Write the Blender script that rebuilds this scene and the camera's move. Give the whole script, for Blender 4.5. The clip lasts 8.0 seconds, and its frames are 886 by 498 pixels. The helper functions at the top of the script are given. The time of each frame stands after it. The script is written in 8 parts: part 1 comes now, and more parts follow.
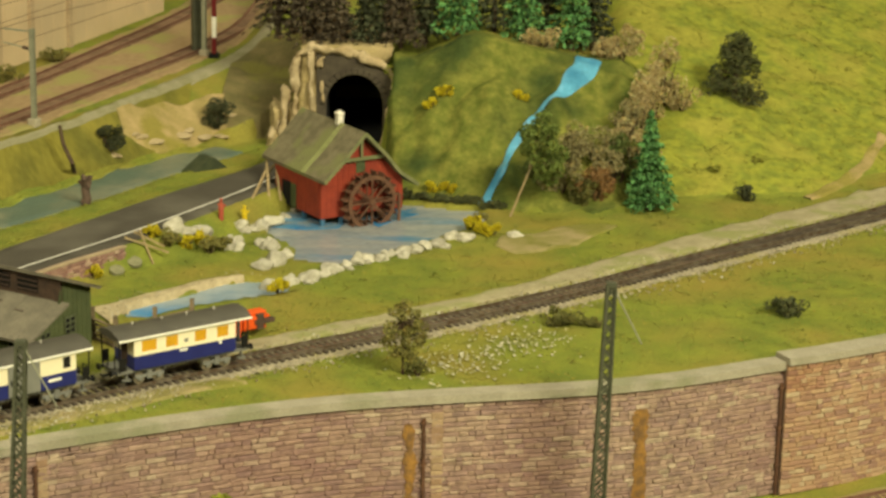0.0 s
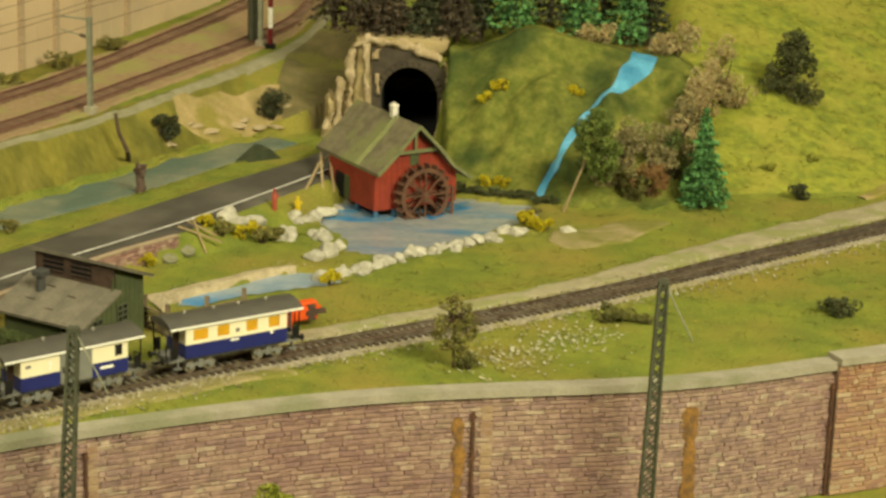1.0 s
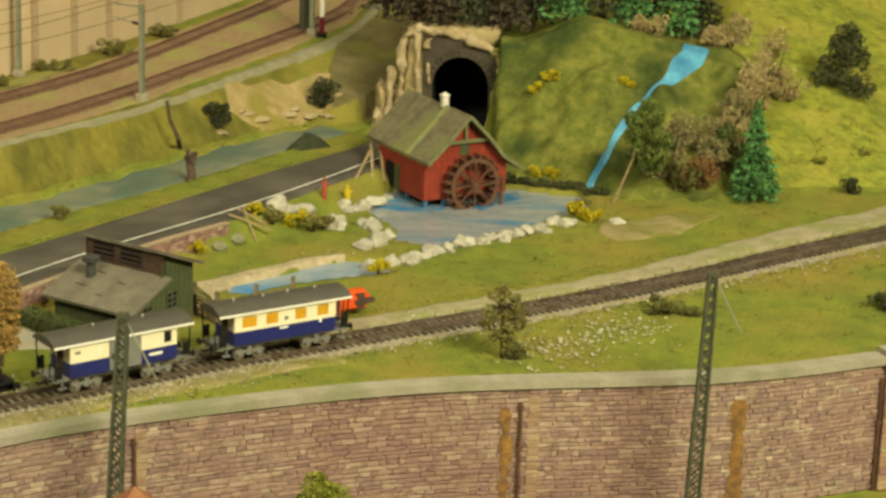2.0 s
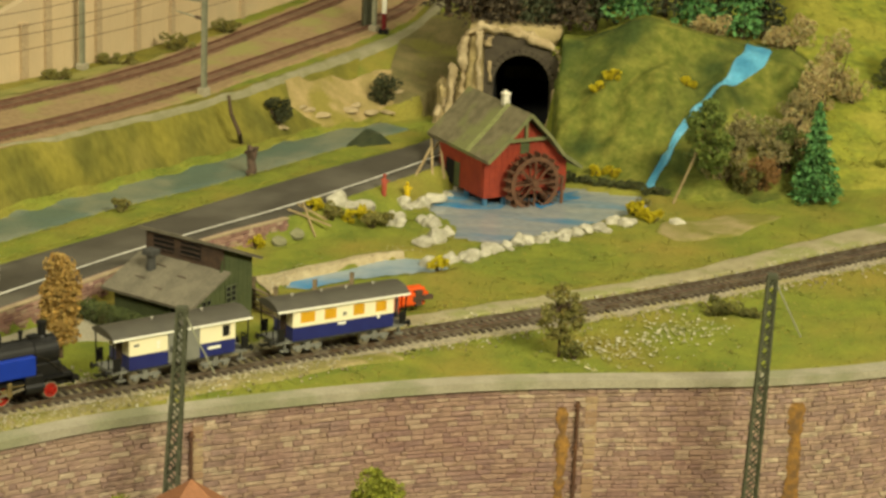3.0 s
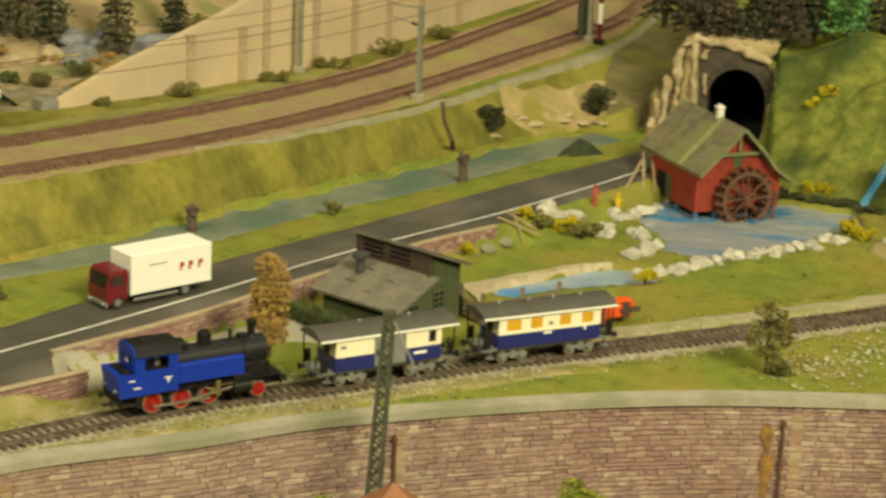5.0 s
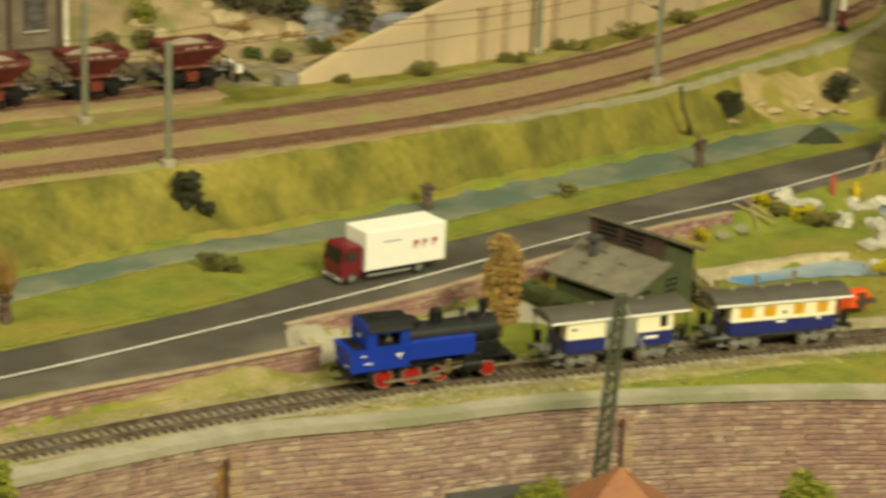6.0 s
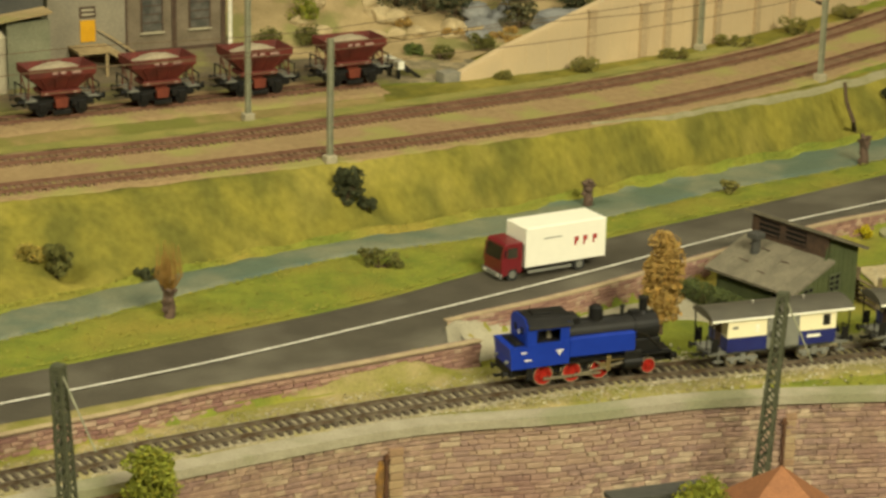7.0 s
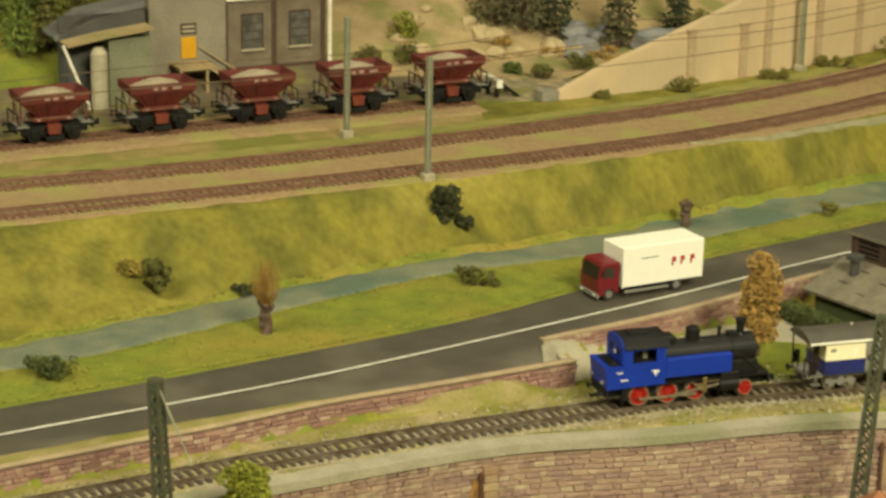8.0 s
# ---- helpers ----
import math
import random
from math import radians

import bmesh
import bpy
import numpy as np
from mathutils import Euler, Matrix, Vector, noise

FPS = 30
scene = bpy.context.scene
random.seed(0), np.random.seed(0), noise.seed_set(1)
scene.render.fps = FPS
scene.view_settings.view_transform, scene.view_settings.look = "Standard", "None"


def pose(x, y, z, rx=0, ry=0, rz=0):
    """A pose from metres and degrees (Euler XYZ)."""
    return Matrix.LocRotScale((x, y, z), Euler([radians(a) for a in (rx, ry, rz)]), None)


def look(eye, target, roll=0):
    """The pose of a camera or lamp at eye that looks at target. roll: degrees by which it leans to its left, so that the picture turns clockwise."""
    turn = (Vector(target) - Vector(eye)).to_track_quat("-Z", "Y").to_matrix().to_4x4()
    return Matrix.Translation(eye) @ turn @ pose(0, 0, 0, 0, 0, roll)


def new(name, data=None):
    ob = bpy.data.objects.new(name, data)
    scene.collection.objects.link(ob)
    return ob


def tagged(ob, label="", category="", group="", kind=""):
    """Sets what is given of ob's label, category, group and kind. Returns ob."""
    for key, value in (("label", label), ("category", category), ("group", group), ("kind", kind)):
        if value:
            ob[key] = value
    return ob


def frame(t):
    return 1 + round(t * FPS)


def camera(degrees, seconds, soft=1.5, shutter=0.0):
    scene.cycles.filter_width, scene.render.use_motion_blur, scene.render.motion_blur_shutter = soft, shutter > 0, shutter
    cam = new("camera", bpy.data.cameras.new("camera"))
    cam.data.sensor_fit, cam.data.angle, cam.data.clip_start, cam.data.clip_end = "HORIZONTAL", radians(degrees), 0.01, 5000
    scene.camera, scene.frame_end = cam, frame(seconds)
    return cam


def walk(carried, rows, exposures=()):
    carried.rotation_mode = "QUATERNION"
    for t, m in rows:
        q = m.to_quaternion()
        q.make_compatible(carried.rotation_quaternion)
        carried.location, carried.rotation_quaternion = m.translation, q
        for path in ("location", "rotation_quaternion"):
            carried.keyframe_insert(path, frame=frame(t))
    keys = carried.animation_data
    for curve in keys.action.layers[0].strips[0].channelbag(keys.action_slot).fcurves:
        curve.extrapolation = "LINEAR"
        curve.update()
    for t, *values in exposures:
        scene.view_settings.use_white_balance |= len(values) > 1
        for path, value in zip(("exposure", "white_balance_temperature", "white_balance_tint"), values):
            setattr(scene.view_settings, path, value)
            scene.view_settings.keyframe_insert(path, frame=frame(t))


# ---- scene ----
# A model railway layout (about 1:87) in a hall; lengths below are in centimetres and scaled by CM.
CM = 0.01
EYE_HEIGHT = 53.0
cam = camera(21.98, 8.0, soft=2.9, shutter=0.5)
# seconds, pan to the left, tilt, lean, all in degrees
ROWS = [
    (0.0, 0.000, -16.300, 1.200),
    (0.5, 0.616, -16.457, 1.580),
    (1.0, 1.366, -16.494, 1.769),
    (1.5, 1.897, -16.608, 2.008),
    (1.7, 2.171, -16.687, 1.976),
    (2.8, 3.929, -16.909, 2.283),
    (3.0, 4.189, -16.899, 2.323),
    (3.5, 4.915, -16.934, 2.438),
    (4.0, 6.268, -16.737, 2.549),
    (4.2, 6.876, -16.736, 2.401),
    (5.3, 10.736, -17.018, 2.696),
    (5.5, 11.566, -17.144, 2.743),
    (6.0, 15.768, -17.592, 2.341),
    (6.5, 18.873, -17.628, 1.554),
    (7.0, 19.987, -17.811, 1.310),
    (7.5, 21.392, -17.842, 1.159),
    (8.0, 22.546, -17.401, 1.144),
]


def aim(pan, tilt, lean):
    p, e = radians(pan), radians(tilt)
    way = Vector((-math.sin(p) * math.cos(e), math.cos(p) * math.cos(e), math.sin(e)))
    eye = Vector((0.0, 0.0, EYE_HEIGHT * CM))
    return look(eye, eye + way, lean)


walk(cam, [(t, aim(pan, tilt, lean)) for t, pan, tilt, lean in ROWS])

# ---- light: a hall lit by warm ceiling lamps ----
world = bpy.data.worlds.new("hall_air")
scene.world = world
world.use_nodes = True
world.node_tree.nodes["Background"].inputs[0].default_value = (1.0, 0.86, 0.62, 1)
world.node_tree.nodes["Background"].inputs[1].default_value = 0.16


def ceiling_lamp(name, x, y, z, tx, ty, tz, sx, sy, watts, colour):
    lamp = bpy.data.lights.new(name, "AREA")
    lamp.shape, lamp.size, lamp.size_y = "RECTANGLE", sx, sy
    lamp.energy, lamp.color = watts, colour
    ob = new(name, lamp)
    ob.matrix_world = look((x, y, z), (tx, ty, tz))
    return ob


WARM = (1.0, 0.93, 0.635)
ceiling_lamp("ceiling_lamp", 1.7, -0.5, 2.2, 0.2, 1.6, 0.0, 1.6, 0.5, 164, WARM)
ceiling_lamp("ceiling_lamp", -1.4, -0.5, 2.2, -0.5, 1.6, 0.0, 1.6, 0.5, 59, WARM)
ceiling_lamp("ceiling_lamp", 0.0, 2.6, 2.3, -0.2, 1.9, 0.0, 1.8, 0.5, 14, WARM)
scene.view_settings.exposure = 0.0


# ---- materials ----
def material(name, colour, second=None, scale=1.5, fine=9.0, rough=0.8, metal=0.0, bump=0.2, bump_scale=None,
             mix=(0.35, 0.65), third=None, third_scale=0.35, third_mix=(0.5, 0.62), piece=0.0, spec=0.3, stretch=(1, 1, 1)):
    """Two or three noise-mixed colours with fine grain and relief; scales are in cycles per centimetre."""
    m = bpy.data.materials.new(name)
    m.use_nodes = True
    nt = m.node_tree
    b = nt.nodes["Principled BSDF"]
    b.inputs["Roughness"].default_value, b.inputs["Metallic"].default_value = rough, metal
    b.inputs["Specular IOR Level"].default_value = spec
    tc = nt.nodes.new("ShaderNodeTexCoord")
    mp = nt.nodes.new("ShaderNodeMapping")
    mp.inputs["Scale"].default_value = [100 * s for s in stretch]
    nt.links.new(tc.outputs["Object"], mp.inputs[0])

    def noise_tex(sc, detail=3.0):
        n = nt.nodes.new("ShaderNodeTexNoise")
        n.inputs["Scale"].default_value, n.inputs["Detail"].default_value = sc, detail
        nt.links.new(mp.outputs[0], n.inputs["Vector"])
        return n.outputs[0]

    def ramp(fac, lo, hi):
        r = nt.nodes.new("ShaderNodeMapRange")
        r.inputs[1].default_value, r.inputs[2].default_value = lo, hi
        nt.links.new(fac, r.inputs[0])
        return r.outputs[0]

    def blend(fac, a, bb, kind="MIX"):
        x = nt.nodes.new("ShaderNodeMix")
        x.data_type, x.blend_type = "RGBA", kind
        if fac is None:
            x.inputs[0].default_value = 1.0
        else:
            nt.links.new(fac, x.inputs[0])
        for s, v in ((x.inputs[6], a), (x.inputs[7], bb)):
            if isinstance(v, tuple):
                s.default_value = (*v, 1)
            else:
                nt.links.new(v, s)
        return x.outputs[2]

    second = second or tuple(c * 0.72 for c in colour)
    col = blend(ramp(noise_tex(scale), *mix), colour, second)
    if third:
        col = blend(ramp(noise_tex(third_scale), *third_mix), col, third)
    grain = ramp(noise_tex(fine, 2.0), 0.2, 0.8)
    g = nt.nodes.new("ShaderNodeMapRange")
    g.inputs[3].default_value, g.inputs[4].default_value = (0.78, 1.18) if bump >= 0.1 else (0.97, 1.02)
    nt.links.new(grain, g.inputs[0])
    col = blend(None, col, g.outputs[0], "MULTIPLY")
    if piece:
        info = nt.nodes.new("ShaderNodeObjectInfo")
        geo = nt.nodes.new("ShaderNodeNewGeometry")
        add = nt.nodes.new("ShaderNodeMath")
        nt.links.new(info.outputs["Random"], add.inputs[0])
        nt.links.new(geo.outputs["Random Per Island"], add.inputs[1])
        fr = nt.nodes.new("ShaderNodeMath")
        fr.operation = "FRACT"
        nt.links.new(add.outputs[0], fr.inputs[0])
        v = nt.nodes.new("ShaderNodeMapRange")
        v.inputs[3].default_value, v.inputs[4].default_value = 1 - piece, 1 + piece
        nt.links.new(fr.outputs[0], v.inputs[0])
        col = blend(None, col, v.outputs[0], "MULTIPLY")
    nt.links.new(col, b.inputs["Base Color"])
    if bump:
        bp = nt.nodes.new("ShaderNodeBump")
        bp.inputs["Strength"].default_value, bp.inputs["Distance"].default_value = bump, 0.0012
        nt.links.new(noise_tex(bump_scale or fine), bp.inputs["Height"])
        nt.links.new(bp.outputs[0], b.inputs["Normal"])
    return m


M = {}
M["grass"] = material("meadow_turf", (0.215, 0.235, 0.036), (0.145, 0.175, 0.03), 0.4, 5, 0.95, bump=0.6, third=(0.265, 0.215, 0.045), third_scale=0.11, third_mix=(0.45, 0.7), spec=0.1)
M["road"] = material("asphalt_paint", (0.083, 0.073, 0.055), (0.066, 0.058, 0.044), 0.3, 12, 0.75, bump=0.1, third=(0.12, 0.108, 0.083), third_scale=0.09)
M["white_line"] = material("road_marking", (0.72, 0.70, 0.62), (0.55, 0.53, 0.46), 1.0, 6, 0.7)
M["ballast"] = material("ballast_grit", (0.38, 0.33, 0.22), (0.22, 0.19, 0.13), 3.0, 9, 0.95, bump=0.8, third=(0.30, 0.26, 0.12), third_scale=0.3)
M["brown_ballast"] = material("brown_ballast", (0.35, 0.245, 0.125), (0.28, 0.19, 0.095), 1.5, 9, 0.95, bump=0.6, third=(0.30, 0.27, 0.09), third_scale=0.2)
M["path"] = material("sand_path", (0.37, 0.325, 0.195), (0.30, 0.26, 0.15), 1.0, 7, 0.95, bump=0.5, third=(0.26, 0.26, 0.10), third_scale=0.25)
M["sleeper"] = material("sleeper_brown", (0.065, 0.05, 0.037), (0.115, 0.09, 0.062), 2, 9, 0.8, piece=0.25)
M["brown_sleeper"] = material("sleeper_red_brown", (0.17, 0.105, 0.065), (0.22, 0.14, 0.085), 2, 9, 0.8, piece=0.2)
M["rail"] = material("rail_steel", (0.30, 0.26, 0.20), (0.16, 0.11, 0.07), 1.5, 6, 0.45, 0.7, bump=0.05)
M["rust_rail"] = material("rail_rusty", (0.17, 0.085, 0.055), (0.22, 0.12, 0.08), 1.5, 6, 0.6, 0.2)
M["water"] = material("painted_water", (0.22, 0.26, 0.29), (0.31, 0.32, 0.31), 0.5, 3, 0.25, bump=0.15, third=(0.06, 0.20, 0.36), third_scale=0.18, third_mix=(0.54, 0.74), spec=0.5, stretch=(0.5, 1.4, 1))
M["stream"] = material("stream_paint", (0.19, 0.20, 0.135), (0.14, 0.165, 0.12), 0.4, 4, 0.5, bump=0.1, third=(0.10, 0.14, 0.105), third_scale=0.1, third_mix=(0.5, 0.62))
M["brook"] = material("brook_blue", (0.05, 0.22, 0.38), (0.12, 0.40, 0.60), 0.35, 4, 0.3, bump=0.2, spec=0.5)
M["mortar"] = material("wall_mortar", (0.30, 0.21, 0.16), (0.23, 0.155, 0.12), 0.8, 8, 0.95)
M["coping"] = material("coping_stone", (0.36, 0.325, 0.24), (0.30, 0.27, 0.195), 0.6, 7, 0.9, third=(0.25, 0.245, 0.15), third_scale=0.2)
M["mill_red"] = material("red_boards", (0.30, 0.045, 0.02), (0.23, 0.035, 0.018), 0.8, 7, 0.75)
M["mill_roof"] = material("mossy_felt", (0.20, 0.172, 0.10), (0.135, 0.118, 0.066), 1.1, 8, 0.9, third=(0.19, 0.195, 0.075), third_scale=0.3)
M["shed_green"] = material("green_boards", (0.085, 0.10, 0.04), (0.06, 0.075, 0.03), 0.6, 7, 0.85)
M["shed_roof"] = material("roof_felt", (0.19, 0.168, 0.12), (0.14, 0.125, 0.09), 0.8, 7, 0.9)
M["dark_wood"] = material("dark_wood", (0.09, 0.055, 0.035), (0.06, 0.04, 0.028), 1.5, 8, 0.8)
M["black"] = material("black_enamel", (0.008, 0.008, 0.008), (0.013, 0.012, 0.011), 1.5, 8, 0.5, bump=0.05, spec=0.25)
M["loco_blue"] = material("blue_enamel", (0.006, 0.03, 0.30), (0.007, 0.034, 0.33), 1.0, 8, 0.42, bump=0.03, spec=0.3)
M["coach_blue"] = material("navy_plastic", (0.012, 0.016, 0.12), (0.014, 0.02, 0.14), 1.0, 8, 0.4, bump=0.03, spec=0.5)
M["cream"] = material("cream_plastic", (0.84, 0.76, 0.52), (0.80, 0.72, 0.49), 1.0, 8, 0.5, bump=0.03)
M["grey_roof"] = material("grey_plastic", (0.085, 0.078, 0.06), (0.072, 0.066, 0.052), 1.0, 8, 0.5, bump=0.03)
M["grey"] = material("grey_paint", (0.20, 0.20, 0.17), (0.17, 0.17, 0.145), 1.0, 8, 0.5, bump=0.03)
M["red_wheel"] = material("wheel_red", (0.40, 0.018, 0.01), (0.32, 0.016, 0.01), 1.0, 8, 0.45)
M["steel"] = material("bright_steel", (0.45, 0.40, 0.30), (0.35, 0.30, 0.22), 2.0, 8, 0.4, 0.7)
M["orange_pane"] = material("amber_pane", (0.64, 0.34, 0.02), (0.56, 0.29, 0.015), 1.0, 8, 0.35)
M["white"] = material("white_plastic", (0.83, 0.81, 0.70), (0.82, 0.80, 0.69), 0.1, 1.5, 0.45, bump=0.0)
M["cab_red"] = material("dark_red_plastic", (0.16, 0.012, 0.018), (0.14, 0.012, 0.016), 1.0, 8, 0.35, spec=0.5)
M["orange"] = material("orange_plastic", (0.75, 0.10, 0.012), (0.68, 0.09, 0.012), 1.0, 8, 0.45)
M["mast_green"] = material("mast_green", (0.083, 0.086, 0.054), (0.064, 0.068, 0.042), 1.0, 6, 0.6)
M["mast_grey"] = material("mast_grey_green", (0.28, 0.28, 0.19), (0.22, 0.22, 0.15), 1.0, 6, 0.6)
M["concrete_grey"] = material("grey_concrete", (0.27, 0.25, 0.20), (0.20, 0.19, 0.15), 0.8, 6, 0.9)
M["concrete"] = material("concrete", (0.40, 0.36, 0.25), (0.34, 0.30, 0.21), 1.0, 6, 0.9)
M["tan_wall"] = material("sand_wall", (0.60, 0.46, 0.275), (0.55, 0.42, 0.25), 0.2, 3, 0.9, bump=0.06, third=(0.50, 0.39, 0.24), third_scale=0.08)
M["tan_post"] = material("tan_post", (0.46, 0.35, 0.21), (0.40, 0.30, 0.18), 0.5, 4, 0.9)
M["stone"] = material("white_stone", (0.50, 0.47, 0.37), (0.36, 0.335, 0.25), 1.0, 5, 0.9, bump=0.5, piece=0.15)
M["dark_stone"] = material("portal_stone", (0.085, 0.07, 0.046), (0.06, 0.048, 0.033), 1.0, 6, 0.95)
# near-black colour standing for unlit depth in the tunnel, doorway and windows
M["unlit"] = material("unlit_black", (0.006, 0.006, 0.006), (0.008, 0.008, 0.007), 1.0, 6, 0.95)
M["hall"] = material("hall_plaster", (0.34, 0.31, 0.27), (0.30, 0.275, 0.24), 0.02, 1, 0.9)
M["yard"] = material("bare_yard", (0.36, 0.33, 0.24), (0.31, 0.28, 0.20), 0.4, 7, 0.95, bump=0.3)
M["grey_path"] = material("grey_gravel", (0.29, 0.265, 0.165), (0.23, 0.215, 0.115), 0.6, 8, 0.95, bump=0.4)
M["sand"] = material("sand", (0.40, 0.30, 0.155), (0.30, 0.225, 0.11), 0.4, 6, 0.95, bump=0.5, third=(0.24, 0.22, 0.08), third_scale=0.2)
M["grass_dry"] = material("dry_verge", (0.28, 0.25, 0.07), (0.20, 0.20, 0.05), 0.5, 6, 0.95, bump=0.6)
M["boulder"] = material("sandstone", (0.48, 0.38, 0.22), (0.36, 0.28, 0.15), 0.8, 5, 0.95, bump=0.6)
M["dry_slope"] = material("dry_slope", (0.34, 0.27, 0.13), (0.24, 0.21, 0.07), 0.5, 6, 0.95, bump=0.6, mix=(0.3, 0.55), third=(0.19, 0.18, 0.035), third_scale=0.3)
M["mound"] = material("mound_felt", (0.105, 0.125, 0.022), (0.19, 0.19, 0.038), 0.8, 2.5, 0.95, bump=1.0, bump_scale=2.0, third=(0.045, 0.065, 0.017), third_scale=0.16, third_mix=(0.45, 0.65), spec=0.1)
M["meadow"] = material("meadow_flock", (0.265, 0.278, 0.038), (0.18, 0.205, 0.032), 0.7, 1.6, 0.95, bump=1.0, bump_scale=1.8, mix=(0.42, 0.6), third=(0.285, 0.27, 0.045), third_scale=0.15, spec=0.1)
M["bank_grass"] = material("bank_grass", (0.22, 0.193, 0.034), (0.12, 0.115, 0.025), 0.28, 1.8, 0.95, bump=0.8, bump_scale=2.2, third=(0.27, 0.23, 0.05), third_scale=0.13, third_mix=(0.5, 0.7), stretch=(1, 1, 0.4), spec=0.1)
M["dry_strip"] = material("dry_strip", (0.31, 0.225, 0.09), (0.235, 0.185, 0.06), 0.4, 5, 0.95, bump=0.7, third=(0.17, 0.17, 0.035), third_scale=0.16, third_mix=(0.5, 0.62))
M["water_blue"] = material("painted_brook", (0.30, 0.36, 0.40), (0.20, 0.29, 0.37), 0.5, 3, 0.3, bump=0.15, third=(0.04, 0.22, 0.46), third_scale=0.12, third_mix=(0.46, 0.6), spec=0.5, stretch=(0.6, 1.2, 1))
M["deep_blue"] = material("deep_water_paint", (0.03, 0.19, 0.42), (0.10, 0.26, 0.42), 0.6, 3, 0.25, bump=0.15, third=(0.20, 0.26, 0.30), third_scale=0.35, spec=0.5)
M["sandy_turf"] = material("sandy_turf", (0.44, 0.32, 0.15), (0.31, 0.24, 0.09), 0.5, 6, 0.95, bump=0.6, mix=(0.3, 0.55), third=(0.25, 0.21, 0.045), third_scale=0.22)
M["sand_pale"] = material("pale_sand", (0.47, 0.39, 0.24), (0.38, 0.31, 0.18), 1.2, 6, 0.95, bump=0.7)
M["cap_edge"] = material("cap_edge", (0.42, 0.33, 0.20), (0.34, 0.26, 0.16), 1.0, 7, 0.9)
M["bark"] = material("bark", (0.10, 0.065, 0.035), (0.06, 0.04, 0.025), 2.0, 8, 0.9)


# ---- mesh helpers (centimetres) ----
def thing(name, x, y, z, turn=0.0, label="", category="", group="", kind=""):
    ob = new(name)
    ob.empty_display_size = 0.01
    ob.matrix_world = pose(x * CM, y * CM, z * CM, 0, 0, turn)
    return tagged(ob, label, category, group, kind)


def mesh_of(name, bm, mat, smooth=False):
    me = bpy.data.meshes.new(name)
    bmesh.ops.scale(bm, vec=(CM, CM, CM), verts=bm.verts)
    bm.normal_update()
    bm.to_mesh(me)
    bm.free()
    if smooth:
        me.polygons.foreach_set("use_smooth", [True] * len(me.polygons))
    for one in mat if isinstance(mat, (list, tuple)) else [mat]:
        me.materials.append(one)
    return me


def part(name, bm, mat, parent=None, label="", smooth=False):
    ob = new(name, mesh_of(name, bm, mat, smooth))
    if parent:
        ob.parent = parent
    return tagged(ob, label)


def setting(name, bm, mat, label, category="", smooth=False, kind="structure"):
    ob = part(name, bm, mat, None, label, smooth)
    return tagged(ob, category=category, kind=kind)


def box(bm, x0, x1, y0, y1, z0, z1, bevel=0.0):
    g = bmesh.ops.create_cube(bm, size=1.0)
    for v in g["verts"]:
        v.co = Vector(((x0 + x1) / 2 + v.co.x * (x1 - x0), (y0 + y1) / 2 + v.co.y * (y1 - y0), (z0 + z1) / 2 + v.co.z * (z1 - z0)))
    if bevel:
        edges = list({e for v in g["verts"] for e in v.link_edges})
        bmesh.ops.bevel(bm, geom=edges, offset=bevel, segments=1, affect="EDGES", clamp_overlap=True)
    return bm


def new_box(x0, x1, y0, y1, z0, z1, bevel=0.0):
    return box(bmesh.new(), x0, x1, y0, y1, z0, z1, bevel)


def rod(bm, a, b, r, r2=None, seg=8):
    """A capped cone frustum from a to b."""
    a, b = Vector(a), Vector(b)
    d = b - a
    g = bmesh.ops.create_cone(bm, cap_ends=True, segments=seg, radius1=r, radius2=r if r2 is None else r2, depth=d.length)
    m = Matrix.Translation((a + b) / 2) @ d.to_track_quat("Z", "Y").to_matrix().to_4x4()
    bmesh.ops.transform(bm, matrix=m, verts=g["verts"])
    return bm


def bar(bm, a, b, w, h=None):
    """A square bar from a to b."""
    a, b = Vector(a), Vector(b)
    d = b - a
    g = bmesh.ops.create_cube(bm, size=1.0)
    m = Matrix.Translation((a + b) / 2) @ d.to_track_quat("Z", "Y").to_matrix().to_4x4() @ Matrix.Diagonal((w, h or w, d.length, 1))
    bmesh.ops.transform(bm, matrix=m, verts=g["verts"])
    return bm


def extrude_profile(bm, pts, a, b):
    """A closed (x, z) outline pushed along y from a to b."""
    lo = [bm.verts.new((x, a, z)) for x, z in pts]
    hi = [bm.verts.new((x, b, z)) for x, z in pts]
    n = len(pts)
    faces = [bm.faces.new(lo), bm.faces.new(hi[::-1])]
    for i in range(n):
        faces.append(bm.faces.new((lo[i], hi[i], hi[(i + 1) % n], lo[(i + 1) % n])))
    bmesh.ops.recalc_face_normals(bm, faces=faces)
    return bm


def tube(bm, pts, r, seg=6, r_end=None):
    """One continuous round tube along a run of points."""
    pts = [Vector(p) for p in pts]
    n = len(pts) - 1
    rings, u = [], Vector((0.3, 0.2, 1.0))
    for i, p in enumerate(pts):
        d = (pts[min(i + 1, n)] - pts[max(i - 1, 0)]).normalized()
        a = d.cross(u).normalized() if abs(d.dot(u.normalized())) < 0.98 else d.cross(Vector((1, 0, 0))).normalized()
        b = d.cross(a)
        rr = r + ((r if r_end is None else r_end) - r) * i / n
        rings.append([bm.verts.new(p + (a * math.cos(6.2832 * k / seg) + b * math.sin(6.2832 * k / seg)) * rr) for k in range(seg)])
    for q, s in zip(rings[:-1], rings[1:]):
        for k in range(seg):
            bm.faces.new((q[k], q[(k + 1) % seg], s[(k + 1) % seg], s[k]))
    bm.faces.new(rings[0][::-1])
    bm.faces.new(rings[-1])
    return bm


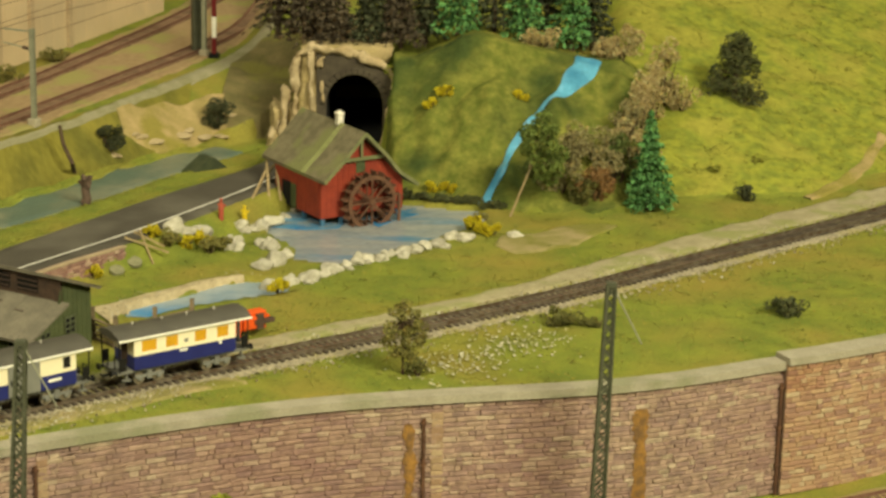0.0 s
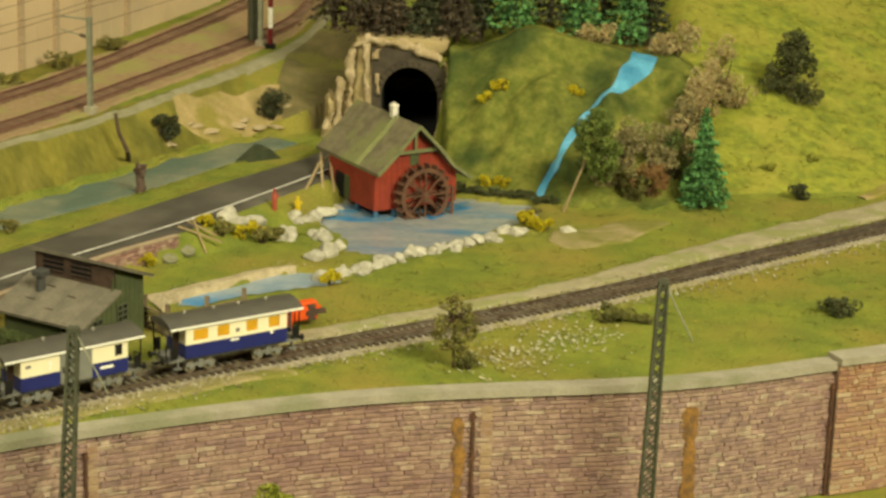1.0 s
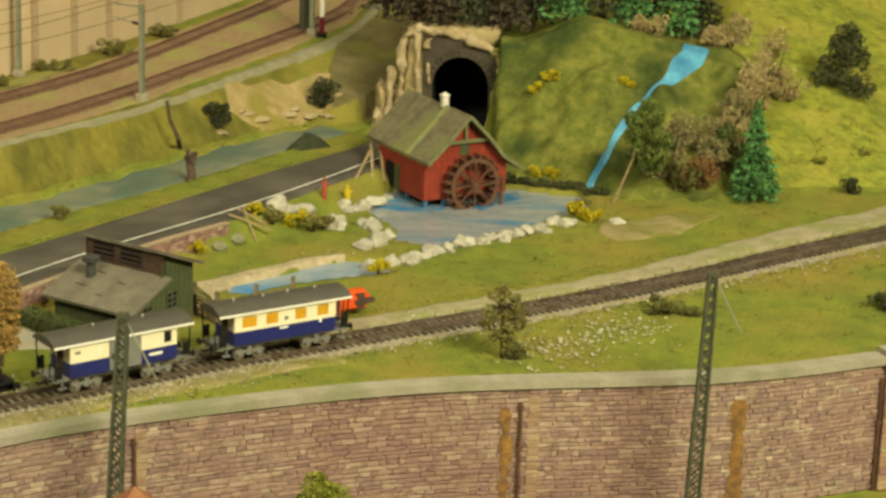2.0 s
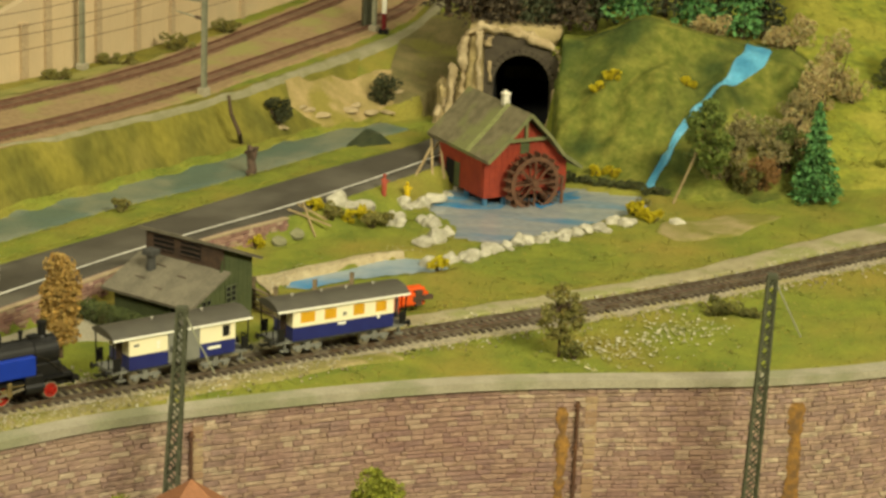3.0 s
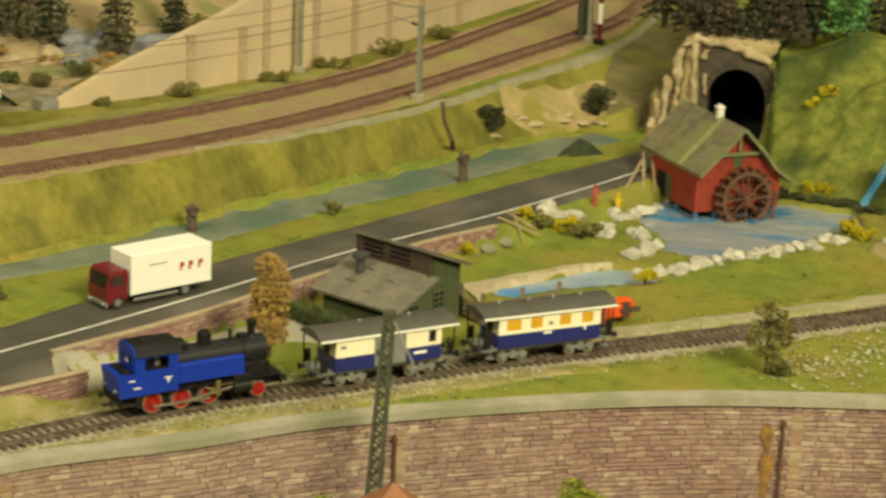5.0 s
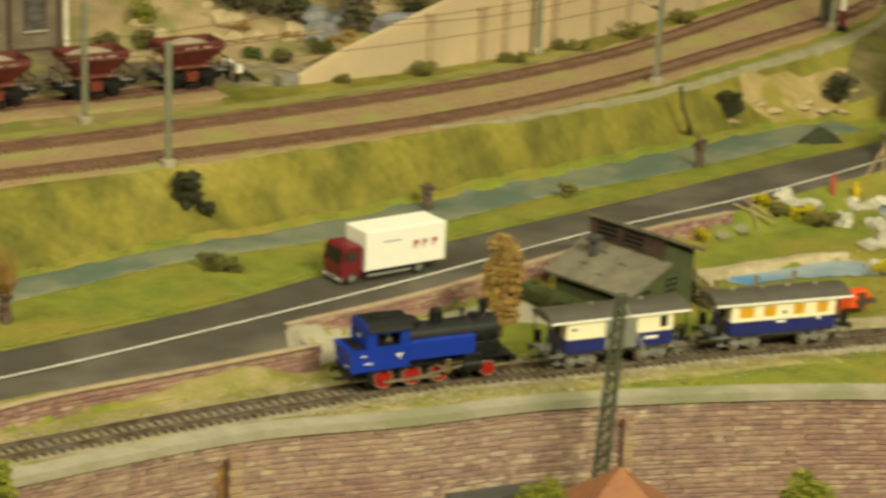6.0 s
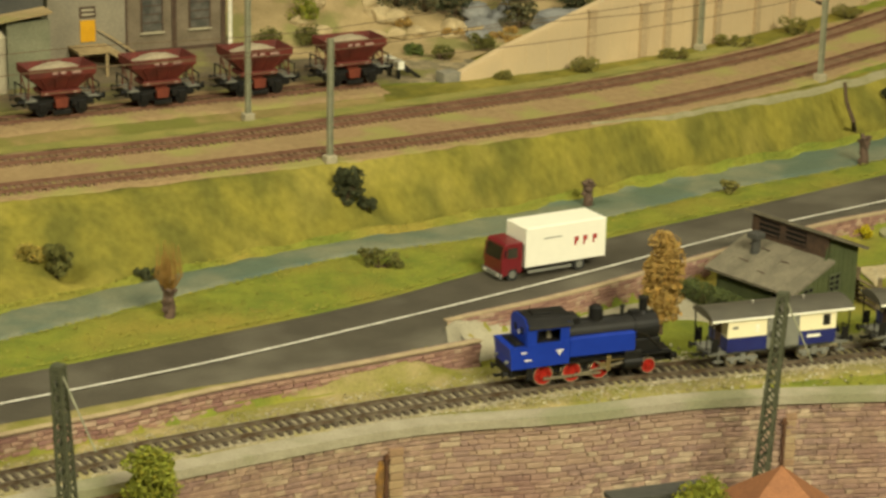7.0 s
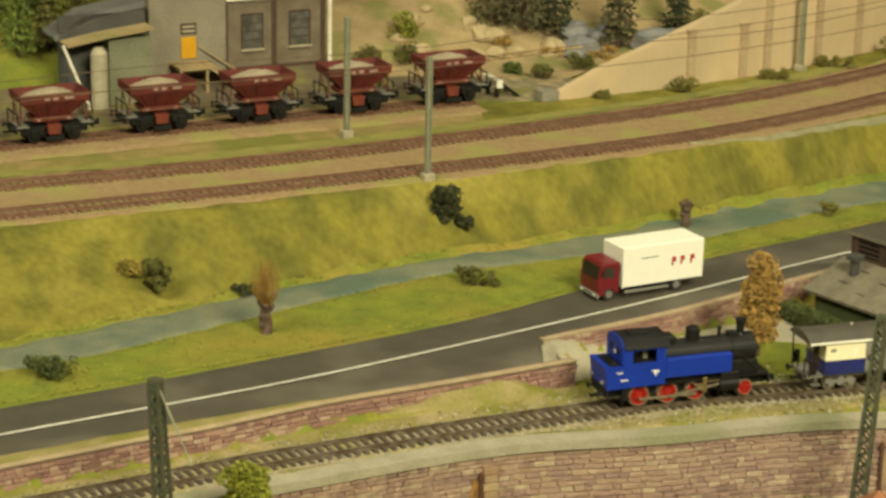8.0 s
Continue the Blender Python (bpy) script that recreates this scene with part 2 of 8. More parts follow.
def box_soup(spots):
    """Joined boxes from rows of (x, y, z, angle, length, depth, height)."""
    s = np.asarray(spots, float)
    unit = np.array([(a, b, c) for c in (0, 1) for b in (-0.5, 0.5) for a in (-0.5, 0.5)])
    co, si = np.cos(s[:, 3]), np.sin(s[:, 3])
    lx, ly = unit[None, :, 0] * s[:, 4:5], unit[None, :, 1] * s[:, 5:6]
    v = np.stack([s[:, 0:1] + lx * co[:, None] - ly * si[:, None], s[:, 1:2] + lx * si[:, None] + ly * co[:, None], s[:, 2:3] + unit[None, :, 2] * s[:, 6:7]], 2).reshape(-1, 3)
    q = np.array([(0, 1, 5, 4), (1, 3, 7, 5), (3, 2, 6, 7), (2, 0, 4, 6), (4, 5, 7, 6)])
    f = (np.arange(len(s))[:, None, None] * 8 + q[None]).reshape(-1, 4).tolist()
    return v, f


def raw_mesh(name, verts, faces, mat, smooth=False):
    me = bpy.data.meshes.new(name)
    me.from_pydata((np.asarray(verts) * CM).tolist(), [], faces)
    if smooth:
        me.polygons.foreach_set("use_smooth", [True] * len(me.polygons))
    me.materials.append(mat)
    return me


def smooth_line(pts, step=1.0):
    """Catmull-Rom through plan points, resampled at even steps."""
    p = np.array(pts, float)
    p = np.vstack([2 * p[0] - p[1], p, 2 * p[-1] - p[-2]])
    out = []
    for i in range(1, len(p) - 2):
        for s in np.linspace(0, 1, 24, endpoint=False):
            a, b, c, d = p[i - 1], p[i], p[i + 1], p[i + 2]
            out.append(0.5 * (2 * b + (c - a) * s + (2 * a - 5 * b + 4 * c - d) * s ** 2 + (3 * b - a - 3 * c + d) * s ** 3))
    out.append(p[-2])
    out = np.array(out)
    run = np.concatenate([[0], np.cumsum(np.hypot(*np.diff(out, axis=0).T))])
    n = max(2, int(run[-1] / step) + 1)
    s = np.linspace(0, run[-1], n)
    return np.stack([np.interp(s, run, out[:, k]) for k in range(2)], 1)


def normals(line):
    d = np.gradient(line, axis=0)
    d /= np.hypot(d[:, 0], d[:, 1])[:, None]
    return np.stack([-d[:, 1], d[:, 0]], 1)


def offset(line, dist):
    return line + normals(line) * dist


def side(line, x, y):
    """Signed distance of plan points to a line: positive on its left, which is its far side here."""
    x, y = np.asarray(x, float), np.asarray(y, float)
    best, sign = np.full(x.shape, 1e9), np.zeros(x.shape)
    line = np.vstack([line[:-1:4], line[-1:]])
    for (ax, ay), (bx, by) in zip(line[:-1], line[1:]):
        dx, dy = bx - ax, by - ay
        t = np.clip(((x - ax) * dx + (y - ay) * dy) / (dx * dx + dy * dy), 0, 1)
        px, py = x - ax - t * dx, y - ay - t * dy
        d = np.hypot(px, py)
        c = dx * py - dy * px
        near = d < best
        best, sign = np.where(near, d, best), np.where(near, np.where(c >= 0, 1.0, -1.0), sign)
    return best * sign


# ---- plan lines of the layout ----
COPING = smooth_line([(-79, 82), (-66, 101), (-57.8, 112), (-47.6, 123.8), (-38.6, 130.3), (-28.5, 138), (-9, 147.4), (12.9, 152.9), (24.9, 158.4), (33.5, 162.9), (66, 182)])
TRACK = smooth_line([(-90, 74), (-77, 92), (-65.8, 106.7), (-56.8, 118.2), (-41.5, 134.4), (-30.75, 143), (-20.9, 150.9), (4.2, 169.1), (21.3, 183.9), (40.5, 201), (70, 229)])
ROAD_FRONT = smooth_line([(-86, 84), (-67.7, 109.6), (-63.3, 115.4), (-58.8, 122.1), (-53.2, 128.7), (-49.3, 134.0), (-49.2, 137.2), (-49.6, 140.0), (-44.5, 148.2), (-38.9, 158.4), (-31.3, 172.3), (-26, 179.5), (-19.5, 191), (-13.5, 203), (-8.5, 222)])
WHITE_LINE = smooth_line([(-84, 95), (-74.1, 108.7), (-62.9, 123.8), (-54.4, 137), (-45, 152.7), (-36, 168.6), (-25.3, 185), (-16.3, 201.3), (-11.5, 212), (-9.5, 222)])
ROAD_BACK = smooth_line([(-90, 97), (-77.1, 113.3), (-66.1, 128.5), (-56.5, 143), (-47.5, 160.5), (-37.7, 176.3), (-26.4, 195.2), (-17.5, 209), (-13.5, 222)])
STREAM_FRONT = smooth_line([(-94, 100), (-80.7, 118.7), (-76, 125.6), (-69.2, 139), (-62.3, 151.5), (-55.8, 160), (-48.8, 169.6), (-42.2, 180.5), (-33.4, 192.6), (-25.3, 206.1), (-20, 214)])
STREAM_FRONT = offset(STREAM_FRONT, -np.interp(STREAM_FRONT[:, 1], [150, 166, 182, 214], [0, 1.7, 1.3, 1.0])[:, None])
STREAM_BACK = smooth_line([(-97, 102), (-83.4, 122.9), (-76.9, 134.6), (-66.7, 151.3), (-57.4, 163.4), (-44.3, 183), (-34.6, 198.4), (-28.3, 208.6), (-22.6, 215.9)])
EMBANKMENT_TOP = smooth_line([(-108, 112), (-90, 133.2), (-77.8, 145.5), (-67.4, 158.1), (-58.9, 168), (-45.2, 186.8), (-33.7, 207.7), (-27.5, 221.5), (-20, 240), (-12, 262)])
BACK_TRACK_A = smooth_line([(-108, 117.5), (-91.5, 135.6), (-76.6, 151.8), (-60.3, 170.9), (-50, 185.2), (-41.2, 201.8), (-33.2, 222), (-25.9, 241.5), (-18.6, 266), (-12, 292)])
BACK_TRACK_B = smooth_line([(-112, 124.5), (-95.7, 142), (-79.9, 158.9), (-63.6, 180), (-53, 195.6), (-43.5, 214.4), (-35.7, 239), (-30, 259.5), (-24, 290)])
SIDING = smooth_line([(-116.8, 134), (-102.1, 151.8), (-87.4, 168.8), (-73.9, 184.0)])
HILL_FOOT = smooth_line([(-3.4, 203.4), (3.3, 200.9), (5.8, 198), (13.5, 198.2), (21.7, 204.4), (33.7, 207.4), (43, 215.6), (75, 245)])
POND = [(-15.8, 191.3), (-13.2, 187), (-13.0, 182.4), (-8.7, 181.7), (-5.1, 185.1), (-0.9, 189.5), (3.6, 195.1), (4.4, 200.2), (0.4, 201), (-5, 203), (-14.5, 199.5)]
LOWER_BROOK = [(-25.0, 166.1), (-24.6, 169.5), (-21.6, 172.6), (-19.8, 174.7), (-18.0, 176.8), (-15.4, 178.0), (-12.7, 176.3), (-11.0, 174.6), (-12.7, 173.0), (-15.3, 171.9), (-17.8, 170.4), (-20.3, 168.6), (-22.6, 166.0)]
BROOK_BED = smooth_line([(3.5, 201.0), (4.2, 202.7), (5.1, 203.8), (5.9, 206.3), (6.8, 207.7), (7.9, 209.1), (9.0, 210.8), (10.5, 212.1), (12.0, 214.2), (13.1, 216.3), (13.8, 218.7)], 0.5)


def inside(poly, x, y):
    """Signed distance to a closed plan outline: positive inside."""
    x, y = np.asarray(x, float), np.asarray(y, float)
    best, odd = np.full(x.shape, 1e9), np.zeros(x.shape, bool)
    for (ax, ay), (bx, by) in zip(poly, poly[1:] + poly[:1]):
        dx, dy = bx - ax, by - ay
        t = np.clip(((x - ax) * dx + (y - ay) * dy) / (dx * dx + dy * dy), 0, 1)
        best = np.minimum(best, np.hypot(x - ax - t * dx, y - ay - t * dy))
        cross = (ay > y) != (by > y)
        odd ^= cross & (x < ax + (y - ay) * dx / (dy if dy else 1e-9))
    return np.where(odd, best, -best)


def step(a, b, v):
    s = np.clip((v - a) / (b - a), 0, 1)
    return s * s * (3 - 2 * s)


def waves(x, y, size, seed):
    """Smooth plan noise from a few sines."""
    r = np.random.RandomState(seed)
    out = np.zeros(np.shape(x))
    for _ in range(7):
        a, p, f = r.uniform(0, 6.28), r.uniform(0, 6.28), r.uniform(0.6, 1.7) * 6.28 / size
        out = out + np.sin((x * math.cos(a) + y * math.sin(a)) * f + p)
    return out / 5.0


PLATEAU, UPPER, LOWER = -1.6, 4.5, -11.8


def ground_z(x, y):
    """Height of the layout's ground over the plan, in centimetres."""
    x, y = np.asarray(x, float), np.asarray(y, float)
    front = side(ROAD_FRONT, x, y)
    ramp = np.exp(-((x + 52.5) ** 2 + (y - 134.5) ** 2) / 30) * 2.5
    soft = 0.15 + ramp + 2.2 * step(176, 184, y)
    z = PLATEAU + (0 - PLATEAU) * step(-soft, soft * 0.3 + 0.05, front)
    # stream ditch
    sf, sb = side(STREAM_FRONT, x, y), side(STREAM_BACK, x, y)
    z = z - 0.35 * step(-0.7, 0.3, sf)
    # embankment up to the double track
    et = side(EMBANKMENT_TOP, x, y)
    f = np.clip(sb / np.maximum(sb - et, 0.01), 0, 1)
    f = np.where((sb > 0) & (et < 0), f, np.where(et >= 0, 1.0, 0.0))
    z = z + (UPPER + 0.3) * (0.75 * f + 0.25 * step(0, 1, f)) + 0.25 * waves(x, y, 7, 3) * (f > 0) * (1 - step(0.8, 1, f))
    z = z - 1.3 * np.exp(-((x + 78.7) / 1.7) ** 2 - ((y - 137.2) / 1.5) ** 2)
    # wooded ground behind the sidings
    z = z + 0.45 * np.maximum(0, side(BACK_TRACK_B, x, y) - 24) * step(-30, -60, x) + 0.5 * np.maximum(0, y - 232) * step(-24, -12, x)
    # meadow hill and mound on the right
    right = step(-20, -9, x)
    d = side(HILL_FOOT, x, y)
    meadow = PLATEAU + 0.33 * np.maximum(d, 0) * step(10, 20, x) + (0.25 * waves(x, y, 9, 5) + 0.14 * waves(x, y, 3.3, 15)) * step(0, 6, d)
    top = np.interp(x, [-14, -8, -6, -3, 0, 1.5, 2.8, 4.2, 6, 9, 12, 14.5, 17, 19, 21, 24], [9.5, 9.5, 8.9, 8.5, 9.9, 10.8, 11.1, 10.9, 10.3, 9.5, 8.9, 8.6, 8.3, 7, 4, -2])
    foot = np.interp(x, [-14, -7, -5, 3, 6, 14, 20], [220, 216.6, 205, 202, 199, 199, 203])
    ridge = np.interp(x, [-14, -7, -5, 0, 5, 14, 20], [221, 217.6, 217, 216, 216.5, 218.5, 219])
    s = np.clip((y - foot) / np.maximum(ridge - foot, 1.0), 0, 1)
    mound = -1.9 + (top + 1.9) * (0.8 * s + 0.2 * step(0, 1, s)) - 0.08 * np.maximum(0, y - ridge)
    mound = mound + (1.15 * waves(x, y, 8, 8) + 0.5 * waves(x, y, 3.6, 9)) * step(0.05, 0.3, s) * step(1.0, 0.8, s)
    mound = mound - 1.1 * np.exp(-((x - 7.2) / 2.6) ** 2 - ((y - 213.6) / 1.7) ** 2)
    bed = np.abs(side(BROOK_BED, x, y))
    mound = mound - (0.6 - 0.35 * step(0.6, 0.95, s)) * np.exp(-(bed / 2.0) ** 2) * step(0.0, 0.25, s)
    hill = np.maximum(meadow, np.where((s > 0) & (x > -15), mound, -9))
    z = np.where((x > -15) & (s > 0), np.maximum(z * (1 - right) + hill * right, np.where(et >= 0, z, -9)), z)
    z = np.where((x > 20) & (d > 0), meadow, z)
    z = np.where((np.abs(x + 8.9) < 3.6) & (y > 214) & (y < 236.5), np.minimum(z, 0.0), z)
    # pond and lower brook
    wet = np.maximum(inside(POND, x, y), inside(LOWER_BROOK, x, y))
    z = np.where(y < 204, np.minimum(z, z * 0 + np.interp(wet, [-0.9, 0.5], [9, -2.6])), z)
    # plain below the retaining wall
    z = np.where(side(COPING, x, y) < 0.85, LOWER + 0.15 * waves(x, y, 12, 2), z)
    on_road = (front > -0.4) & (side(ROAD_BACK, x, y) < 0.5)
    return z + np.where(on_road, 0.0, 0.07) * waves(x, y, 3.1, 11)


def gz(x, y):
    return float(ground_z(np.array([x]), np.array([y]))[0])


def sheet(bm, rows):
    """A grid of faces from rows of points."""
    grid = [[bm.verts.new(p) for p in r] for r in rows]
    for a, b in zip(grid[:-1], grid[1:]):
        for i in range(len(a) - 1):
            bm.faces.new((a[i], a[i + 1], b[i + 1], b[i]))
    return bm


def ribbon(bm, near, far, across, lift, n=None, rag=0.0):
    """A strip on the ground between two plan lines."""
    n = n or max(len(near), len(far))
    ta, tb = np.linspace(0, 1, len(near)), np.linspace(0, 1, len(far))
    t = np.linspace(0, 1, n)
    a = np.stack([np.interp(t, ta, near[:, k]) for k in range(2)], 1)
    b = np.stack([np.interp(t, tb, far[:, k]) for k in range(2)], 1)
    rows = []
    for s in np.linspace(0, 1, across):
        p = a * (1 - s) + b * s
        if rag:
            out = (b - a) / np.maximum(np.hypot(*(b - a).T), 0.01)[:, None]
            p = p + out * (rag * (s - 0.5) * 2 * (waves(p[:, 0], p[:, 1], 6.5, int(s * 50) // 26 + 40) + 0.35 * waves(p[:, 0], p[:, 1], 2.9, 44)))[:, None]
        z = ground_z(p[:, 0], p[:, 1]) + (lift(s) if callable(lift) else lift)
        if across >= 5 and s in (0.0, 1.0):
            z = z - 0.3
        rows.append([(p[i, 0], p[i, 1], z[i]) for i in range(n)])
    return sheet(bm, rows[::-1])


def flat_poly(bm, poly, z, depth=0.3):
    lo = [bm.verts.new((x, y, z - depth)) for x, y in poly]
    hi = [bm.verts.new((x, y, z)) for x, y in poly]
    bm.faces.new(hi)
    for i in range(len(poly)):
        j = (i + 1) % len(poly)
        bm.faces.new((lo[i], lo[j], hi[j], hi[i]))
    bmesh.ops.recalc_face_normals(bm, faces=bm.faces)
    return bm


# ---- ground ----
def build_ground():
    xs, ys = np.arange(-150, 100.1, 0.7), np.arange(60, 330.1, 0.7)
    gx, gy = np.meshgrid(xs, ys)
    z = ground_z(gx.ravel(), gy.ravel())
    verts = np.stack([gx.ravel(), gy.ravel(), z], 1) * CM
    nx, ny = len(xs), len(ys)
    i = (np.arange(ny - 1)[:, None] * nx + np.arange(nx - 1)[None, :]).ravel()
    faces = np.stack([i, i + 1, i + nx + 1, i + nx], 1)
    me = bpy.data.meshes.new("ground")
    me.from_pydata(verts.tolist(), [], faces.tolist())
    me.polygons.foreach_set("use_smooth", [True] * len(me.polygons))
    me.materials.append(M["grass"])
    tagged(new("ground", me), "yellow-green scenic turf modelled over banks and hills", "ground", kind="structure")


build_ground()
setting("road", ribbon(bmesh.new(), offset(ROAD_FRONT, 0.25), ROAD_BACK, 12, 0.14, 160), M["road"], "dark grey painted model road with a worn surface", "road", True)
setting("road_marking", ribbon(bmesh.new(), offset(WHITE_LINE, -0.13), offset(WHITE_LINE, 0.13), 2, 0.24, 160), M["white_line"], "thin white edge line painted along the road", "road marking")
setting("stream", ribbon(bmesh.new(), offset(STREAM_FRONT, 0.1), offset(STREAM_BACK, 0.2), 9, 0.16, 200, 0.22), M["stream"], "dull grey-green painted stream along the embankment foot", "stream", True)
setting("pond", flat_poly(bmesh.new(), POND, -1.95), M["water"], "grey-blue painted mill pond with streaks", "pond")
for spot in ([(-15.3, 193.6), (-14.4, 196.9), (-11.4, 196.5), (-8.8, 195.2), (-9.2, 193.7), (-12.1, 192.8)], [(-6.5, 195.4), (-4.9, 199.0), (-2.6, 201.1), (-2.2, 198.8), (-4.1, 197.1), (-5.7, 194.4)]):
    setting("deep_water", flat_poly(bmesh.new(), spot, -1.91, 0.03), M["deep_blue"], "bright blue painted water at the mill's foot", "water")
setting("lower_brook", flat_poly(bmesh.new(), LOWER_BROOK, -2.02), M["water_blue"], "shallow blue brook running out of the pond", "brook")


def brook():
    w = np.interp(np.arange(len(BROOK_BED)), [0, len(BROOK_BED) * 0.5, len(BROOK_BED) - 13, len(BROOK_BED) - 8, len(BROOK_BED) - 1], [0.5, 0.45, 0.6, 1.15, 1.45])[:, None]
    n = normals(BROOK_BED)
    setting("brook", ribbon(bmesh.new(), BROOK_BED - n * w, BROOK_BED + n * w, 11, 0.34, None, 0.15), M["brook"], "bright turquoise painted brook falling down the mound", "brook", True)


brook()


def mound_cover():
    x = np.linspace(-5.6, 19.5, 60)
    foot = np.interp(x, [-5.6, -5, 3, 6, 14, 20], [207.5, 205.6, 202.2, 199.3, 199.3, 203.2])
    ridge = np.interp(x, [-5.6, -5, 0, 5, 14, 20], [216.8, 217, 216, 216.5, 218.5, 219])
    wob = 0.4 * np.sin(x * 1.7) + 0.3 * np.sin(x * 3.1 + 1)
    setting("mound_cover", ribbon(bmesh.new(), np.stack([x, foot + wob], 1), np.stack([x, ridge + 3.0], 1), 76, 0.22, 110), M["mound"], "olive green felt grass over the mound", "grass", True)


mound_cover()


def ballast_bed(name, line, half, mat, label, height=0.1):
    setting(name, ribbon(bmesh.new(), offset(line, -half), offset(line, half), 11, lambda s: 0.1 + height * min(1, 4 * min(s, 1 - s)), None, 0.3), mat, label, "ballast", True)


def bank_cover():
    a, b = STREAM_BACK[STREAM_BACK[:, 1] < 214], EMBANKMENT_TOP[EMBANKMENT_TOP[:, 1] < 228]
    setting("bank_cover", ribbon(bmesh.new(), offset(a, 0.5), offset(b, 0.9), 26, 0.12, 190, 0.25), M["bank_grass"], "olive and straw-coloured grass on the embankment slope", "grass", True)


bank_cover()


def meadow_cover():
    line = offset(HILL_FOOT[(HILL_FOOT[:, 0] > 21.6) & (HILL_FOOT[:, 0] < 66)], 0.3)
    setting("meadow_cover", ribbon(bmesh.new(), line, smooth_line([(9, 250), (38, 262), (66, 275)], 0.8), 70, 0.12, 110, 0.3), M["meadow"], "bright yellow-green flocked meadow on the hillside", "grass", True)


meadow_cover()
ballast_bed("ballast_1", TRACK, 2.3, M["ballast"], "pale gritty ballast bed under the branch track")
setting("ballast_2", ribbon(bmesh.new(), offset(BACK_TRACK_A, -3.1), offset(BACK_TRACK_B, 3.1), 28, 0.14, None, 0.35), M["brown_ballast"], "sandy brown ballast under the double main line", "ballast", True)
ballast_bed("ballast_4", SIDING, 4.4, M["brown_ballast"], "sandy brown ballast under the siding")


def siding_verge():
    a = BACK_TRACK_B[(BACK_TRACK_B[:, 1] > 127) & (BACK_TRACK_B[:, 1] < 181)]
    setting("siding_verge", ribbon(bmesh.new(), offset(a, 2.8), offset(SIDING, -4.0), 16, 0.12, 120, 0.3), M["dry_strip"], "dry brownish turf between siding and main line", "grass", True)


siding_verge()


# ---- tracks ----
def track(line, mat_rail, mat_sleeper, label, level=0.12, keep=None, half=1.35):
    t = thing("railway_track", 0, 0, 0, 0, label, "track", kind="structure")
    pts = smooth_line(line, 0.62)
    n = normals(pts)
    z = ground_z(pts[:, 0], pts[:, 1])
    k = np.ones(9) / 9
    z = np.convolve(np.pad(z, 4, mode="edge"), k, mode="valid") + level + 0.05
    me = mesh_of("sleeper", new_box(-0.14, 0.14, -half, half, -0.1, 0.12, 0.03), mat_sleeper)
    far, count = [], 0
    for i in range(len(pts)):
        turn = math.degrees(math.atan2(n[i, 1], n[i, 0])) - 90
        if keep and keep(pts[i]) and count < 290:
            ob = new("sleeper", me)
            ob.parent, count = t, count + 1
            ob.matrix_world = pose(pts[i, 0] * CM, pts[i, 1] * CM, z[i] * CM, 0, 0, turn)
        else:
            far.append((pts[i, 0], pts[i, 1], z[i] - 0.1, radians(turn), 0.28, 2 * half, 0.22))
    if far:
        ob = new("sleepers", raw_mesh("sleepers", *box_soup(far), mat_sleeper))
        ob.parent = t
        tagged(ob, kind="stuff")
    for s in (-0.87, 0.87):
        bm = bmesh.new()
        prof = [(-0.1, 0.12), (-0.1, 0.15), (-0.03, 0.17), (-0.03, 0.28), (-0.06, 0.3), (-0.06, 0.36), (0.06, 0.36), (0.06, 0.3), (0.03, 0.28), (0.03, 0.17), (0.1, 0.15), (0.1, 0.12)]
        rows = [[(pts[i, 0] + n[i, 0] * (s + o), pts[i, 1] + n[i, 1] * (s + o), z[i] + h) for i in range(0, len(pts), 2)] for o, h in prof + prof[:1]]
        part("rail", sheet(bm, rows), mat_rail, t)
    return t


track(TRACK, M["rail"], M["sleeper"], "single branch track with dark sleepers and steel rails", level=0.16, keep=lambda p: 100 < p[1] < 212)
track(BACK_TRACK_A, M["rust_rail"], M["brown_sleeper"], "main line track with red-brown rails and sleepers", keep=lambda p: 132 < p[1] < 215, half=1.18)
track(BACK_TRACK_B, M["rust_rail"], M["brown_sleeper"], "main line track with red-brown rails and sleepers", keep=lambda p: 140 < p[1] < 225, half=1.18)
track(SIDING, M["rust_rail"], M["brown_sleeper"], "siding track with red-brown rails and sleepers", keep=lambda p: p[1] > 145, half=1.18)
RAIL_TOP = PLATEAU + 0.16 + 0.05 + 0.36


# ---- retaining wall in front ----
def wall_sheet(bm, line, z0, z1, thick):
    a, b = line, offset(line, thick)
    rows = [[(*p, z0) for p in a], [(*p, z1) for p in a], [(*p, z1) for p in b], [(*p, z0) for p in b]]
    return sheet(bm, rows)


def wall_block(bm, line, z0, z1, thick):
    """A wall along a plan line with closed ends."""
    a, b = line, offset(line, thick)
    rows = [[(*p, z0) for p in a], [(*p, z1) for p in a], [(*p, z1) for p in b], [(*p, z0) for p in b]]
    sheet(bm, rows)
    for e in (0, -1):
        bm.faces.new([bm.verts.new(r[e]) for r in rows])
    bmesh.ops.recalc_face_normals(bm, faces=bm.faces)
    return bm


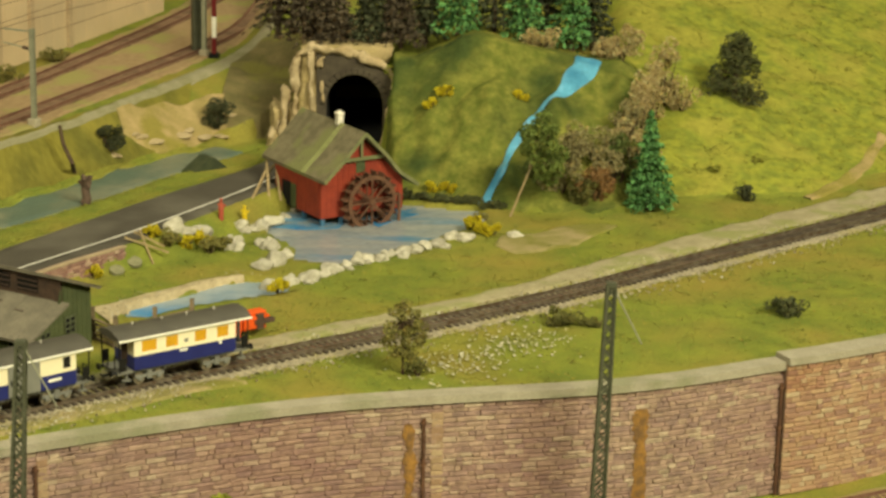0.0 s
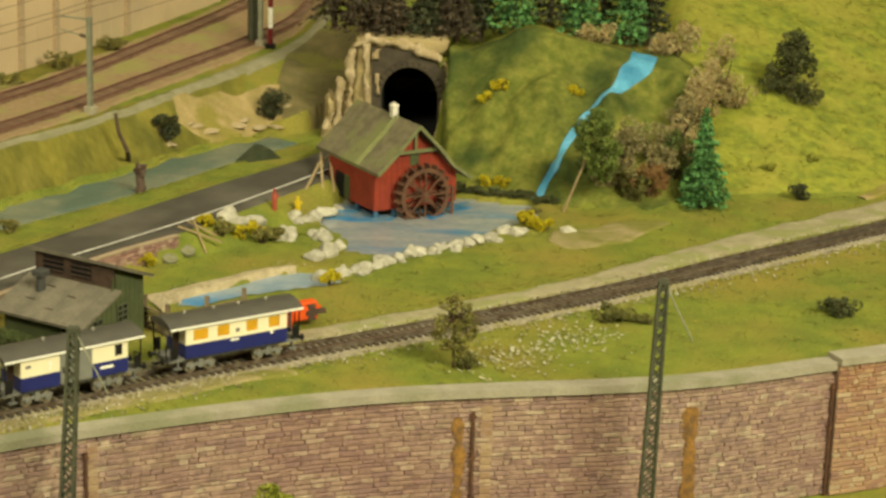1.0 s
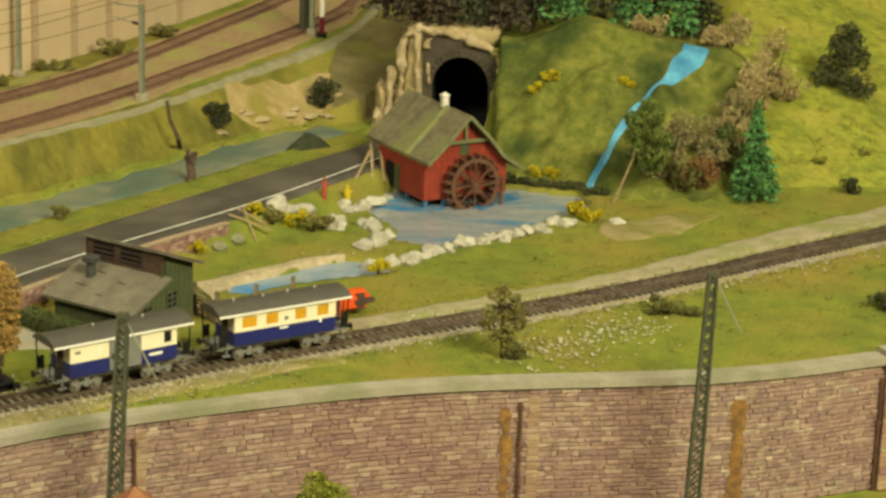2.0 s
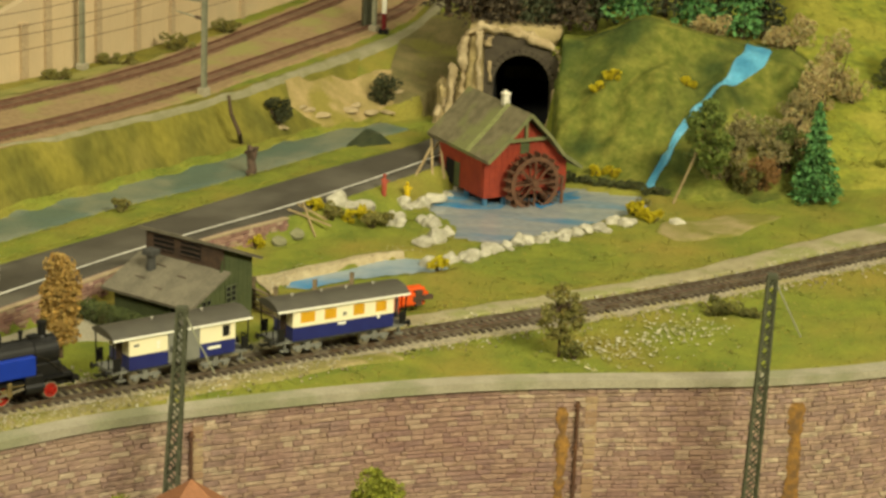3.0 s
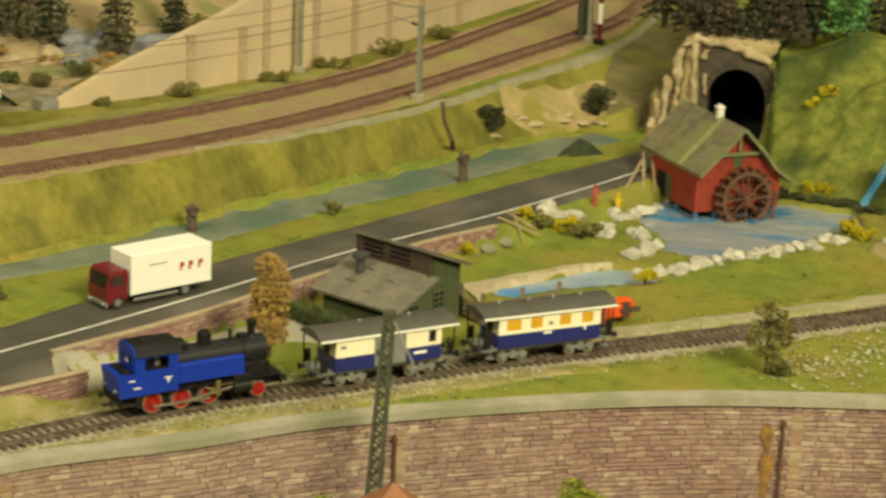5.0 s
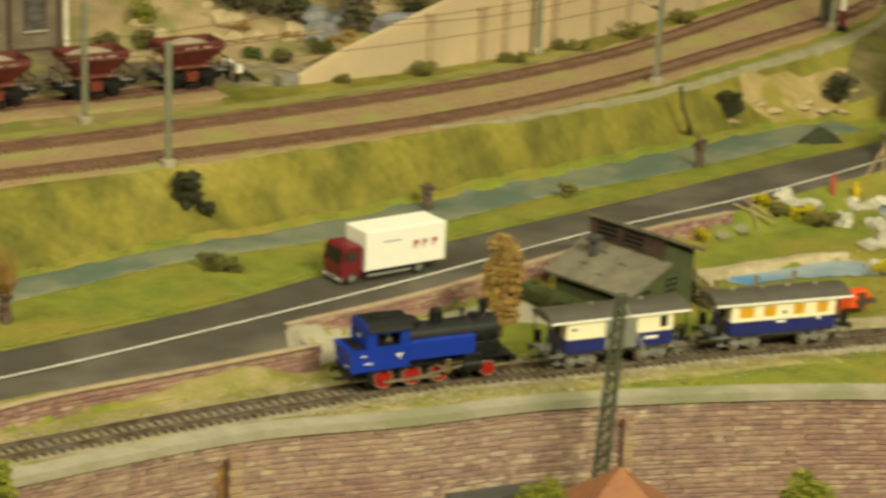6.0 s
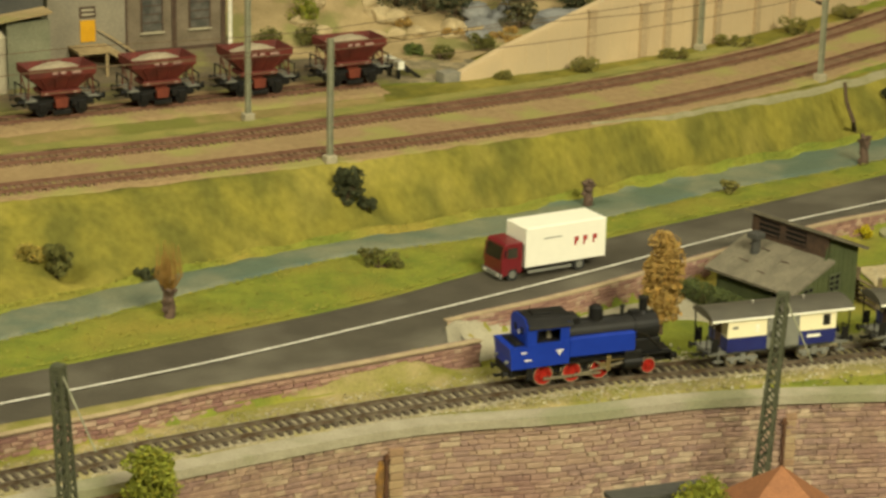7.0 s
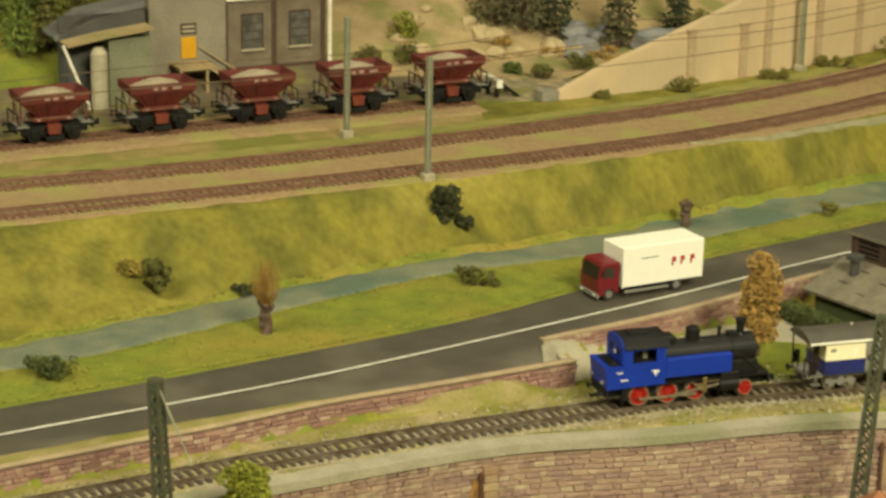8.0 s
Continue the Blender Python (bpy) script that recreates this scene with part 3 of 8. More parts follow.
BAY = 134
LONG_WALL, END_BAY = COPING[:BAY + 1], COPING[BAY:]
retaining_wall = setting("wall_south", wall_block(bmesh.new(), offset(LONG_WALL, 0.12), LOWER - 1, PLATEAU - 0.25, 2.0), M["mortar"], "tall retaining wall of purple-brown masonry", "wall")
end_wall = setting("wall_south_bay", wall_block(bmesh.new(), offset(END_BAY, -0.33), LOWER - 1, PLATEAU + 0.1, 1.3), M["mortar"], "retaining wall bay of warm tan masonry", "wall")
setting("coping_1", wall_block(bmesh.new(), offset(LONG_WALL, -0.3), PLATEAU - 0.4, PLATEAU + 0.2, 1.5), M["coping"], "weathered grey-green coping along the retaining wall", "coping")
setting("coping_2", wall_block(bmesh.new(), offset(END_BAY, -0.75), PLATEAU + 0.05, PLATEAU + 0.6, 1.9), M["coping"], "weathered pale coping on the raised wall bay", "coping")

# ---- low walls beside the road ----
LOW_WALL_A = smooth_line([(-86, 84), (-67.6, 109.5), (-63.2, 115.3), (-58.7, 122), (-53.2, 128.6), (-46.8, 136.6)])
LOW_WALL_B = smooth_line([(-50.3, 139.4), (-44.4, 148.1), (-38.8, 158.3), (-31.2, 172.2), (-26, 179.4)])
low_walls = []
for k, line in enumerate((LOW_WALL_A, LOW_WALL_B)):
    setting("wall_cap_%d" % (k + 1), wall_block(bmesh.new(), offset(line, -0.12), 0.14, 0.24, 0.5), M["cap_edge"], "thin pale edging on the low road wall", "edging")
    low_walls.append(setting("wall_road_%d" % (k + 1), wall_sheet(bmesh.new(), offset(line, 0.1), PLATEAU - 0.3, 0.12, 0.7), M["mortar"], "low brick retaining wall along the road", "wall"))


# ---- foliage, stones and other shapes used many times ----
def pieces_material(name, colours, rough=0.9, fine=7.0, bump=0.4, low=0.42, stain=(0.36, 0.35, 0.35)):
    """A surface whose pieces differ in colour one from another."""
    m = material(name, (0.5, 0.5, 0.5), (low, low, low), 1.4, fine, rough, bump=bump, third=stain, third_scale=0.09, third_mix=(0.48, 0.7))
    nt = m.node_tree
    b = nt.nodes["Principled BSDF"]
    old = b.inputs["Base Color"].links[0].from_socket
    info, geo = nt.nodes.new("ShaderNodeObjectInfo"), nt.nodes.new("ShaderNodeNewGeometry")
    add, fr = nt.nodes.new("ShaderNodeMath"), nt.nodes.new("ShaderNodeMath")
    fr.operation = "FRACT"
    nt.links.new(info.outputs["Random"], add.inputs[0])
    nt.links.new(geo.outputs["Random Per Island"], add.inputs[1])
    nt.links.new(add.outputs[0], fr.inputs[0])
    r = nt.nodes.new("ShaderNodeValToRGB")
    r.color_ramp.interpolation = "CONSTANT"
    for i, c in enumerate(colours):
        e = r.color_ramp.elements[i] if i < 2 else r.color_ramp.elements.new(i / len(colours))
        e.position, e.color = i / len(colours), (*[2 * v for v in c], 1)
    nt.links.new(fr.outputs[0], r.inputs[0])
    x = nt.nodes.new("ShaderNodeMix")
    x.data_type, x.blend_type = "RGBA", "MULTIPLY"
    x.inputs[0].default_value = 1.0
    nt.links.new(r.outputs[0], x.inputs[6])
    nt.links.new(old, x.inputs[7])
    nt.links.new(x.outputs[2], b.inputs["Base Color"])
    return m


def leaf_colours(name, base, spread=0.35, rough=0.85):
    r, g, b = base
    return pieces_material(name, [tuple(min(0.49, c * f) for c in base) for f in (1 - spread, 1, 1 + spread, 1 - spread * 0.5, 1 + spread * 0.5)] + [(min(0.49, r * 1.25), g * 1.05, b * 0.8)], rough, 9.0, 0.2)


M["leaf_green"] = leaf_colours("leaf_green", (0.10, 0.135, 0.035))
M["leaf_bright"] = leaf_colours("leaf_bright", (0.23, 0.25, 0.03))
M["leaf_dark"] = leaf_colours("leaf_dark", (0.055, 0.062, 0.027))
M["leaf_sombre"] = leaf_colours("leaf_sombre", (0.08, 0.09, 0.032), 0.4)
M["leaf_hedge"] = leaf_colours("leaf_hedge", (0.078, 0.10, 0.03))
# straw yellow that imitates the lit side of the bank's hollow
M["lit_straw"] = leaf_colours("lit_straw", (0.33, 0.27, 0.06), 0.25)
M["leaf_olive"] = leaf_colours("leaf_olive", (0.13, 0.13, 0.035))
M["leaf_autumn"] = leaf_colours("leaf_autumn", (0.42, 0.265, 0.075), 0.28)
M["leaf_brown"] = leaf_colours("leaf_brown", (0.46, 0.34, 0.155))
M["leaf_rust"] = leaf_colours("leaf_rust", (0.25, 0.14, 0.05))
M["leaf_twig"] = leaf_colours("leaf_twig", (0.28, 0.245, 0.11))
M["needle"] = leaf_colours("needle_green", (0.095, 0.235, 0.07), 0.7)
M["needle_dark"] = leaf_colours("needle_dark", (0.055, 0.065, 0.03), 0.4)
M["flower_yellow"] = leaf_colours("flower_yellow", (0.49, 0.39, 0.01), 0.1)
M["flower_white"] = leaf_colours("flower_white", (0.47, 0.44, 0.30), 0.05)
M["needle_brown"] = leaf_colours("needle_brown", (0.075, 0.058, 0.034), 0.4)
M["needle_grey"] = leaf_colours("needle_grey", (0.10, 0.095, 0.045), 0.4)
M["leaf_birch"] = leaf_colours("leaf_birch", (0.14, 0.19, 0.038))
M["leaf_scrub"] = leaf_colours("leaf_scrub", (0.2, 0.185, 0.05))
M["turf_meadow"] = leaf_colours("turf_meadow", (0.26, 0.27, 0.04), 0.22)
M["turf"] = leaf_colours("turf_fibre", (0.225, 0.235, 0.036), 0.2)
M["turf_tuft"] = leaf_colours("turf_tuft", (0.185, 0.205, 0.036), 0.18)
M["turf_edge"] = leaf_colours("turf_edge", (0.27, 0.275, 0.045), 0.2)
M["turf_dry"] = leaf_colours("turf_dry", (0.30, 0.25, 0.06), 0.3)
M["masonry"] = pieces_material("masonry", [(0.40, 0.275, 0.20), (0.365, 0.245, 0.19), (0.43, 0.305, 0.22), (0.345, 0.225, 0.18), (0.41, 0.285, 0.21), (0.38, 0.255, 0.195), (0.48, 0.37, 0.26), (0.33, 0.22, 0.18)], 0.95, 3.2, 1.0, 0.34, (0.36, 0.325, 0.34))
M["red_brick"] = pieces_material("red_brick", [(0.37, 0.225, 0.17), (0.32, 0.185, 0.145), (0.45, 0.32, 0.23), (0.28, 0.155, 0.13), (0.40, 0.25, 0.185), (0.34, 0.20, 0.16)])
M["tan_brick"] = pieces_material("tan_brick", [(0.44, 0.31, 0.18), (0.39, 0.27, 0.16), (0.47, 0.35, 0.21), (0.36, 0.23, 0.14)])
M["warm_masonry"] = pieces_material("warm_masonry", [(0.47, 0.31, 0.18), (0.42, 0.26, 0.155), (0.49, 0.37, 0.23), (0.38, 0.225, 0.145), (0.45, 0.30, 0.18), (0.35, 0.21, 0.15)], 0.95, 3.2, 1.0, 0.34, (0.40, 0.35, 0.32))
M["pebble"] = pieces_material("pebble", [(0.46, 0.41, 0.27), (0.36, 0.31, 0.19), (0.49, 0.46, 0.35), (0.30, 0.25, 0.15)])


def chips(name, at, size, mat, rng, parent=None, up=None, flat=0.55, outward=None, lay=False):
    """Many small leaf-like quads at the given places, one mesh."""
    at = np.asarray(at, float)
    n = len(at)
    a = rng.normal(size=(n, 3))
    if up is not None:
        a[:, 2] += up
    if outward is not None:
        a = a * 0.6 + outward
    a /= np.linalg.norm(a, axis=1)[:, None]
    b = np.cross(a, rng.normal(size=(n, 3)))
    if lay:
        a[:, 2] *= 0.3
        b = np.cross(np.array([0, 0, 1.0]) + rng.normal(0, 0.35, (n, 3)), a)
    b /= np.linalg.norm(b, axis=1)[:, None]
    c = np.cross(a, b) * 0.35
    s = size * rng.uniform(0.6, 1.4, (n, 1))
    v = np.stack([at - a * s * 0.5, at + b * s * flat * 0.5 + c * s * 0.3, at + a * s * 0.5, at - b * s * flat * 0.5 + c * s * 0.3], 1).reshape(-1, 3)
    f = (np.arange(n)[:, None] * 4 + np.arange(4)[None, :]).tolist()
    ob = new(name, raw_mesh(name, v, f, mat))
    if parent:
        ob.parent = parent
    return ob


def cloud(rng, centre, radii, n, shell=0.55):
    d = rng.normal(size=(n, 3))
    d /= np.linalg.norm(d, axis=1)[:, None]
    r = shell + (1 - shell) * rng.uniform(0, 1, (n, 1)) ** 0.6
    return np.asarray(centre) + d * r * np.asarray(radii)


def lumps(rng, centre, radii, count, size, n):
    """Leaf places in uneven clumps that fill an egg-shaped crown."""
    out = []
    for c in cloud(rng, centre, np.asarray(radii) * 0.8, count, 0.3):
        out.append(cloud(rng, c, np.array([1, 1, 0.8]) * size * rng.uniform(0.6, 1.3), n // count))
    return np.vstack(out)


def bush(name, x, y, radii, mat, label, n=500, leaf=0.28, clumps=10, seed=1, z=None, group="", lean=0.0):
    rng = np.random.RandomState(seed)
    t = thing(name, x, y, (gz(x, y) if z is None else z) - 0.05, 0, label, "bush", group)
    rx, ry, rz = radii
    bm = bmesh.new()
    for k in range(6):
        a = rng.uniform(0, 6.28)
        rod(bm, (0, 0, -0.1), (rx * 0.6 * math.cos(a), ry * 0.6 * math.sin(a), rz * rng.uniform(0.7, 1.4)), 0.09, 0.03, 5)
    part("branchwork", bm, M["bark"], t, "dark twiggy stems")
    n = int(n * 1.5)
    p = lumps(rng, (0, 0, rz * 0.95), radii, clumps, min(radii) * 0.55, n)
    p[:, 0] += lean * p[:, 2]
    p[:, 2] = np.maximum(p[:, 2], 0.02)
    chips("foliage", p, leaf, mat, rng, t)
    return t


def conifer(x, y, h, r, mat, label, n=1500, leaf=0.5, seed=1, z=None, group=""):
    rng = np.random.RandomState(seed)
    t = thing("conifer", x, y, (gz(x, y) if z is None else z) - 0.05, 0, label, "tree", group)
    part("trunk", rod(bmesh.new(), (0, 0, -0.2), (0, 0, h * 0.96), 0.03 * h, 0.01, 7), M["bark"], t)
    u = rng.uniform(0, 1, n) ** 0.75
    tier = np.floor(u * 13 + rng.uniform(-0.2, 0.2, n)) / 13
    zz = h * (1.0 - 0.93 * np.clip(tier, 0, 1))
    arm = rng.randint(0, 9, n)
    stretch = rng.uniform(0.6, 1.2, (9, 14))[arm, np.clip((tier * 13).astype(int), 0, 13)]
    reach = r * (0.06 + 0.94 * np.clip(tier, 0, 1)) * rng.uniform(0.85, 1.1, n) * stretch
    spoke = arm * 6.28 / 9 + tier * 40 + rng.normal(0, 0.2, n)
    along = rng.uniform(0.12, 1, n) ** 0.7
    q = reach * along
    p = np.stack([q * np.cos(spoke), q * np.sin(spoke), zz - 0.30 * q + rng.normal(0, 0.12, n)], 1)
    out = np.stack([np.cos(spoke), np.sin(spoke), -0.5 + 0 * q], 1)
    chips("crown", p, leaf, mat, rng, t, outward=out)
    return t


def cone_tree(x, y, h, r, mat, label, n, leaf, seed):
    """A shaggy tree, broad at the foot, with foliage down to the ground."""
    rng = np.random.RandomState(seed)
    t = thing("tree", x, y, gz(x, y) - 0.1, 0, label, "tree")
    bm = tube(bmesh.new(), [(0, 0, -0.3), (0.1, 0, h * 0.5), (0, 0.1, h * 0.9)], 0.3, 8, 0.05)
    pts = []
    for k in range(70):
        u = rng.uniform(0, 1) ** 1.35
        a, q = rng.uniform(0, 6.283), r * (1 - 0.86 * u) * rng.uniform(0.3, 0.95)
        c = Vector((q * math.cos(a), q * math.sin(a) * 0.8, 0.3 + h * 0.9 * u))
        rod(bm, (0, 0, max(0.1, c.z - 0.5)), c, 0.07, 0.03, 5)
        pts.append(cloud(rng, c, np.array([1, 1, 0.8]) * rng.uniform(0.6, 1.15), n // 70))
    part("trunk", bm, M["bark"], t)
    p = np.vstack(pts)
    p[:, 2] = np.maximum(p[:, 2], 0.05)
    chips("crown", p, leaf, mat, rng, t)
    return t


def leafy_tree(name, x, y, h, crown, mat, label, n=900, leaf=0.32, seed=1, z=None, lean=(0, 0), bark=None, clumps=14, trunk=0.16, group="", crown_z=0.68, spread=0.42):
    rng = np.random.RandomState(seed)
    t = thing(name, x, y, (gz(x, y) if z is None else z) - 0.05, 0, label, "tree", group)
    bm = bmesh.new()
    tip = Vector((lean[0] * h, lean[1] * h, h * 0.85))
    mid = Vector((lean[0] * h * 0.6, lean[1] * h * 0.35, h * 0.45))
    tube(bm, [(0, 0, -0.2), mid, tip], trunk, 7, 0.03)
    centre = np.array([lean[0] * h, lean[1] * h, h * crown_z])
    places = cloud(rng, centre, np.asarray(crown) * 0.8, clumps, 0.35)
    pts = []
    for c in places:
        rod(bm, mid.lerp(tip, rng.uniform(0.0, 0.7)), Vector(c), trunk * 0.4, 0.02, 5)
        pts.append(cloud(rng, c, np.array([1, 1, 0.8]) * min(crown) * spread * rng.uniform(0.6, 1.3), n // clumps))
    part("trunk", bm, bark or M["bark"], t)
    chips("crown", np.vstack(pts), leaf, mat, rng, t)
    return t


def stone_mesh(seed, mat, rough=0.25, name="stone"):
    rng = np.random.RandomState(seed)
    bm = bmesh.new()
    bmesh.ops.create_icosphere(bm, subdivisions=3, radius=1.0)
    for _ in range(9):
        no = Vector(rng.normal(size=3)).normalized()
        cut = rng.uniform(0.62, 0.85)
        for v in bm.verts:
            over = v.co.dot(no) - cut
            if over > 0:
                v.co -= no * over
    k = rng.normal(size=(5, 3)) * 1.6
    p = rng.uniform(0, 6, 5)
    for v in bm.verts:
        d = sum(math.sin(float(np.dot(k[i], v.co)) + p[i]) for i in range(5)) / 5
        v.co *= 1 + rough * d * 1.6
    return mesh_of(name, bm, mat, False)


def rough_block(x0, x1, y0, y1, z0, z1, step, amp, grain, seed):
    """A block with a broken, fluted rock surface."""
    bm = bmesh.new()
    box(bm, x0, x1, y0, y1, z0, z1)
    cuts = [max(1, int((b - a) / step)) for a, b in ((x0, x1), (y0, y1), (z0, z1))]
    for axis, k in enumerate(cuts):
        for c in range(1, k):
            lo, hi = ((x0, x1), (y0, y1), (z0, z1))[axis]
            co, no = [0, 0, 0], [0, 0, 0]
            co[axis], no[axis] = lo + (hi - lo) * c / k, 1
            bmesh.ops.bisect_plane(bm, geom=bm.verts[:] + bm.edges[:] + bm.faces[:], plane_co=co, plane_no=no)
    mid = Vector(((x0 + x1) / 2, (y0 + y1) / 2, (z0 + z1) / 2))
    shift = Vector((seed * 3.7, seed * 1.3, seed * 2.1))
    for v in bm.verts:
        q = Vector((v.co.x * grain[0], v.co.y * grain[1], v.co.z * grain[2])) + shift
        d = Vector((noise.noise(q), noise.noise(q + Vector((31, 0, 0))), noise.noise(q + Vector((0, 57, 0)))))
        e = Vector((noise.noise(q * 2.7), noise.noise(q * 2.7 + Vector((11, 0, 0))), noise.noise(q * 2.7 + Vector((0, 17, 0)))))
        v.co += (d + e * 0.5) * amp + (mid - v.co) * 0.06
    return bm


# ---- rolling stock ----
def on_track(line, x, y):
    d = np.hypot(line[:, 0] - x, line[:, 1] - y)
    i = int(np.clip(np.argmin(d), 3, len(line) - 4))
    a, b = line[i - 3], line[i + 3]
    u = (b - a) / np.hypot(*(b - a))
    c = a + u * np.dot(np.array([x, y]) - a, u)
    return float(c[0]), float(c[1]), math.degrees(math.atan2(u[1], u[0]))


def wheel(parent, x, y, z, r, mat, name="wheel", spokes=9, width=0.22):
    """A spoked wheel facing sideways, with its tyre as a sub-part."""
    bm = bmesh.new()
    rod(bm, (x, y - width / 2, z), (x, y + width / 2, z), r * 0.26, seg=10)
    n = 24
    rows = [[(x + r * k * math.cos(6.2832 * i / n), y + s * width, z + r * k * math.sin(6.2832 * i / n)) for i in range(n + 1)] for k, s in ((0.66, -0.4), (0.88, -0.4), (0.88, 0.4), (0.66, 0.4), (0.66, -0.4))]
    sheet(bm, rows)
    w = part(name, bm, mat, parent)
    for k in range(spokes):
        a = 6.283 * k / spokes
        part("spoke", bar(bmesh.new(), (x, y, z), (x + r * 0.86 * math.cos(a), y, z + r * 0.86 * math.sin(a)), r * 0.16, width * 0.5), mat, w)
    ring = bmesh.new()
    prof = [(0.88, -0.5), (1.0, -0.5), (1.0, 0.3), (1.1, 0.5), (0.88, 0.5)]
    rows = [[(x + r * k * math.cos(6.2832 * i / n), y + s * width, z + r * k * math.sin(6.2832 * i / n)) for i in range(n + 1)] for k, s in prof + prof[:1]]
    sheet(ring, rows)
    part("tyre", ring, M["steel"], w, "worn steel tyre")
    return w


def buffers(parent, x, way, z=1.15):
    for y in (-0.95, 0.95):
        bm = bmesh.new()
        rod(bm, (x, y, z), (x + way * 0.35, y, z), 0.12, seg=8)
        rod(bm, (x + way * 0.35, y, z), (x + way * 0.45, y, z), 0.24, seg=12)
        part("buffer", bm, M["black"], parent)
    bm = bmesh.new()
    bar(bm, (x, 0, z - 0.35), (x + way * 0.6, 0, z - 0.4), 0.25, 0.12)
    bar(bm, (x + way * 0.6, -0.25, z - 0.35), (x + way * 0.6, 0.25, z - 0.35), 0.1)
    part("coupling", bm, M["black"], parent)


def bars(parent, name, spots, mat):
    """Small raised bars for writing too fine to read: (x0, x1, y, z0, z1)."""
    for x0, x1, y, z0, z1 in spots:
        part(name, new_box(x0, x1, y - 0.012, y + 0.012, z0, z1), mat, parent)


M["vent_grey"] = material("vent_grey", (0.36, 0.34, 0.28), (0.30, 0.28, 0.23), 1.0, 6, 0.6, bump=0.05)
M["brass"] = material("dull_brass", (0.30, 0.23, 0.10), (0.22, 0.165, 0.075), 2, 6, 0.45, 0.6)
M["dark_iron"] = material("dark_iron", (0.05, 0.045, 0.035), (0.035, 0.03, 0.025), 2, 6, 0.5, 0.5)


def locomotive(x, y):
    cx, cy, turn = on_track(TRACK, x, y)
    t = thing("locomotive", cx, cy, RAIL_TOP, turn, "blue and black tank locomotive with red spoked wheels", "locomotive")
    body = bmesh.new()
    extrude_profile(body, [(-6.2, 1.55), (-6.2, 2.2), (-6.35, 3.1), (-5.0, 3.1), (-5.0, 3.25), (-1.9, 3.25), (-1.9, 1.65), (-5.9, 1.55)], -1.45, 1.45)
    part("bunker", body, M["loco_blue"], t, "blue enamel bunker and lower cab")
    part("coal", box(new_box(-5.9, -5.1, -1.15, 1.15, 3.0, 3.16), -5.7, -5.3, -0.9, 0.7, 3.1, 3.24, 0.05), M["black"], t)
    c = part("cab", new_box(-2.0, -1.92, -1.42, 1.42, 3.2, 4.6), M["loco_blue"], t, "blue cab front sheet")
    for ys in (-1.42, 1.34):
        part("cab_pillar", new_box(-5.0, -4.35, ys, ys + 0.08, 3.2, 4.45), M["loco_blue"], c)
        part("cab_pillar", new_box(-2.6, -2.0, ys, ys + 0.08, 3.2, 4.45), M["loco_blue"], c)
        part("cab_header", new_box(-4.35, -2.6, ys, ys + 0.08, 4.15, 4.45), M["loco_blue"], c)
    back_sheet = [(-1.42, 3.2), (-1.42, 4.45), (-1.0, 4.84), (-0.6, 4.93), (0.6, 4.93), (1.0, 4.84), (1.42, 4.45), (1.42, 3.2)]
    rear = extrude_profile(bmesh.new(), back_sheet, 4.98, 5.1)
    bmesh.ops.rotate(rear, verts=rear.verts, cent=(0, 0, 0), matrix=Matrix.Rotation(radians(90), 3, "Z"))
    part("cab_back", rear, M["loco_blue"], t, "tall blue cab back sheet")
    for ys in (-0.75, 0.35):
        part("window", new_box(-5.13, -5.1, ys, ys + 0.42, 3.75, 4.2), M["black"], c, "dark square window")
    part("cab_floor", new_box(-4.95, -2.0, -1.3, 1.3, 3.2, 3.3), M["black"], c)
    bm = bmesh.new()
    rod(bm, (-3.1, -0.5, 3.3), (-3.1, -0.5, 4.1), 0.22, 0.16, 8)
    part("boiler_end", bm, M["steel"], c, "brass-coloured backhead")
    roof = bmesh.new()
    arc = [(-1.56, 4.34), (-1.5, 4.5), (-1.05, 4.86), (-0.6, 4.95), (0.6, 4.95), (1.05, 4.86), (1.5, 4.5), (1.56, 4.34)]
    prof = arc + [(p[0] * 0.96, p[1] - 0.09) for p in arc[::-1]]
    extrude_profile(roof, prof, 1.7, 5.0)
    bmesh.ops.rotate(roof, verts=roof.verts, cent=(0, 0, 0), matrix=Matrix.Rotation(radians(90), 3, "Z"))
    r = part("cab_roof", roof, M["black"], t, "curved matt black cab roof")
    part("roof_vent", new_box(-4.3, -2.8, -0.5, 0.5, 4.93, 5.08, 0.04), M["black"], r)
    part("gutter", box(new_box(-5.0, -1.75, -1.56, -1.5, 4.3, 4.36), -5.0, -1.75, 1.5, 1.56, 4.3, 4.36), M["dark_iron"], r, "thin dark roof edge")
    for ys in (-1.45, 0.95):
        bm = new_box(-1.88, 3.1, ys, ys + 0.5, 2.0, 3.35, 0.06)
        part("side_tank", bm, M["loco_blue"], t, "long blue side tank")
    boiler = bmesh.new()
    rod(boiler, (-1.95, 0, 3.2), (3.4, 0, 3.2), 0.98, seg=28)
    part("boiler", boiler, M["black"], t, "black boiler barrel")
    bm = bmesh.new()
    rod(bm, (3.4, 0, 3.2), (5.1, 0, 3.2), 1.04, seg=28)
    rod(bm, (5.1, 0, 3.2), (5.2, 0, 3.2), 0.85, 0.7, 24)
    box(bm, 3.0, 5.3, -0.95, 0.95, 1.55, 2.6, 0.1)
    box(bm, 1.6, 3.2, -0.8, 0.8, 1.55, 2.4)
    box(bm, 5.2, 6.0, -1.2, 1.2, 1.55, 1.75, 0.04)
    part("smokebox", bm, M["black"], t, "black smokebox with round door")
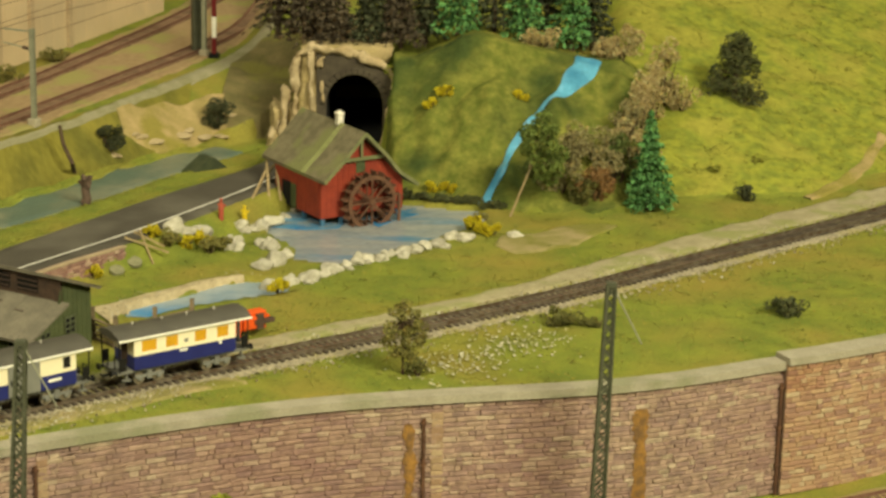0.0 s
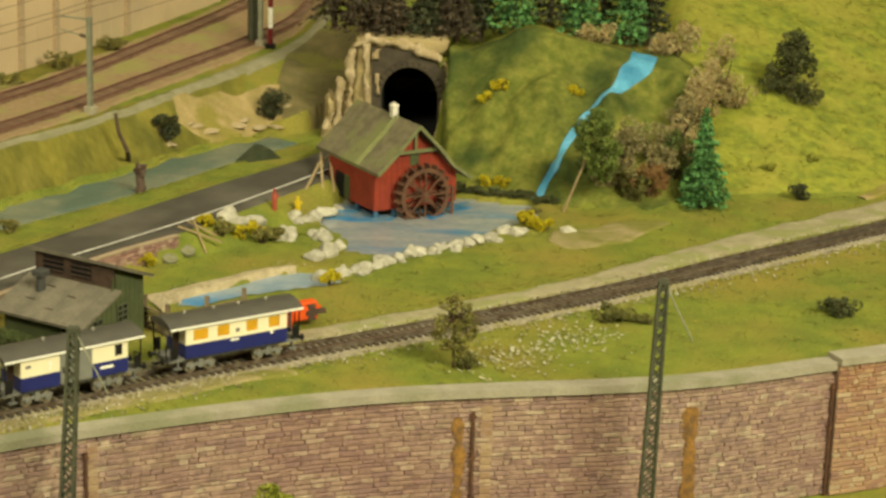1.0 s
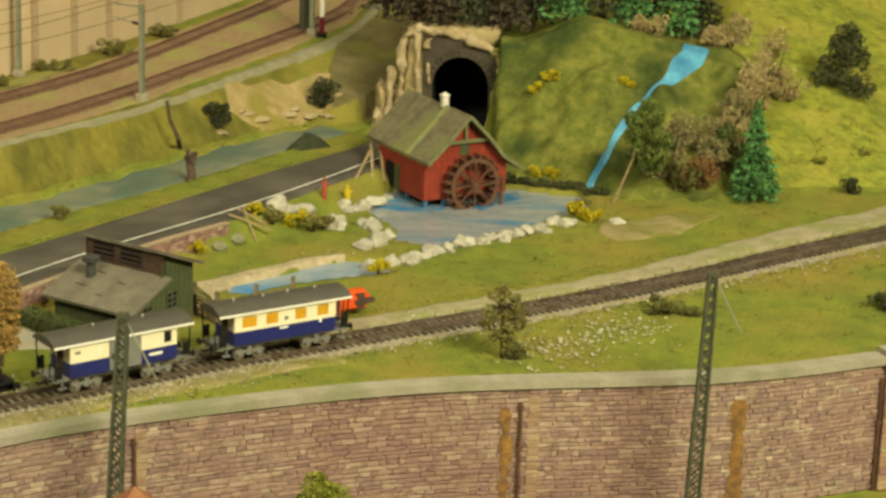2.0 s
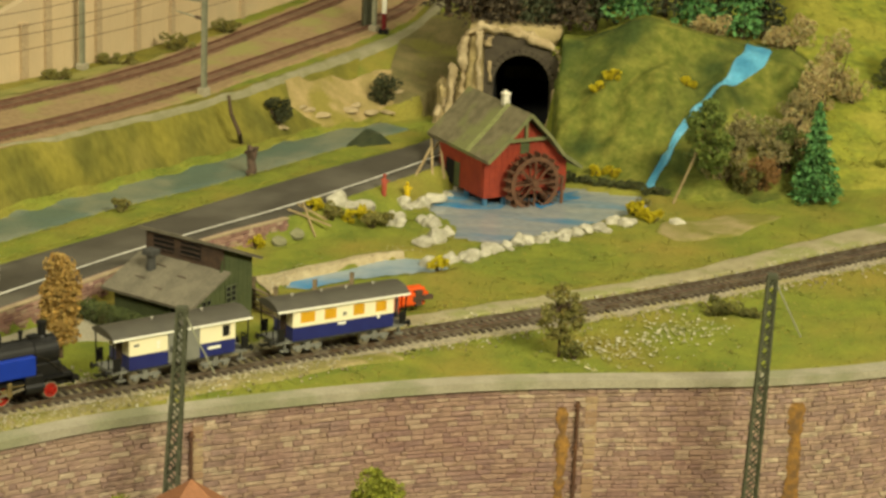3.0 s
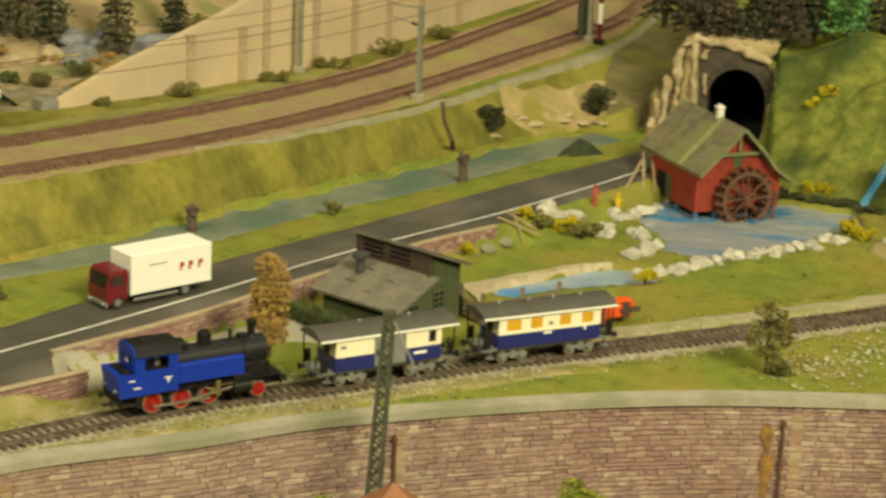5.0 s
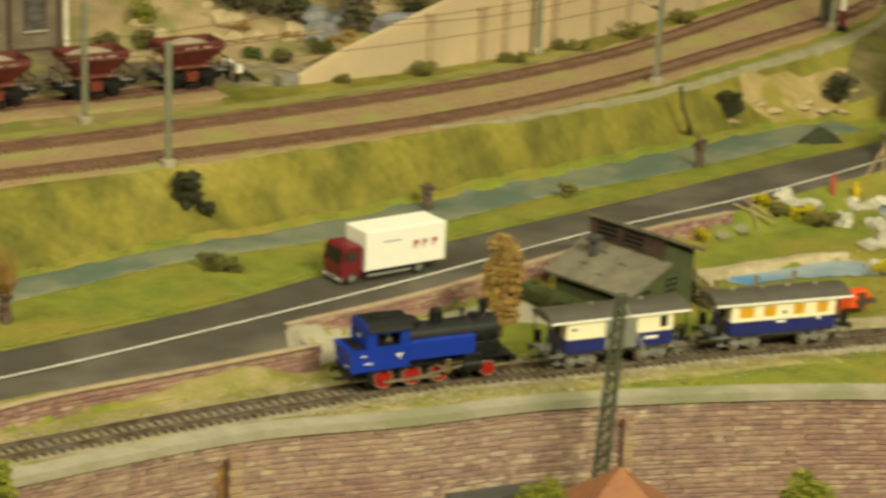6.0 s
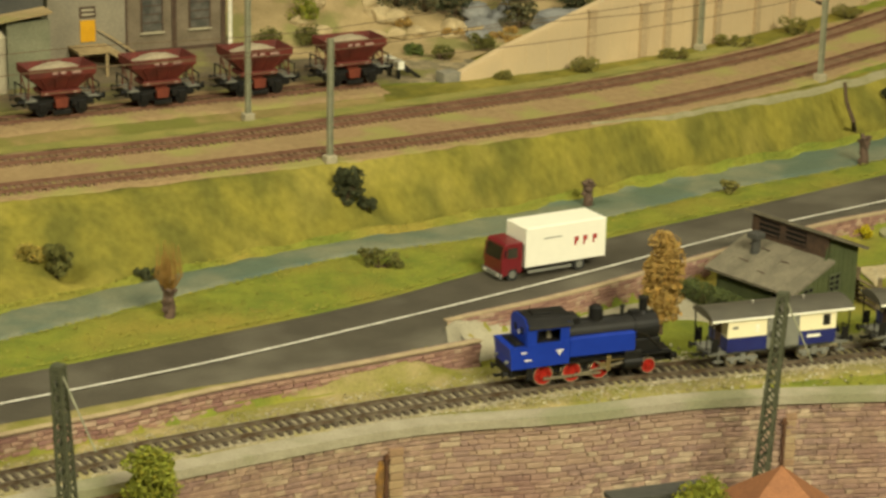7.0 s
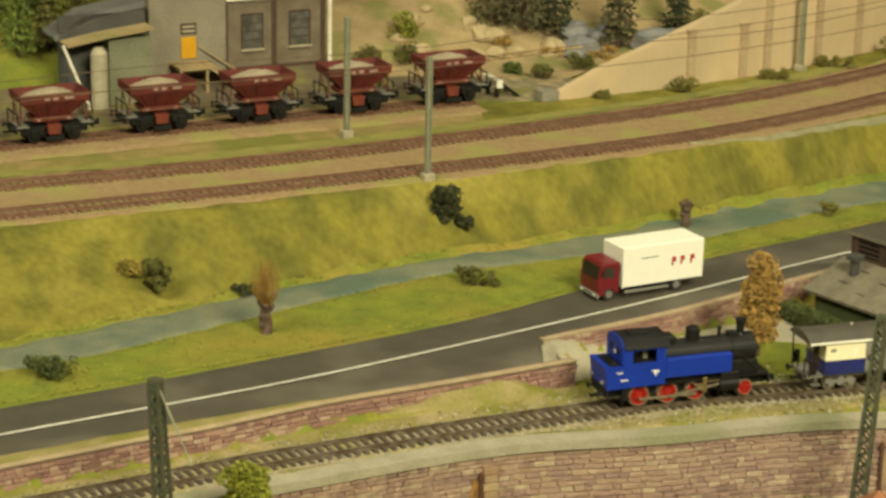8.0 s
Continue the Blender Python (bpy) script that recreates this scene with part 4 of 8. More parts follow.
    for k in (0.2, 2.2, 3.3):
        part("boiler_band", rod(bmesh.new(), (k, 0, 3.2), (k + 0.08, 0, 3.2), 1.06 if k > 3 else 1.0, seg=28), M["black"], t)
    bm = bmesh.new()
    rod(bm, (4.25, 0, 4.1), (4.25, 0, 4.35), 0.42, 0.3, 14)
    rod(bm, (4.25, 0, 4.3), (4.25, 0, 5.2), 0.28, 0.33, 14)
    rod(bm, (4.25, 0, 5.15), (4.25, 0, 5.27), 0.38, seg=14)
    part("chimney", bm, M["black"], t)
    bm = bmesh.new()
    rod(bm, (0.65, 0, 3.95), (0.65, 0, 4.88), 0.52, 0.5, 18)
    rod(bm, (0.65, 0, 4.88), (0.65, 0, 5.04), 0.5, 0.3, 18)
    part("steam_dome", bm, M["black"], t)
    bm = new_box(-1.75, -0.75, -0.6, 0.6, 4.0, 4.6, 0.14)
    part("sand_dome", bm, M["black"], t)
    bm = bmesh.new()
    rod(bm, (2.7, 0.1, 4.1), (2.7, 0.1, 4.7), 0.13, seg=8)
    rod(bm, (2.7, 0.1, 4.65), (2.7, 0.1, 4.8), 0.18, seg=8)
    part("whistle", bm, M["black"], t)
    bm = new_box(3.2, 3.95, -0.28, 0.28, 4.15, 4.42, 0.05)
    part("pump", bm, M["black"], t)
    frame_bm = new_box(-5.9, 6.1, -0.65, 0.65, 0.75, 1.6)
    box(frame_bm, -6.2, 5.9, -1.3, 1.3, 1.5, 1.62)
    box(frame_bm, 5.9, 6.05, -1.4, 1.4, 0.95, 1.6)
    box(frame_bm, -6.2, -6.05, -1.4, 1.4, 0.95, 1.6)
    part("underframe", frame_bm, M["black"], t)
    for ys, s in ((-0.87, 1), (0.87, -1)):
        for k in (-3.6, -1.45, 0.65):
            wheel(t, k, ys, 0.78, 0.74, M["red_wheel"], "driving_wheel", 11)
        wheel(t, 4.4, ys, 0.6, 0.56, M["red_wheel"], "leading_wheel", 9)
        o = -0.2 * s
        bm = bmesh.new()
        bar(bm, (-3.6, ys + o, 0.55), (0.65, ys + o, 0.55), 0.12, 0.16)
        part("coupling_rod", bm, M["steel"], t)
        bm = bmesh.new()
        bar(bm, (-1.45, ys + o * 1.6, 0.6), (2.3, ys + o * 1.6, 1.15), 0.12, 0.14)
        bar(bm, (0.2, ys + o * 1.6, 1.5), (1.2, ys + o * 1.6, 0.7), 0.1, 0.1)
        bar(bm, (1.1, ys + o * 1.4, 1.55), (2.9, ys + o * 1.4, 1.45), 0.12, 0.14)
        part("connecting_rod", bm, M["steel"], t)
        g = box(box(new_box(1.0, 1.35, ys + o * 1.9 - 0.06, ys + o * 1.9 + 0.06, 0.7, 1.75, 0.03), 1.3, 2.3, ys + o * 1.7 - 0.05, ys + o * 1.7 + 0.05, 1.35, 1.6, 0.02), 0.55, 1.0, ys + o * 1.8 - 0.05, ys + o * 1.8 + 0.05, 1.0, 1.3, 0.02)
        part("valve_gear", g, M["brass"], t, "brass-coloured valve gear")
        bm = bmesh.new()
        rod(bm, (2.3, ys + o, 1.1), (3.7, ys + o, 1.1), 0.48, seg=14)
        box(bm, 2.3, 3.7, ys + o - 0.36, ys + o + 0.36, 1.1, 2.0, 0.08)
        part("cylinder", bm, M["black"], t)
        part("step", box(new_box(-5.0, -4.5, ys + o * 2.4 - 0.04, ys + o * 2.4 + 0.04, 0.75, 1.6), -5.05, -4.45, ys + o * 2.2 - 0.15, ys + o * 2.2 + 0.15, 0.7, 0.78), M["black"], t)
    buffers(t, 6.05, 1)
    buffers(t, -6.2, -1)
    for ys in (-0.9, 0.9):
        bm = rod(bmesh.new(), (-6.22, ys, 1.95), (-6.45, ys, 1.95), 0.12, seg=12)
        part("lantern", bm, M["grey"], t, "small grey end lamp")
    for ys in (-1.1, 1.1):
        bm = tube(bmesh.new(), [(3.2, ys, 3.3), (4.1, ys * 0.95, 2.9), (5.4, ys * 0.9, 1.7)], 0.05)
        part("handrail", bm, M["dark_iron"], t)
    m = M["white"]
    bars(t, "lettering", [(-2.95, -2.35, -1.47, 2.62, 2.68), (-2.7, -2.6, -1.47, 2.3, 2.62), (-2.82, -2.48, -1.47, 2.5, 2.56), (-5.5, -5.1, -1.47, 2.66, 2.74), (-5.2, -4.95, -1.47, 2.1, 2.2), (-4.9, -4.7, -1.47, 2.1, 2.2)], m)
    for y0, y1, z0, z1 in ((-0.2, 0.1, 3.15, 3.25), (-0.15, 0.05, 3.3, 3.4)):
        part("lettering", new_box(-5.13, -5.1, y0, y1, z0 + 0.5, z1 + 0.5), m, t)

    t.scale = (0.95, 0.97, 0.97)

locomotive(-39.2, 136.05)


def coach(x, y, guard):
    cx, cy, turn = on_track(TRACK, x, y)
    label = "blue and cream luggage coach with grey sliding door" if guard else "blue and cream passenger coach with amber windows"
    t = thing("railway_coach", cx, cy, RAIL_TOP, turn, label, "coach", "train coaches")
    h = 4.05
    for side_y, s in ((-1.45, -1), (1.45, 1)):
        y0, y1 = sorted((side_y, side_y - s * 0.12))
        holes = [(3.05, 3.62)] if guard else [(-3.45, -2.3), (-1.55, -0.6), (0.75, 1.65), (2.55, 3.45)]
        lower = new_box(-h, h, y0, y1, 1.25, 2.23)
        b = part("lower_side", lower, M["coach_blue"], t, "dark blue lower panel")
        cuts = [-h] + [v for p in holes for v in p] + [h]
        u = None
        for k in range(0, len(cuts), 2):
            u = part("upper_panel", new_box(cuts[k], cuts[k + 1], y0, y1, 2.24, 3.55), M["cream"], t, "cream upper panel")
        for a, c in holes:
            part("window_sill", new_box(a, c, y0, y1, 2.24, 2.5), M["cream"], t)
            part("window_head", new_box(a, c, y0, y1, 3.3, 3.55), M["cream"], t)
        for a, c in holes:
            ym = (y0 + y1) / 2
            part("window", new_box(a, c, ym - 0.03, ym + 0.03, 2.5, 3.3), M["black"] if guard else M["orange_pane"], u, "dark window" if guard else "amber window pane")
        edge = side_y + s * 0.012
        if guard:
            d = new_box(-1.15, 1.25, min(edge, edge + s * 0.08), max(edge, edge + s * 0.08), 1.3, 3.5, 0.02)
            door = part("sliding_door", d, M["grey"], t, "plain grey sliding door")
            part("handle", new_box(-1.0, -0.9, min(edge, edge + s * 0.14), max(edge, edge + s * 0.14), 2.1, 2.5), M["black"], door)
            bars(t, "lettering", [(1.9, 2.9, edge, 1.75, 1.95), (-2.0, -1.75, edge, 2.75, 3.05), (-2.0, -1.75, edge, 2.5, 2.65)], M["white"])
            bars(t, "vent", [(-3.7, -3.3, edge, 2.85, 3.05)], M["grey"])
        else:
            bars(t, "lettering", [(-0.5, 0.15, edge, 2.0, 2.16), (2.7, 2.9, edge, 2.0, 2.25)], M["white"])
            bars(t, "emblem", [(-0.1, 0.2, edge, 2.62, 2.88)], M["grey"])
    for xs in (-h, h - 0.12):
        lo = new_box(xs, xs + 0.12, -1.33, 1.33, 1.25, 2.23)
        part("end_lower", lo, M["coach_blue"], t)
        e = part("end_upper", new_box(xs, xs + 0.12, -1.33, 1.33, 2.24, 3.55), M["cream"], t)
        xo = xs - 0.02 if xs < 0 else xs + 0.12
        part("end_door", new_box(xo, xo + 0.02, -0.45, 0.45, 1.4, 3.05), M["dark_wood"], e)
    roof = bmesh.new()
    arc = [(1.6 * math.sin(a) / math.sin(1.0), 3.58 + 0.5 * (math.cos(a) - math.cos(1.0)) / (1 - math.cos(1.0))) for a in np.linspace(-1.0, 1.0, 13)]
    extrude_profile(roof, arc + [(1.56, 3.5), (-1.56, 3.5)], -5.3, 5.3)
    bmesh.ops.rotate(roof, verts=roof.verts, cent=(0, 0, 0), matrix=Matrix.Rotation(radians(-90), 3, "Z"))
    r = part("roof", roof, M["grey_roof"], t, "matt grey curved roof")
    for s in (-1, 1):
        y0, y1 = sorted((s * 1.565, s * 1.64))
        part("roof_edge", new_box(-5.3, 5.3, y0, y1, 3.48, 3.62), M["white"], r, "cream roof edge strip")
    for xs in (-3.4, -1.1, 0.9, 3.1) if not guard else (-1.6, 2.2):
        bm = rod(bmesh.new(), (xs, 0.0, 4.0), (xs, 0.0, 4.28), 0.07, seg=8)
        rod(bm, (xs, 0, 4.22), (xs, 0, 4.3), 0.13, 0.07, 8)
        part("roof_vent", bm, M["vent_grey"], r, "small grey roof ventilator")
    fr = new_box(-5.2, 5.2, -1.2, 1.2, 1.02, 1.22)
    box(fr, -3.8, 3.8, -0.5, 0.5, 0.75, 1.02)
    part("underframe", fr, M["grey"], t, "grey underframe")
    for xs in (-1, 1):
        for ys in (-1.25, -0.5, 0.5, 1.25):
            part("railing_post", bar(bmesh.new(), (xs * 5.1, ys, 1.2), (xs * 5.1, ys, 2.25 if abs(ys) > 1 else 2.1), 0.07), M["black"], t)
        for y0, y1 in ((-1.25, -0.5), (0.5, 1.25)):
            part("platform_rail", bar(bmesh.new(), (xs * 5.1, y0, 2.2), (xs * 5.1, y1, 2.2), 0.07), M["black"], t)
        for ys in (-1.3, 1.3):
            part("roof_post", bar(bmesh.new(), (xs * 5.1, ys, 1.2), (xs * 5.15, ys, 3.52), 0.08), M["black"], t)
            part("side_panel", new_box(min(xs * 4.6, xs * 5.1), max(xs * 4.6, xs * 5.1), ys - 0.03, ys + 0.03, 1.3, 2.2), M["black"], t)
        bm = bmesh.new()
        for ys in (-1.25, 1.25):
            box(bm, min(xs * 4.3, xs * 4.9), max(xs * 4.3, xs * 4.9), ys - 0.2, ys + 0.2, 0.55, 0.62)
            bar(bm, (xs * 4.6, ys, 0.6), (xs * 4.6, ys, 1.1), 0.08, 0.3)
        part("step", bm, M["grey"], t)
        bogie = bmesh.new()
        for ys in (-1.08, 1.08):
            box(bogie, xs * 2.7 - 1.15, xs * 2.7 + 1.15, ys - 0.07, ys + 0.07, 0.5, 0.72, 0.02)
            for k in (-0.75, 0.75):
                box(bogie, xs * 2.7 + k - 0.18, xs * 2.7 + k + 0.18, ys - 0.13, ys + 0.13, 0.3, 0.62, 0.03)
            box(bogie, xs * 2.7 - 0.2, xs * 2.7 + 0.2, ys - 0.1, ys + 0.1, 0.35, 0.95, 0.03)
        box(bogie, xs * 2.7 - 0.3, xs * 2.7 + 0.3, -1.0, 1.0, 0.6, 0.8)
        bg = part("bogie", bogie, M["grey"], t, "grey cast bogie frame")
        for k in (-0.75, 0.75):
            for ys in (-0.87, 0.87):
                bm = rod(bmesh.new(), (xs * 2.7 + k, ys - 0.1, 0.45), (xs * 2.7 + k, ys + 0.1, 0.45), 0.44, seg=18)
                part("wheel", bm, M["steel"], bg)
        buffers(t, xs * 5.2, xs)
    return t


coach(-28.65, 144.54, True)
coach(-18.55, 152.24, False)


def hopper_wagon(x, y, k):
    cx, cy, turn = on_track(SIDING, x, y)
    z = gz(cx, cy) + 0.53
    t = thing("hopper_wagon", cx, cy, z, turn, "dark red hopper wagon heaped with pale gravel", "wagon", "hopper wagons on the siding")
    bm = bmesh.new()
    top, mid, low = (3.0, 1.5, 3.35), (2.95, 1.48, 2.8), (1.45, 0.8, 1.75)
    rings = []
    for hx, hy, hz in (low, mid, top):
        rings.append([bm.verts.new(v) for v in ((-hx, -hy, hz), (hx, -hy, hz), (hx, hy, hz), (-hx, hy, hz))])
    inner = [bm.verts.new(v) for v in ((-2.9, -1.4, 3.35), (2.9, -1.4, 3.35), (2.9, 1.4, 3.35), (-2.9, 1.4, 3.35))]
    deep = [bm.verts.new(v) for v in ((-2.5, -1.2, 2.7), (2.5, -1.2, 2.7), (2.5, 1.2, 2.7), (-2.5, 1.2, 2.7))]
    for a, b in zip(rings + [inner], rings[1:] + [inner, deep]):
        for i in range(4):
            bm.faces.new((a[i], a[(i + 1) % 4], b[(i + 1) % 4], b[i]))
    bm.faces.new(rings[0])
    bmesh.ops.recalc_face_normals(bm, faces=bm.faces)
    hop = part("hopper", bm, M["hopper_red"], t, "tapered dark red hopper")
    for xs in (-2.0, -0.7, 0.7, 2.0):
        bm = bmesh.new()
        for s in (-1, 1):
            bar(bm, (xs * 0.62, s * 0.92, 1.85), (xs, s * 1.5, 2.75), 0.08, 0.08)
        part("rib", bm, M["hopper_red"], hop)
    bars(hop, "lettering", [(-0.9, -0.5, -1.53, 2.95, 3.1), (-0.2, 0.25, -1.53, 2.95, 3.12), (0.8, 1.6, -1.53, 2.95, 3.1)], M["dull_white"])
    rng = np.random.RandomState(40 + k)
    bm = bmesh.new()
    rows = []
    for j in np.linspace(-1, 1, 9):
        rows.append([(i * 2.6, j * 1.25, 2.75 + 0.75 * (1 - i * i) * (1 - j * j) ** 0.5 * 1.0 + rng.uniform(-0.05, 0.05)) for i in np.linspace(-1, 1, 15)])
    part("gravel_load", sheet(bm, rows), M["gravel"], t, "heap of pale gravel", True)
    part("hopper_belt", new_box(-1.75, 1.75, -1.0, 1.0, 1.42, 1.74, 0.04), M["hopper_red"], hop, "dark red belt under the hopper")
    bars(hop, "lettering", [(-1.5, -1.2, -1.03, 1.5, 1.64), (1.1, 1.45, -1.03, 1.5, 1.64)], M["dull_white"])
    bm = new_box(-0.55, 0.55, -0.65, 0.65, 0.5, 1.42, 0.05)
    extrude_profile(bm, [(-0.5, 0.55), (0.5, 0.55), (0.6, 1.2), (-0.6, 1.2)], -1.1, -0.65)
    part("chute", bm, M["chute_red"], t, "bright red discharge chute")
    bm = new_box(-3.4, 3.4, -0.95, 0.95, 0.95, 1.15)
    box(bm, -3.4, -3.25, -1.2, 1.2, 0.8, 1.3)
    box(bm, 3.25, 3.4, -1.2, 1.2, 0.8, 1.3)
    box(bm, -0.8, 0.8, -1.25, -1.0, 0.1, 0.42, 0.04)
    box(bm, -2.9, -0.9, -1.05, -0.8, 0.6, 1.0, 0.04)
    box(bm, 0.9, 2.9, -1.05, -0.8, 0.6, 1.0, 0.04)
    box(bm, -2.4, 2.4, -0.5, 0.5, 0.3, 0.95)
    part("underframe", bm, M["black"], t)
    for xs in (-1, 1):
        bm = bmesh.new()
        for ys in (-0.9, 0.9):
            bar(bm, (xs * 2.9, ys, 1.1), (xs * 2.8, ys, 2.9), 0.1)
        bar(bm, (xs * 2.9, -0.9, 1.2), (xs * 2.8, 0.9, 2.6), 0.08)
        part("end_frame", bm, M["hopper_red"], t)
    for xs in (-1, 1):
        st = new_box(min(xs * 2.3, xs * 3.35), max(xs * 2.3, xs * 3.35), -1.35, 1.35, 1.18, 1.26)
        part("end_platform", st, M["grey"], t, "pale grey end platform")
        part("handrail", box(box(new_box(min(xs * 3.2, xs * 3.3), max(xs * 3.2, xs * 3.3), -1.3, -1.2, 1.2, 2.1), min(xs * 3.2, xs * 3.3), max(xs * 3.2, xs * 3.3), 1.2, 1.3, 1.2, 2.1), min(xs * 3.2, xs * 3.3), max(xs * 3.2, xs * 3.3), -1.3, 1.3, 2.05, 2.13), M["black"], t)
    for xs in (-1.75, 1.75):
        for ys in (-0.87, 0.87):
            bm = rod(bmesh.new(), (xs, ys - 0.1, 0.55), (xs, ys + 0.1, 0.55), 0.55, seg=16)
            part("wheel", bm, M["black"], t, "black disc wheel")
            box_bm = new_box(xs - 0.3, xs + 0.3, ys * 1.25 - 0.1, ys * 1.25 + 0.1, 0.35, 0.95, 0.04)
            part("axle_box", box_bm, M["black"], t)
    for xs in (-1, 1):
        buffers(t, xs * 3.4, xs)
    t.scale = (0.97, 1.1, 1.24)


M["dull_white"] = material("dull_lettering", (0.40, 0.28, 0.24), (0.34, 0.22, 0.19), 2, 6, 0.6)
M["hopper_red"] = material("hopper_red", (0.13, 0.024, 0.017), (0.085, 0.02, 0.015), 0.8, 6, 0.7)
M["chute_red"] = material("chute_red", (0.17, 0.038, 0.02), (0.13, 0.03, 0.017), 0.8, 6, 0.6)
M["gravel"] = material("pale_gravel", (0.40, 0.34, 0.24), (0.30, 0.25, 0.17), 4, 9, 0.95, bump=0.9)
for k, (x, y) in enumerate(((-99.3, 154.9), (-93.0, 161.7), (-87.1, 168.4), (-81.3, 175.2), (-75.4, 182.1), (-105.3, 148.1))):
    hopper_wagon(x, y, k)


# ---- lorry on the road ----
def lorry():
    t = thing("lorry", -47.1, 153.75, gz(-47.1, 153.75) + 0.16, 50.3, "white box lorry with dark red cab parked on the road", "lorry")
    b = part("box_body", new_box(-3.45, 3.45, -1.4, 1.4, 0.85, 3.85, 0.06), M["white"], t, "glossy white box body")
    for xs in (-3.48, 3.4):
        part("corner_trim", new_box(xs, xs + 0.08, -1.43, -1.36, 0.85, 3.88), M["white"], b)
    for xs in (0.75, 1.5, 2.35):
        bm = new_box(xs, xs + 0.36, -1.43, -1.4, 2.35, 2.7, 0.01)
        box(bm, xs, xs + 0.14, -1.43, -1.4, 2.05, 2.4)
        part("emblem", bm, M["red_wheel"], b, "small red emblem")
    part("lettering", new_box(-1.9, -0.4, -1.425, -1.4, 2.88, 2.95), M["grey"], b)
    cab = bmesh.new()
    extrude_profile(cab, [(-5.35, 0.35), (-5.4, 1.5), (-5.15, 2.75), (-4.95, 2.85), (-3.65, 2.85), (-3.65, 0.55), (-4.0, 0.5), (-4.15, 0.85), (-4.75, 0.85), (-4.9, 0.45)], -1.3, 1.3)
    bmesh.ops.bevel(cab, geom=list(cab.edges), offset=0.05, segments=1, affect="EDGES")
    c = part("cab", cab, M["cab_red"], t, "dark red cab")
    bm = bmesh.new()
    vs = [bm.verts.new(v) for v in ((-5.41, -1.05, 1.62), (-5.41, 1.05, 1.62), (-5.19, 1.05, 2.6), (-5.19, -1.05, 2.6))]
    bm.faces.new(vs)
    bmesh.ops.solidify(bm, geom=bm.faces[:], thickness=0.03)
    part("windscreen", bm, M["glass"], c, "dark glossy windscreen")
    for ys in (-1.32, 1.3):
        part("side_window", new_box(-4.95, -4.1, ys, ys + 0.02, 1.75, 2.5), M["glass"], c, "dark side window")
    part("bumper", new_box(-5.5, -5.3, -1.3, 1.3, 0.25, 0.6, 0.05), M["grey"], c, "grey bumper")
    for ys in (-1.0, 0.7):
        part("headlight", new_box(-5.52, -5.48, ys, ys + 0.3, 0.4, 0.55), M["white"], c, "pale headlight")
    for ys in (-1.42, 1.34):
        part("mirror", new_box(-5.2, -5.1, ys, ys + 0.1, 1.9, 2.4), M["black"], c)
    bm = new_box(-5.0, 3.4, -0.5, 0.5, 0.5, 0.8)
    part("chassis", bm, M["black"], t)
    for ys in (-1.38, 1.3):
        part("side_guard", new_box(-3.2, 0.6, ys, ys + 0.08, 0.42, 0.62), M["grey"], t, "grey side guard rail")
    for xs in (-4.45, 1.35):
        for ys in (-1.05, 1.05):
            bm = rod(bmesh.new(), (xs, ys - 0.17, 0.48), (xs, ys + 0.17, 0.48), 0.5, seg=20)
            w = part("wheel", bm, M["tyre"], t, "black rubber wheel")
            yo = ys - 0.19 if ys < 0 else ys + 0.19
            part("rim", rod(bmesh.new(), (xs, yo - 0.03, 0.48), (xs, yo + 0.03, 0.48), 0.28, seg=14), M["grey"], w, "grey rim")


M["glass"] = material("cab_glass", (0.03, 0.03, 0.025), (0.04, 0.035, 0.03), 1, 5, 0.08, bump=0.0, spec=0.6)
M["tyre"] = material("rubber", (0.02, 0.02, 0.02), (0.03, 0.03, 0.028), 1, 6, 0.8)
lorry()


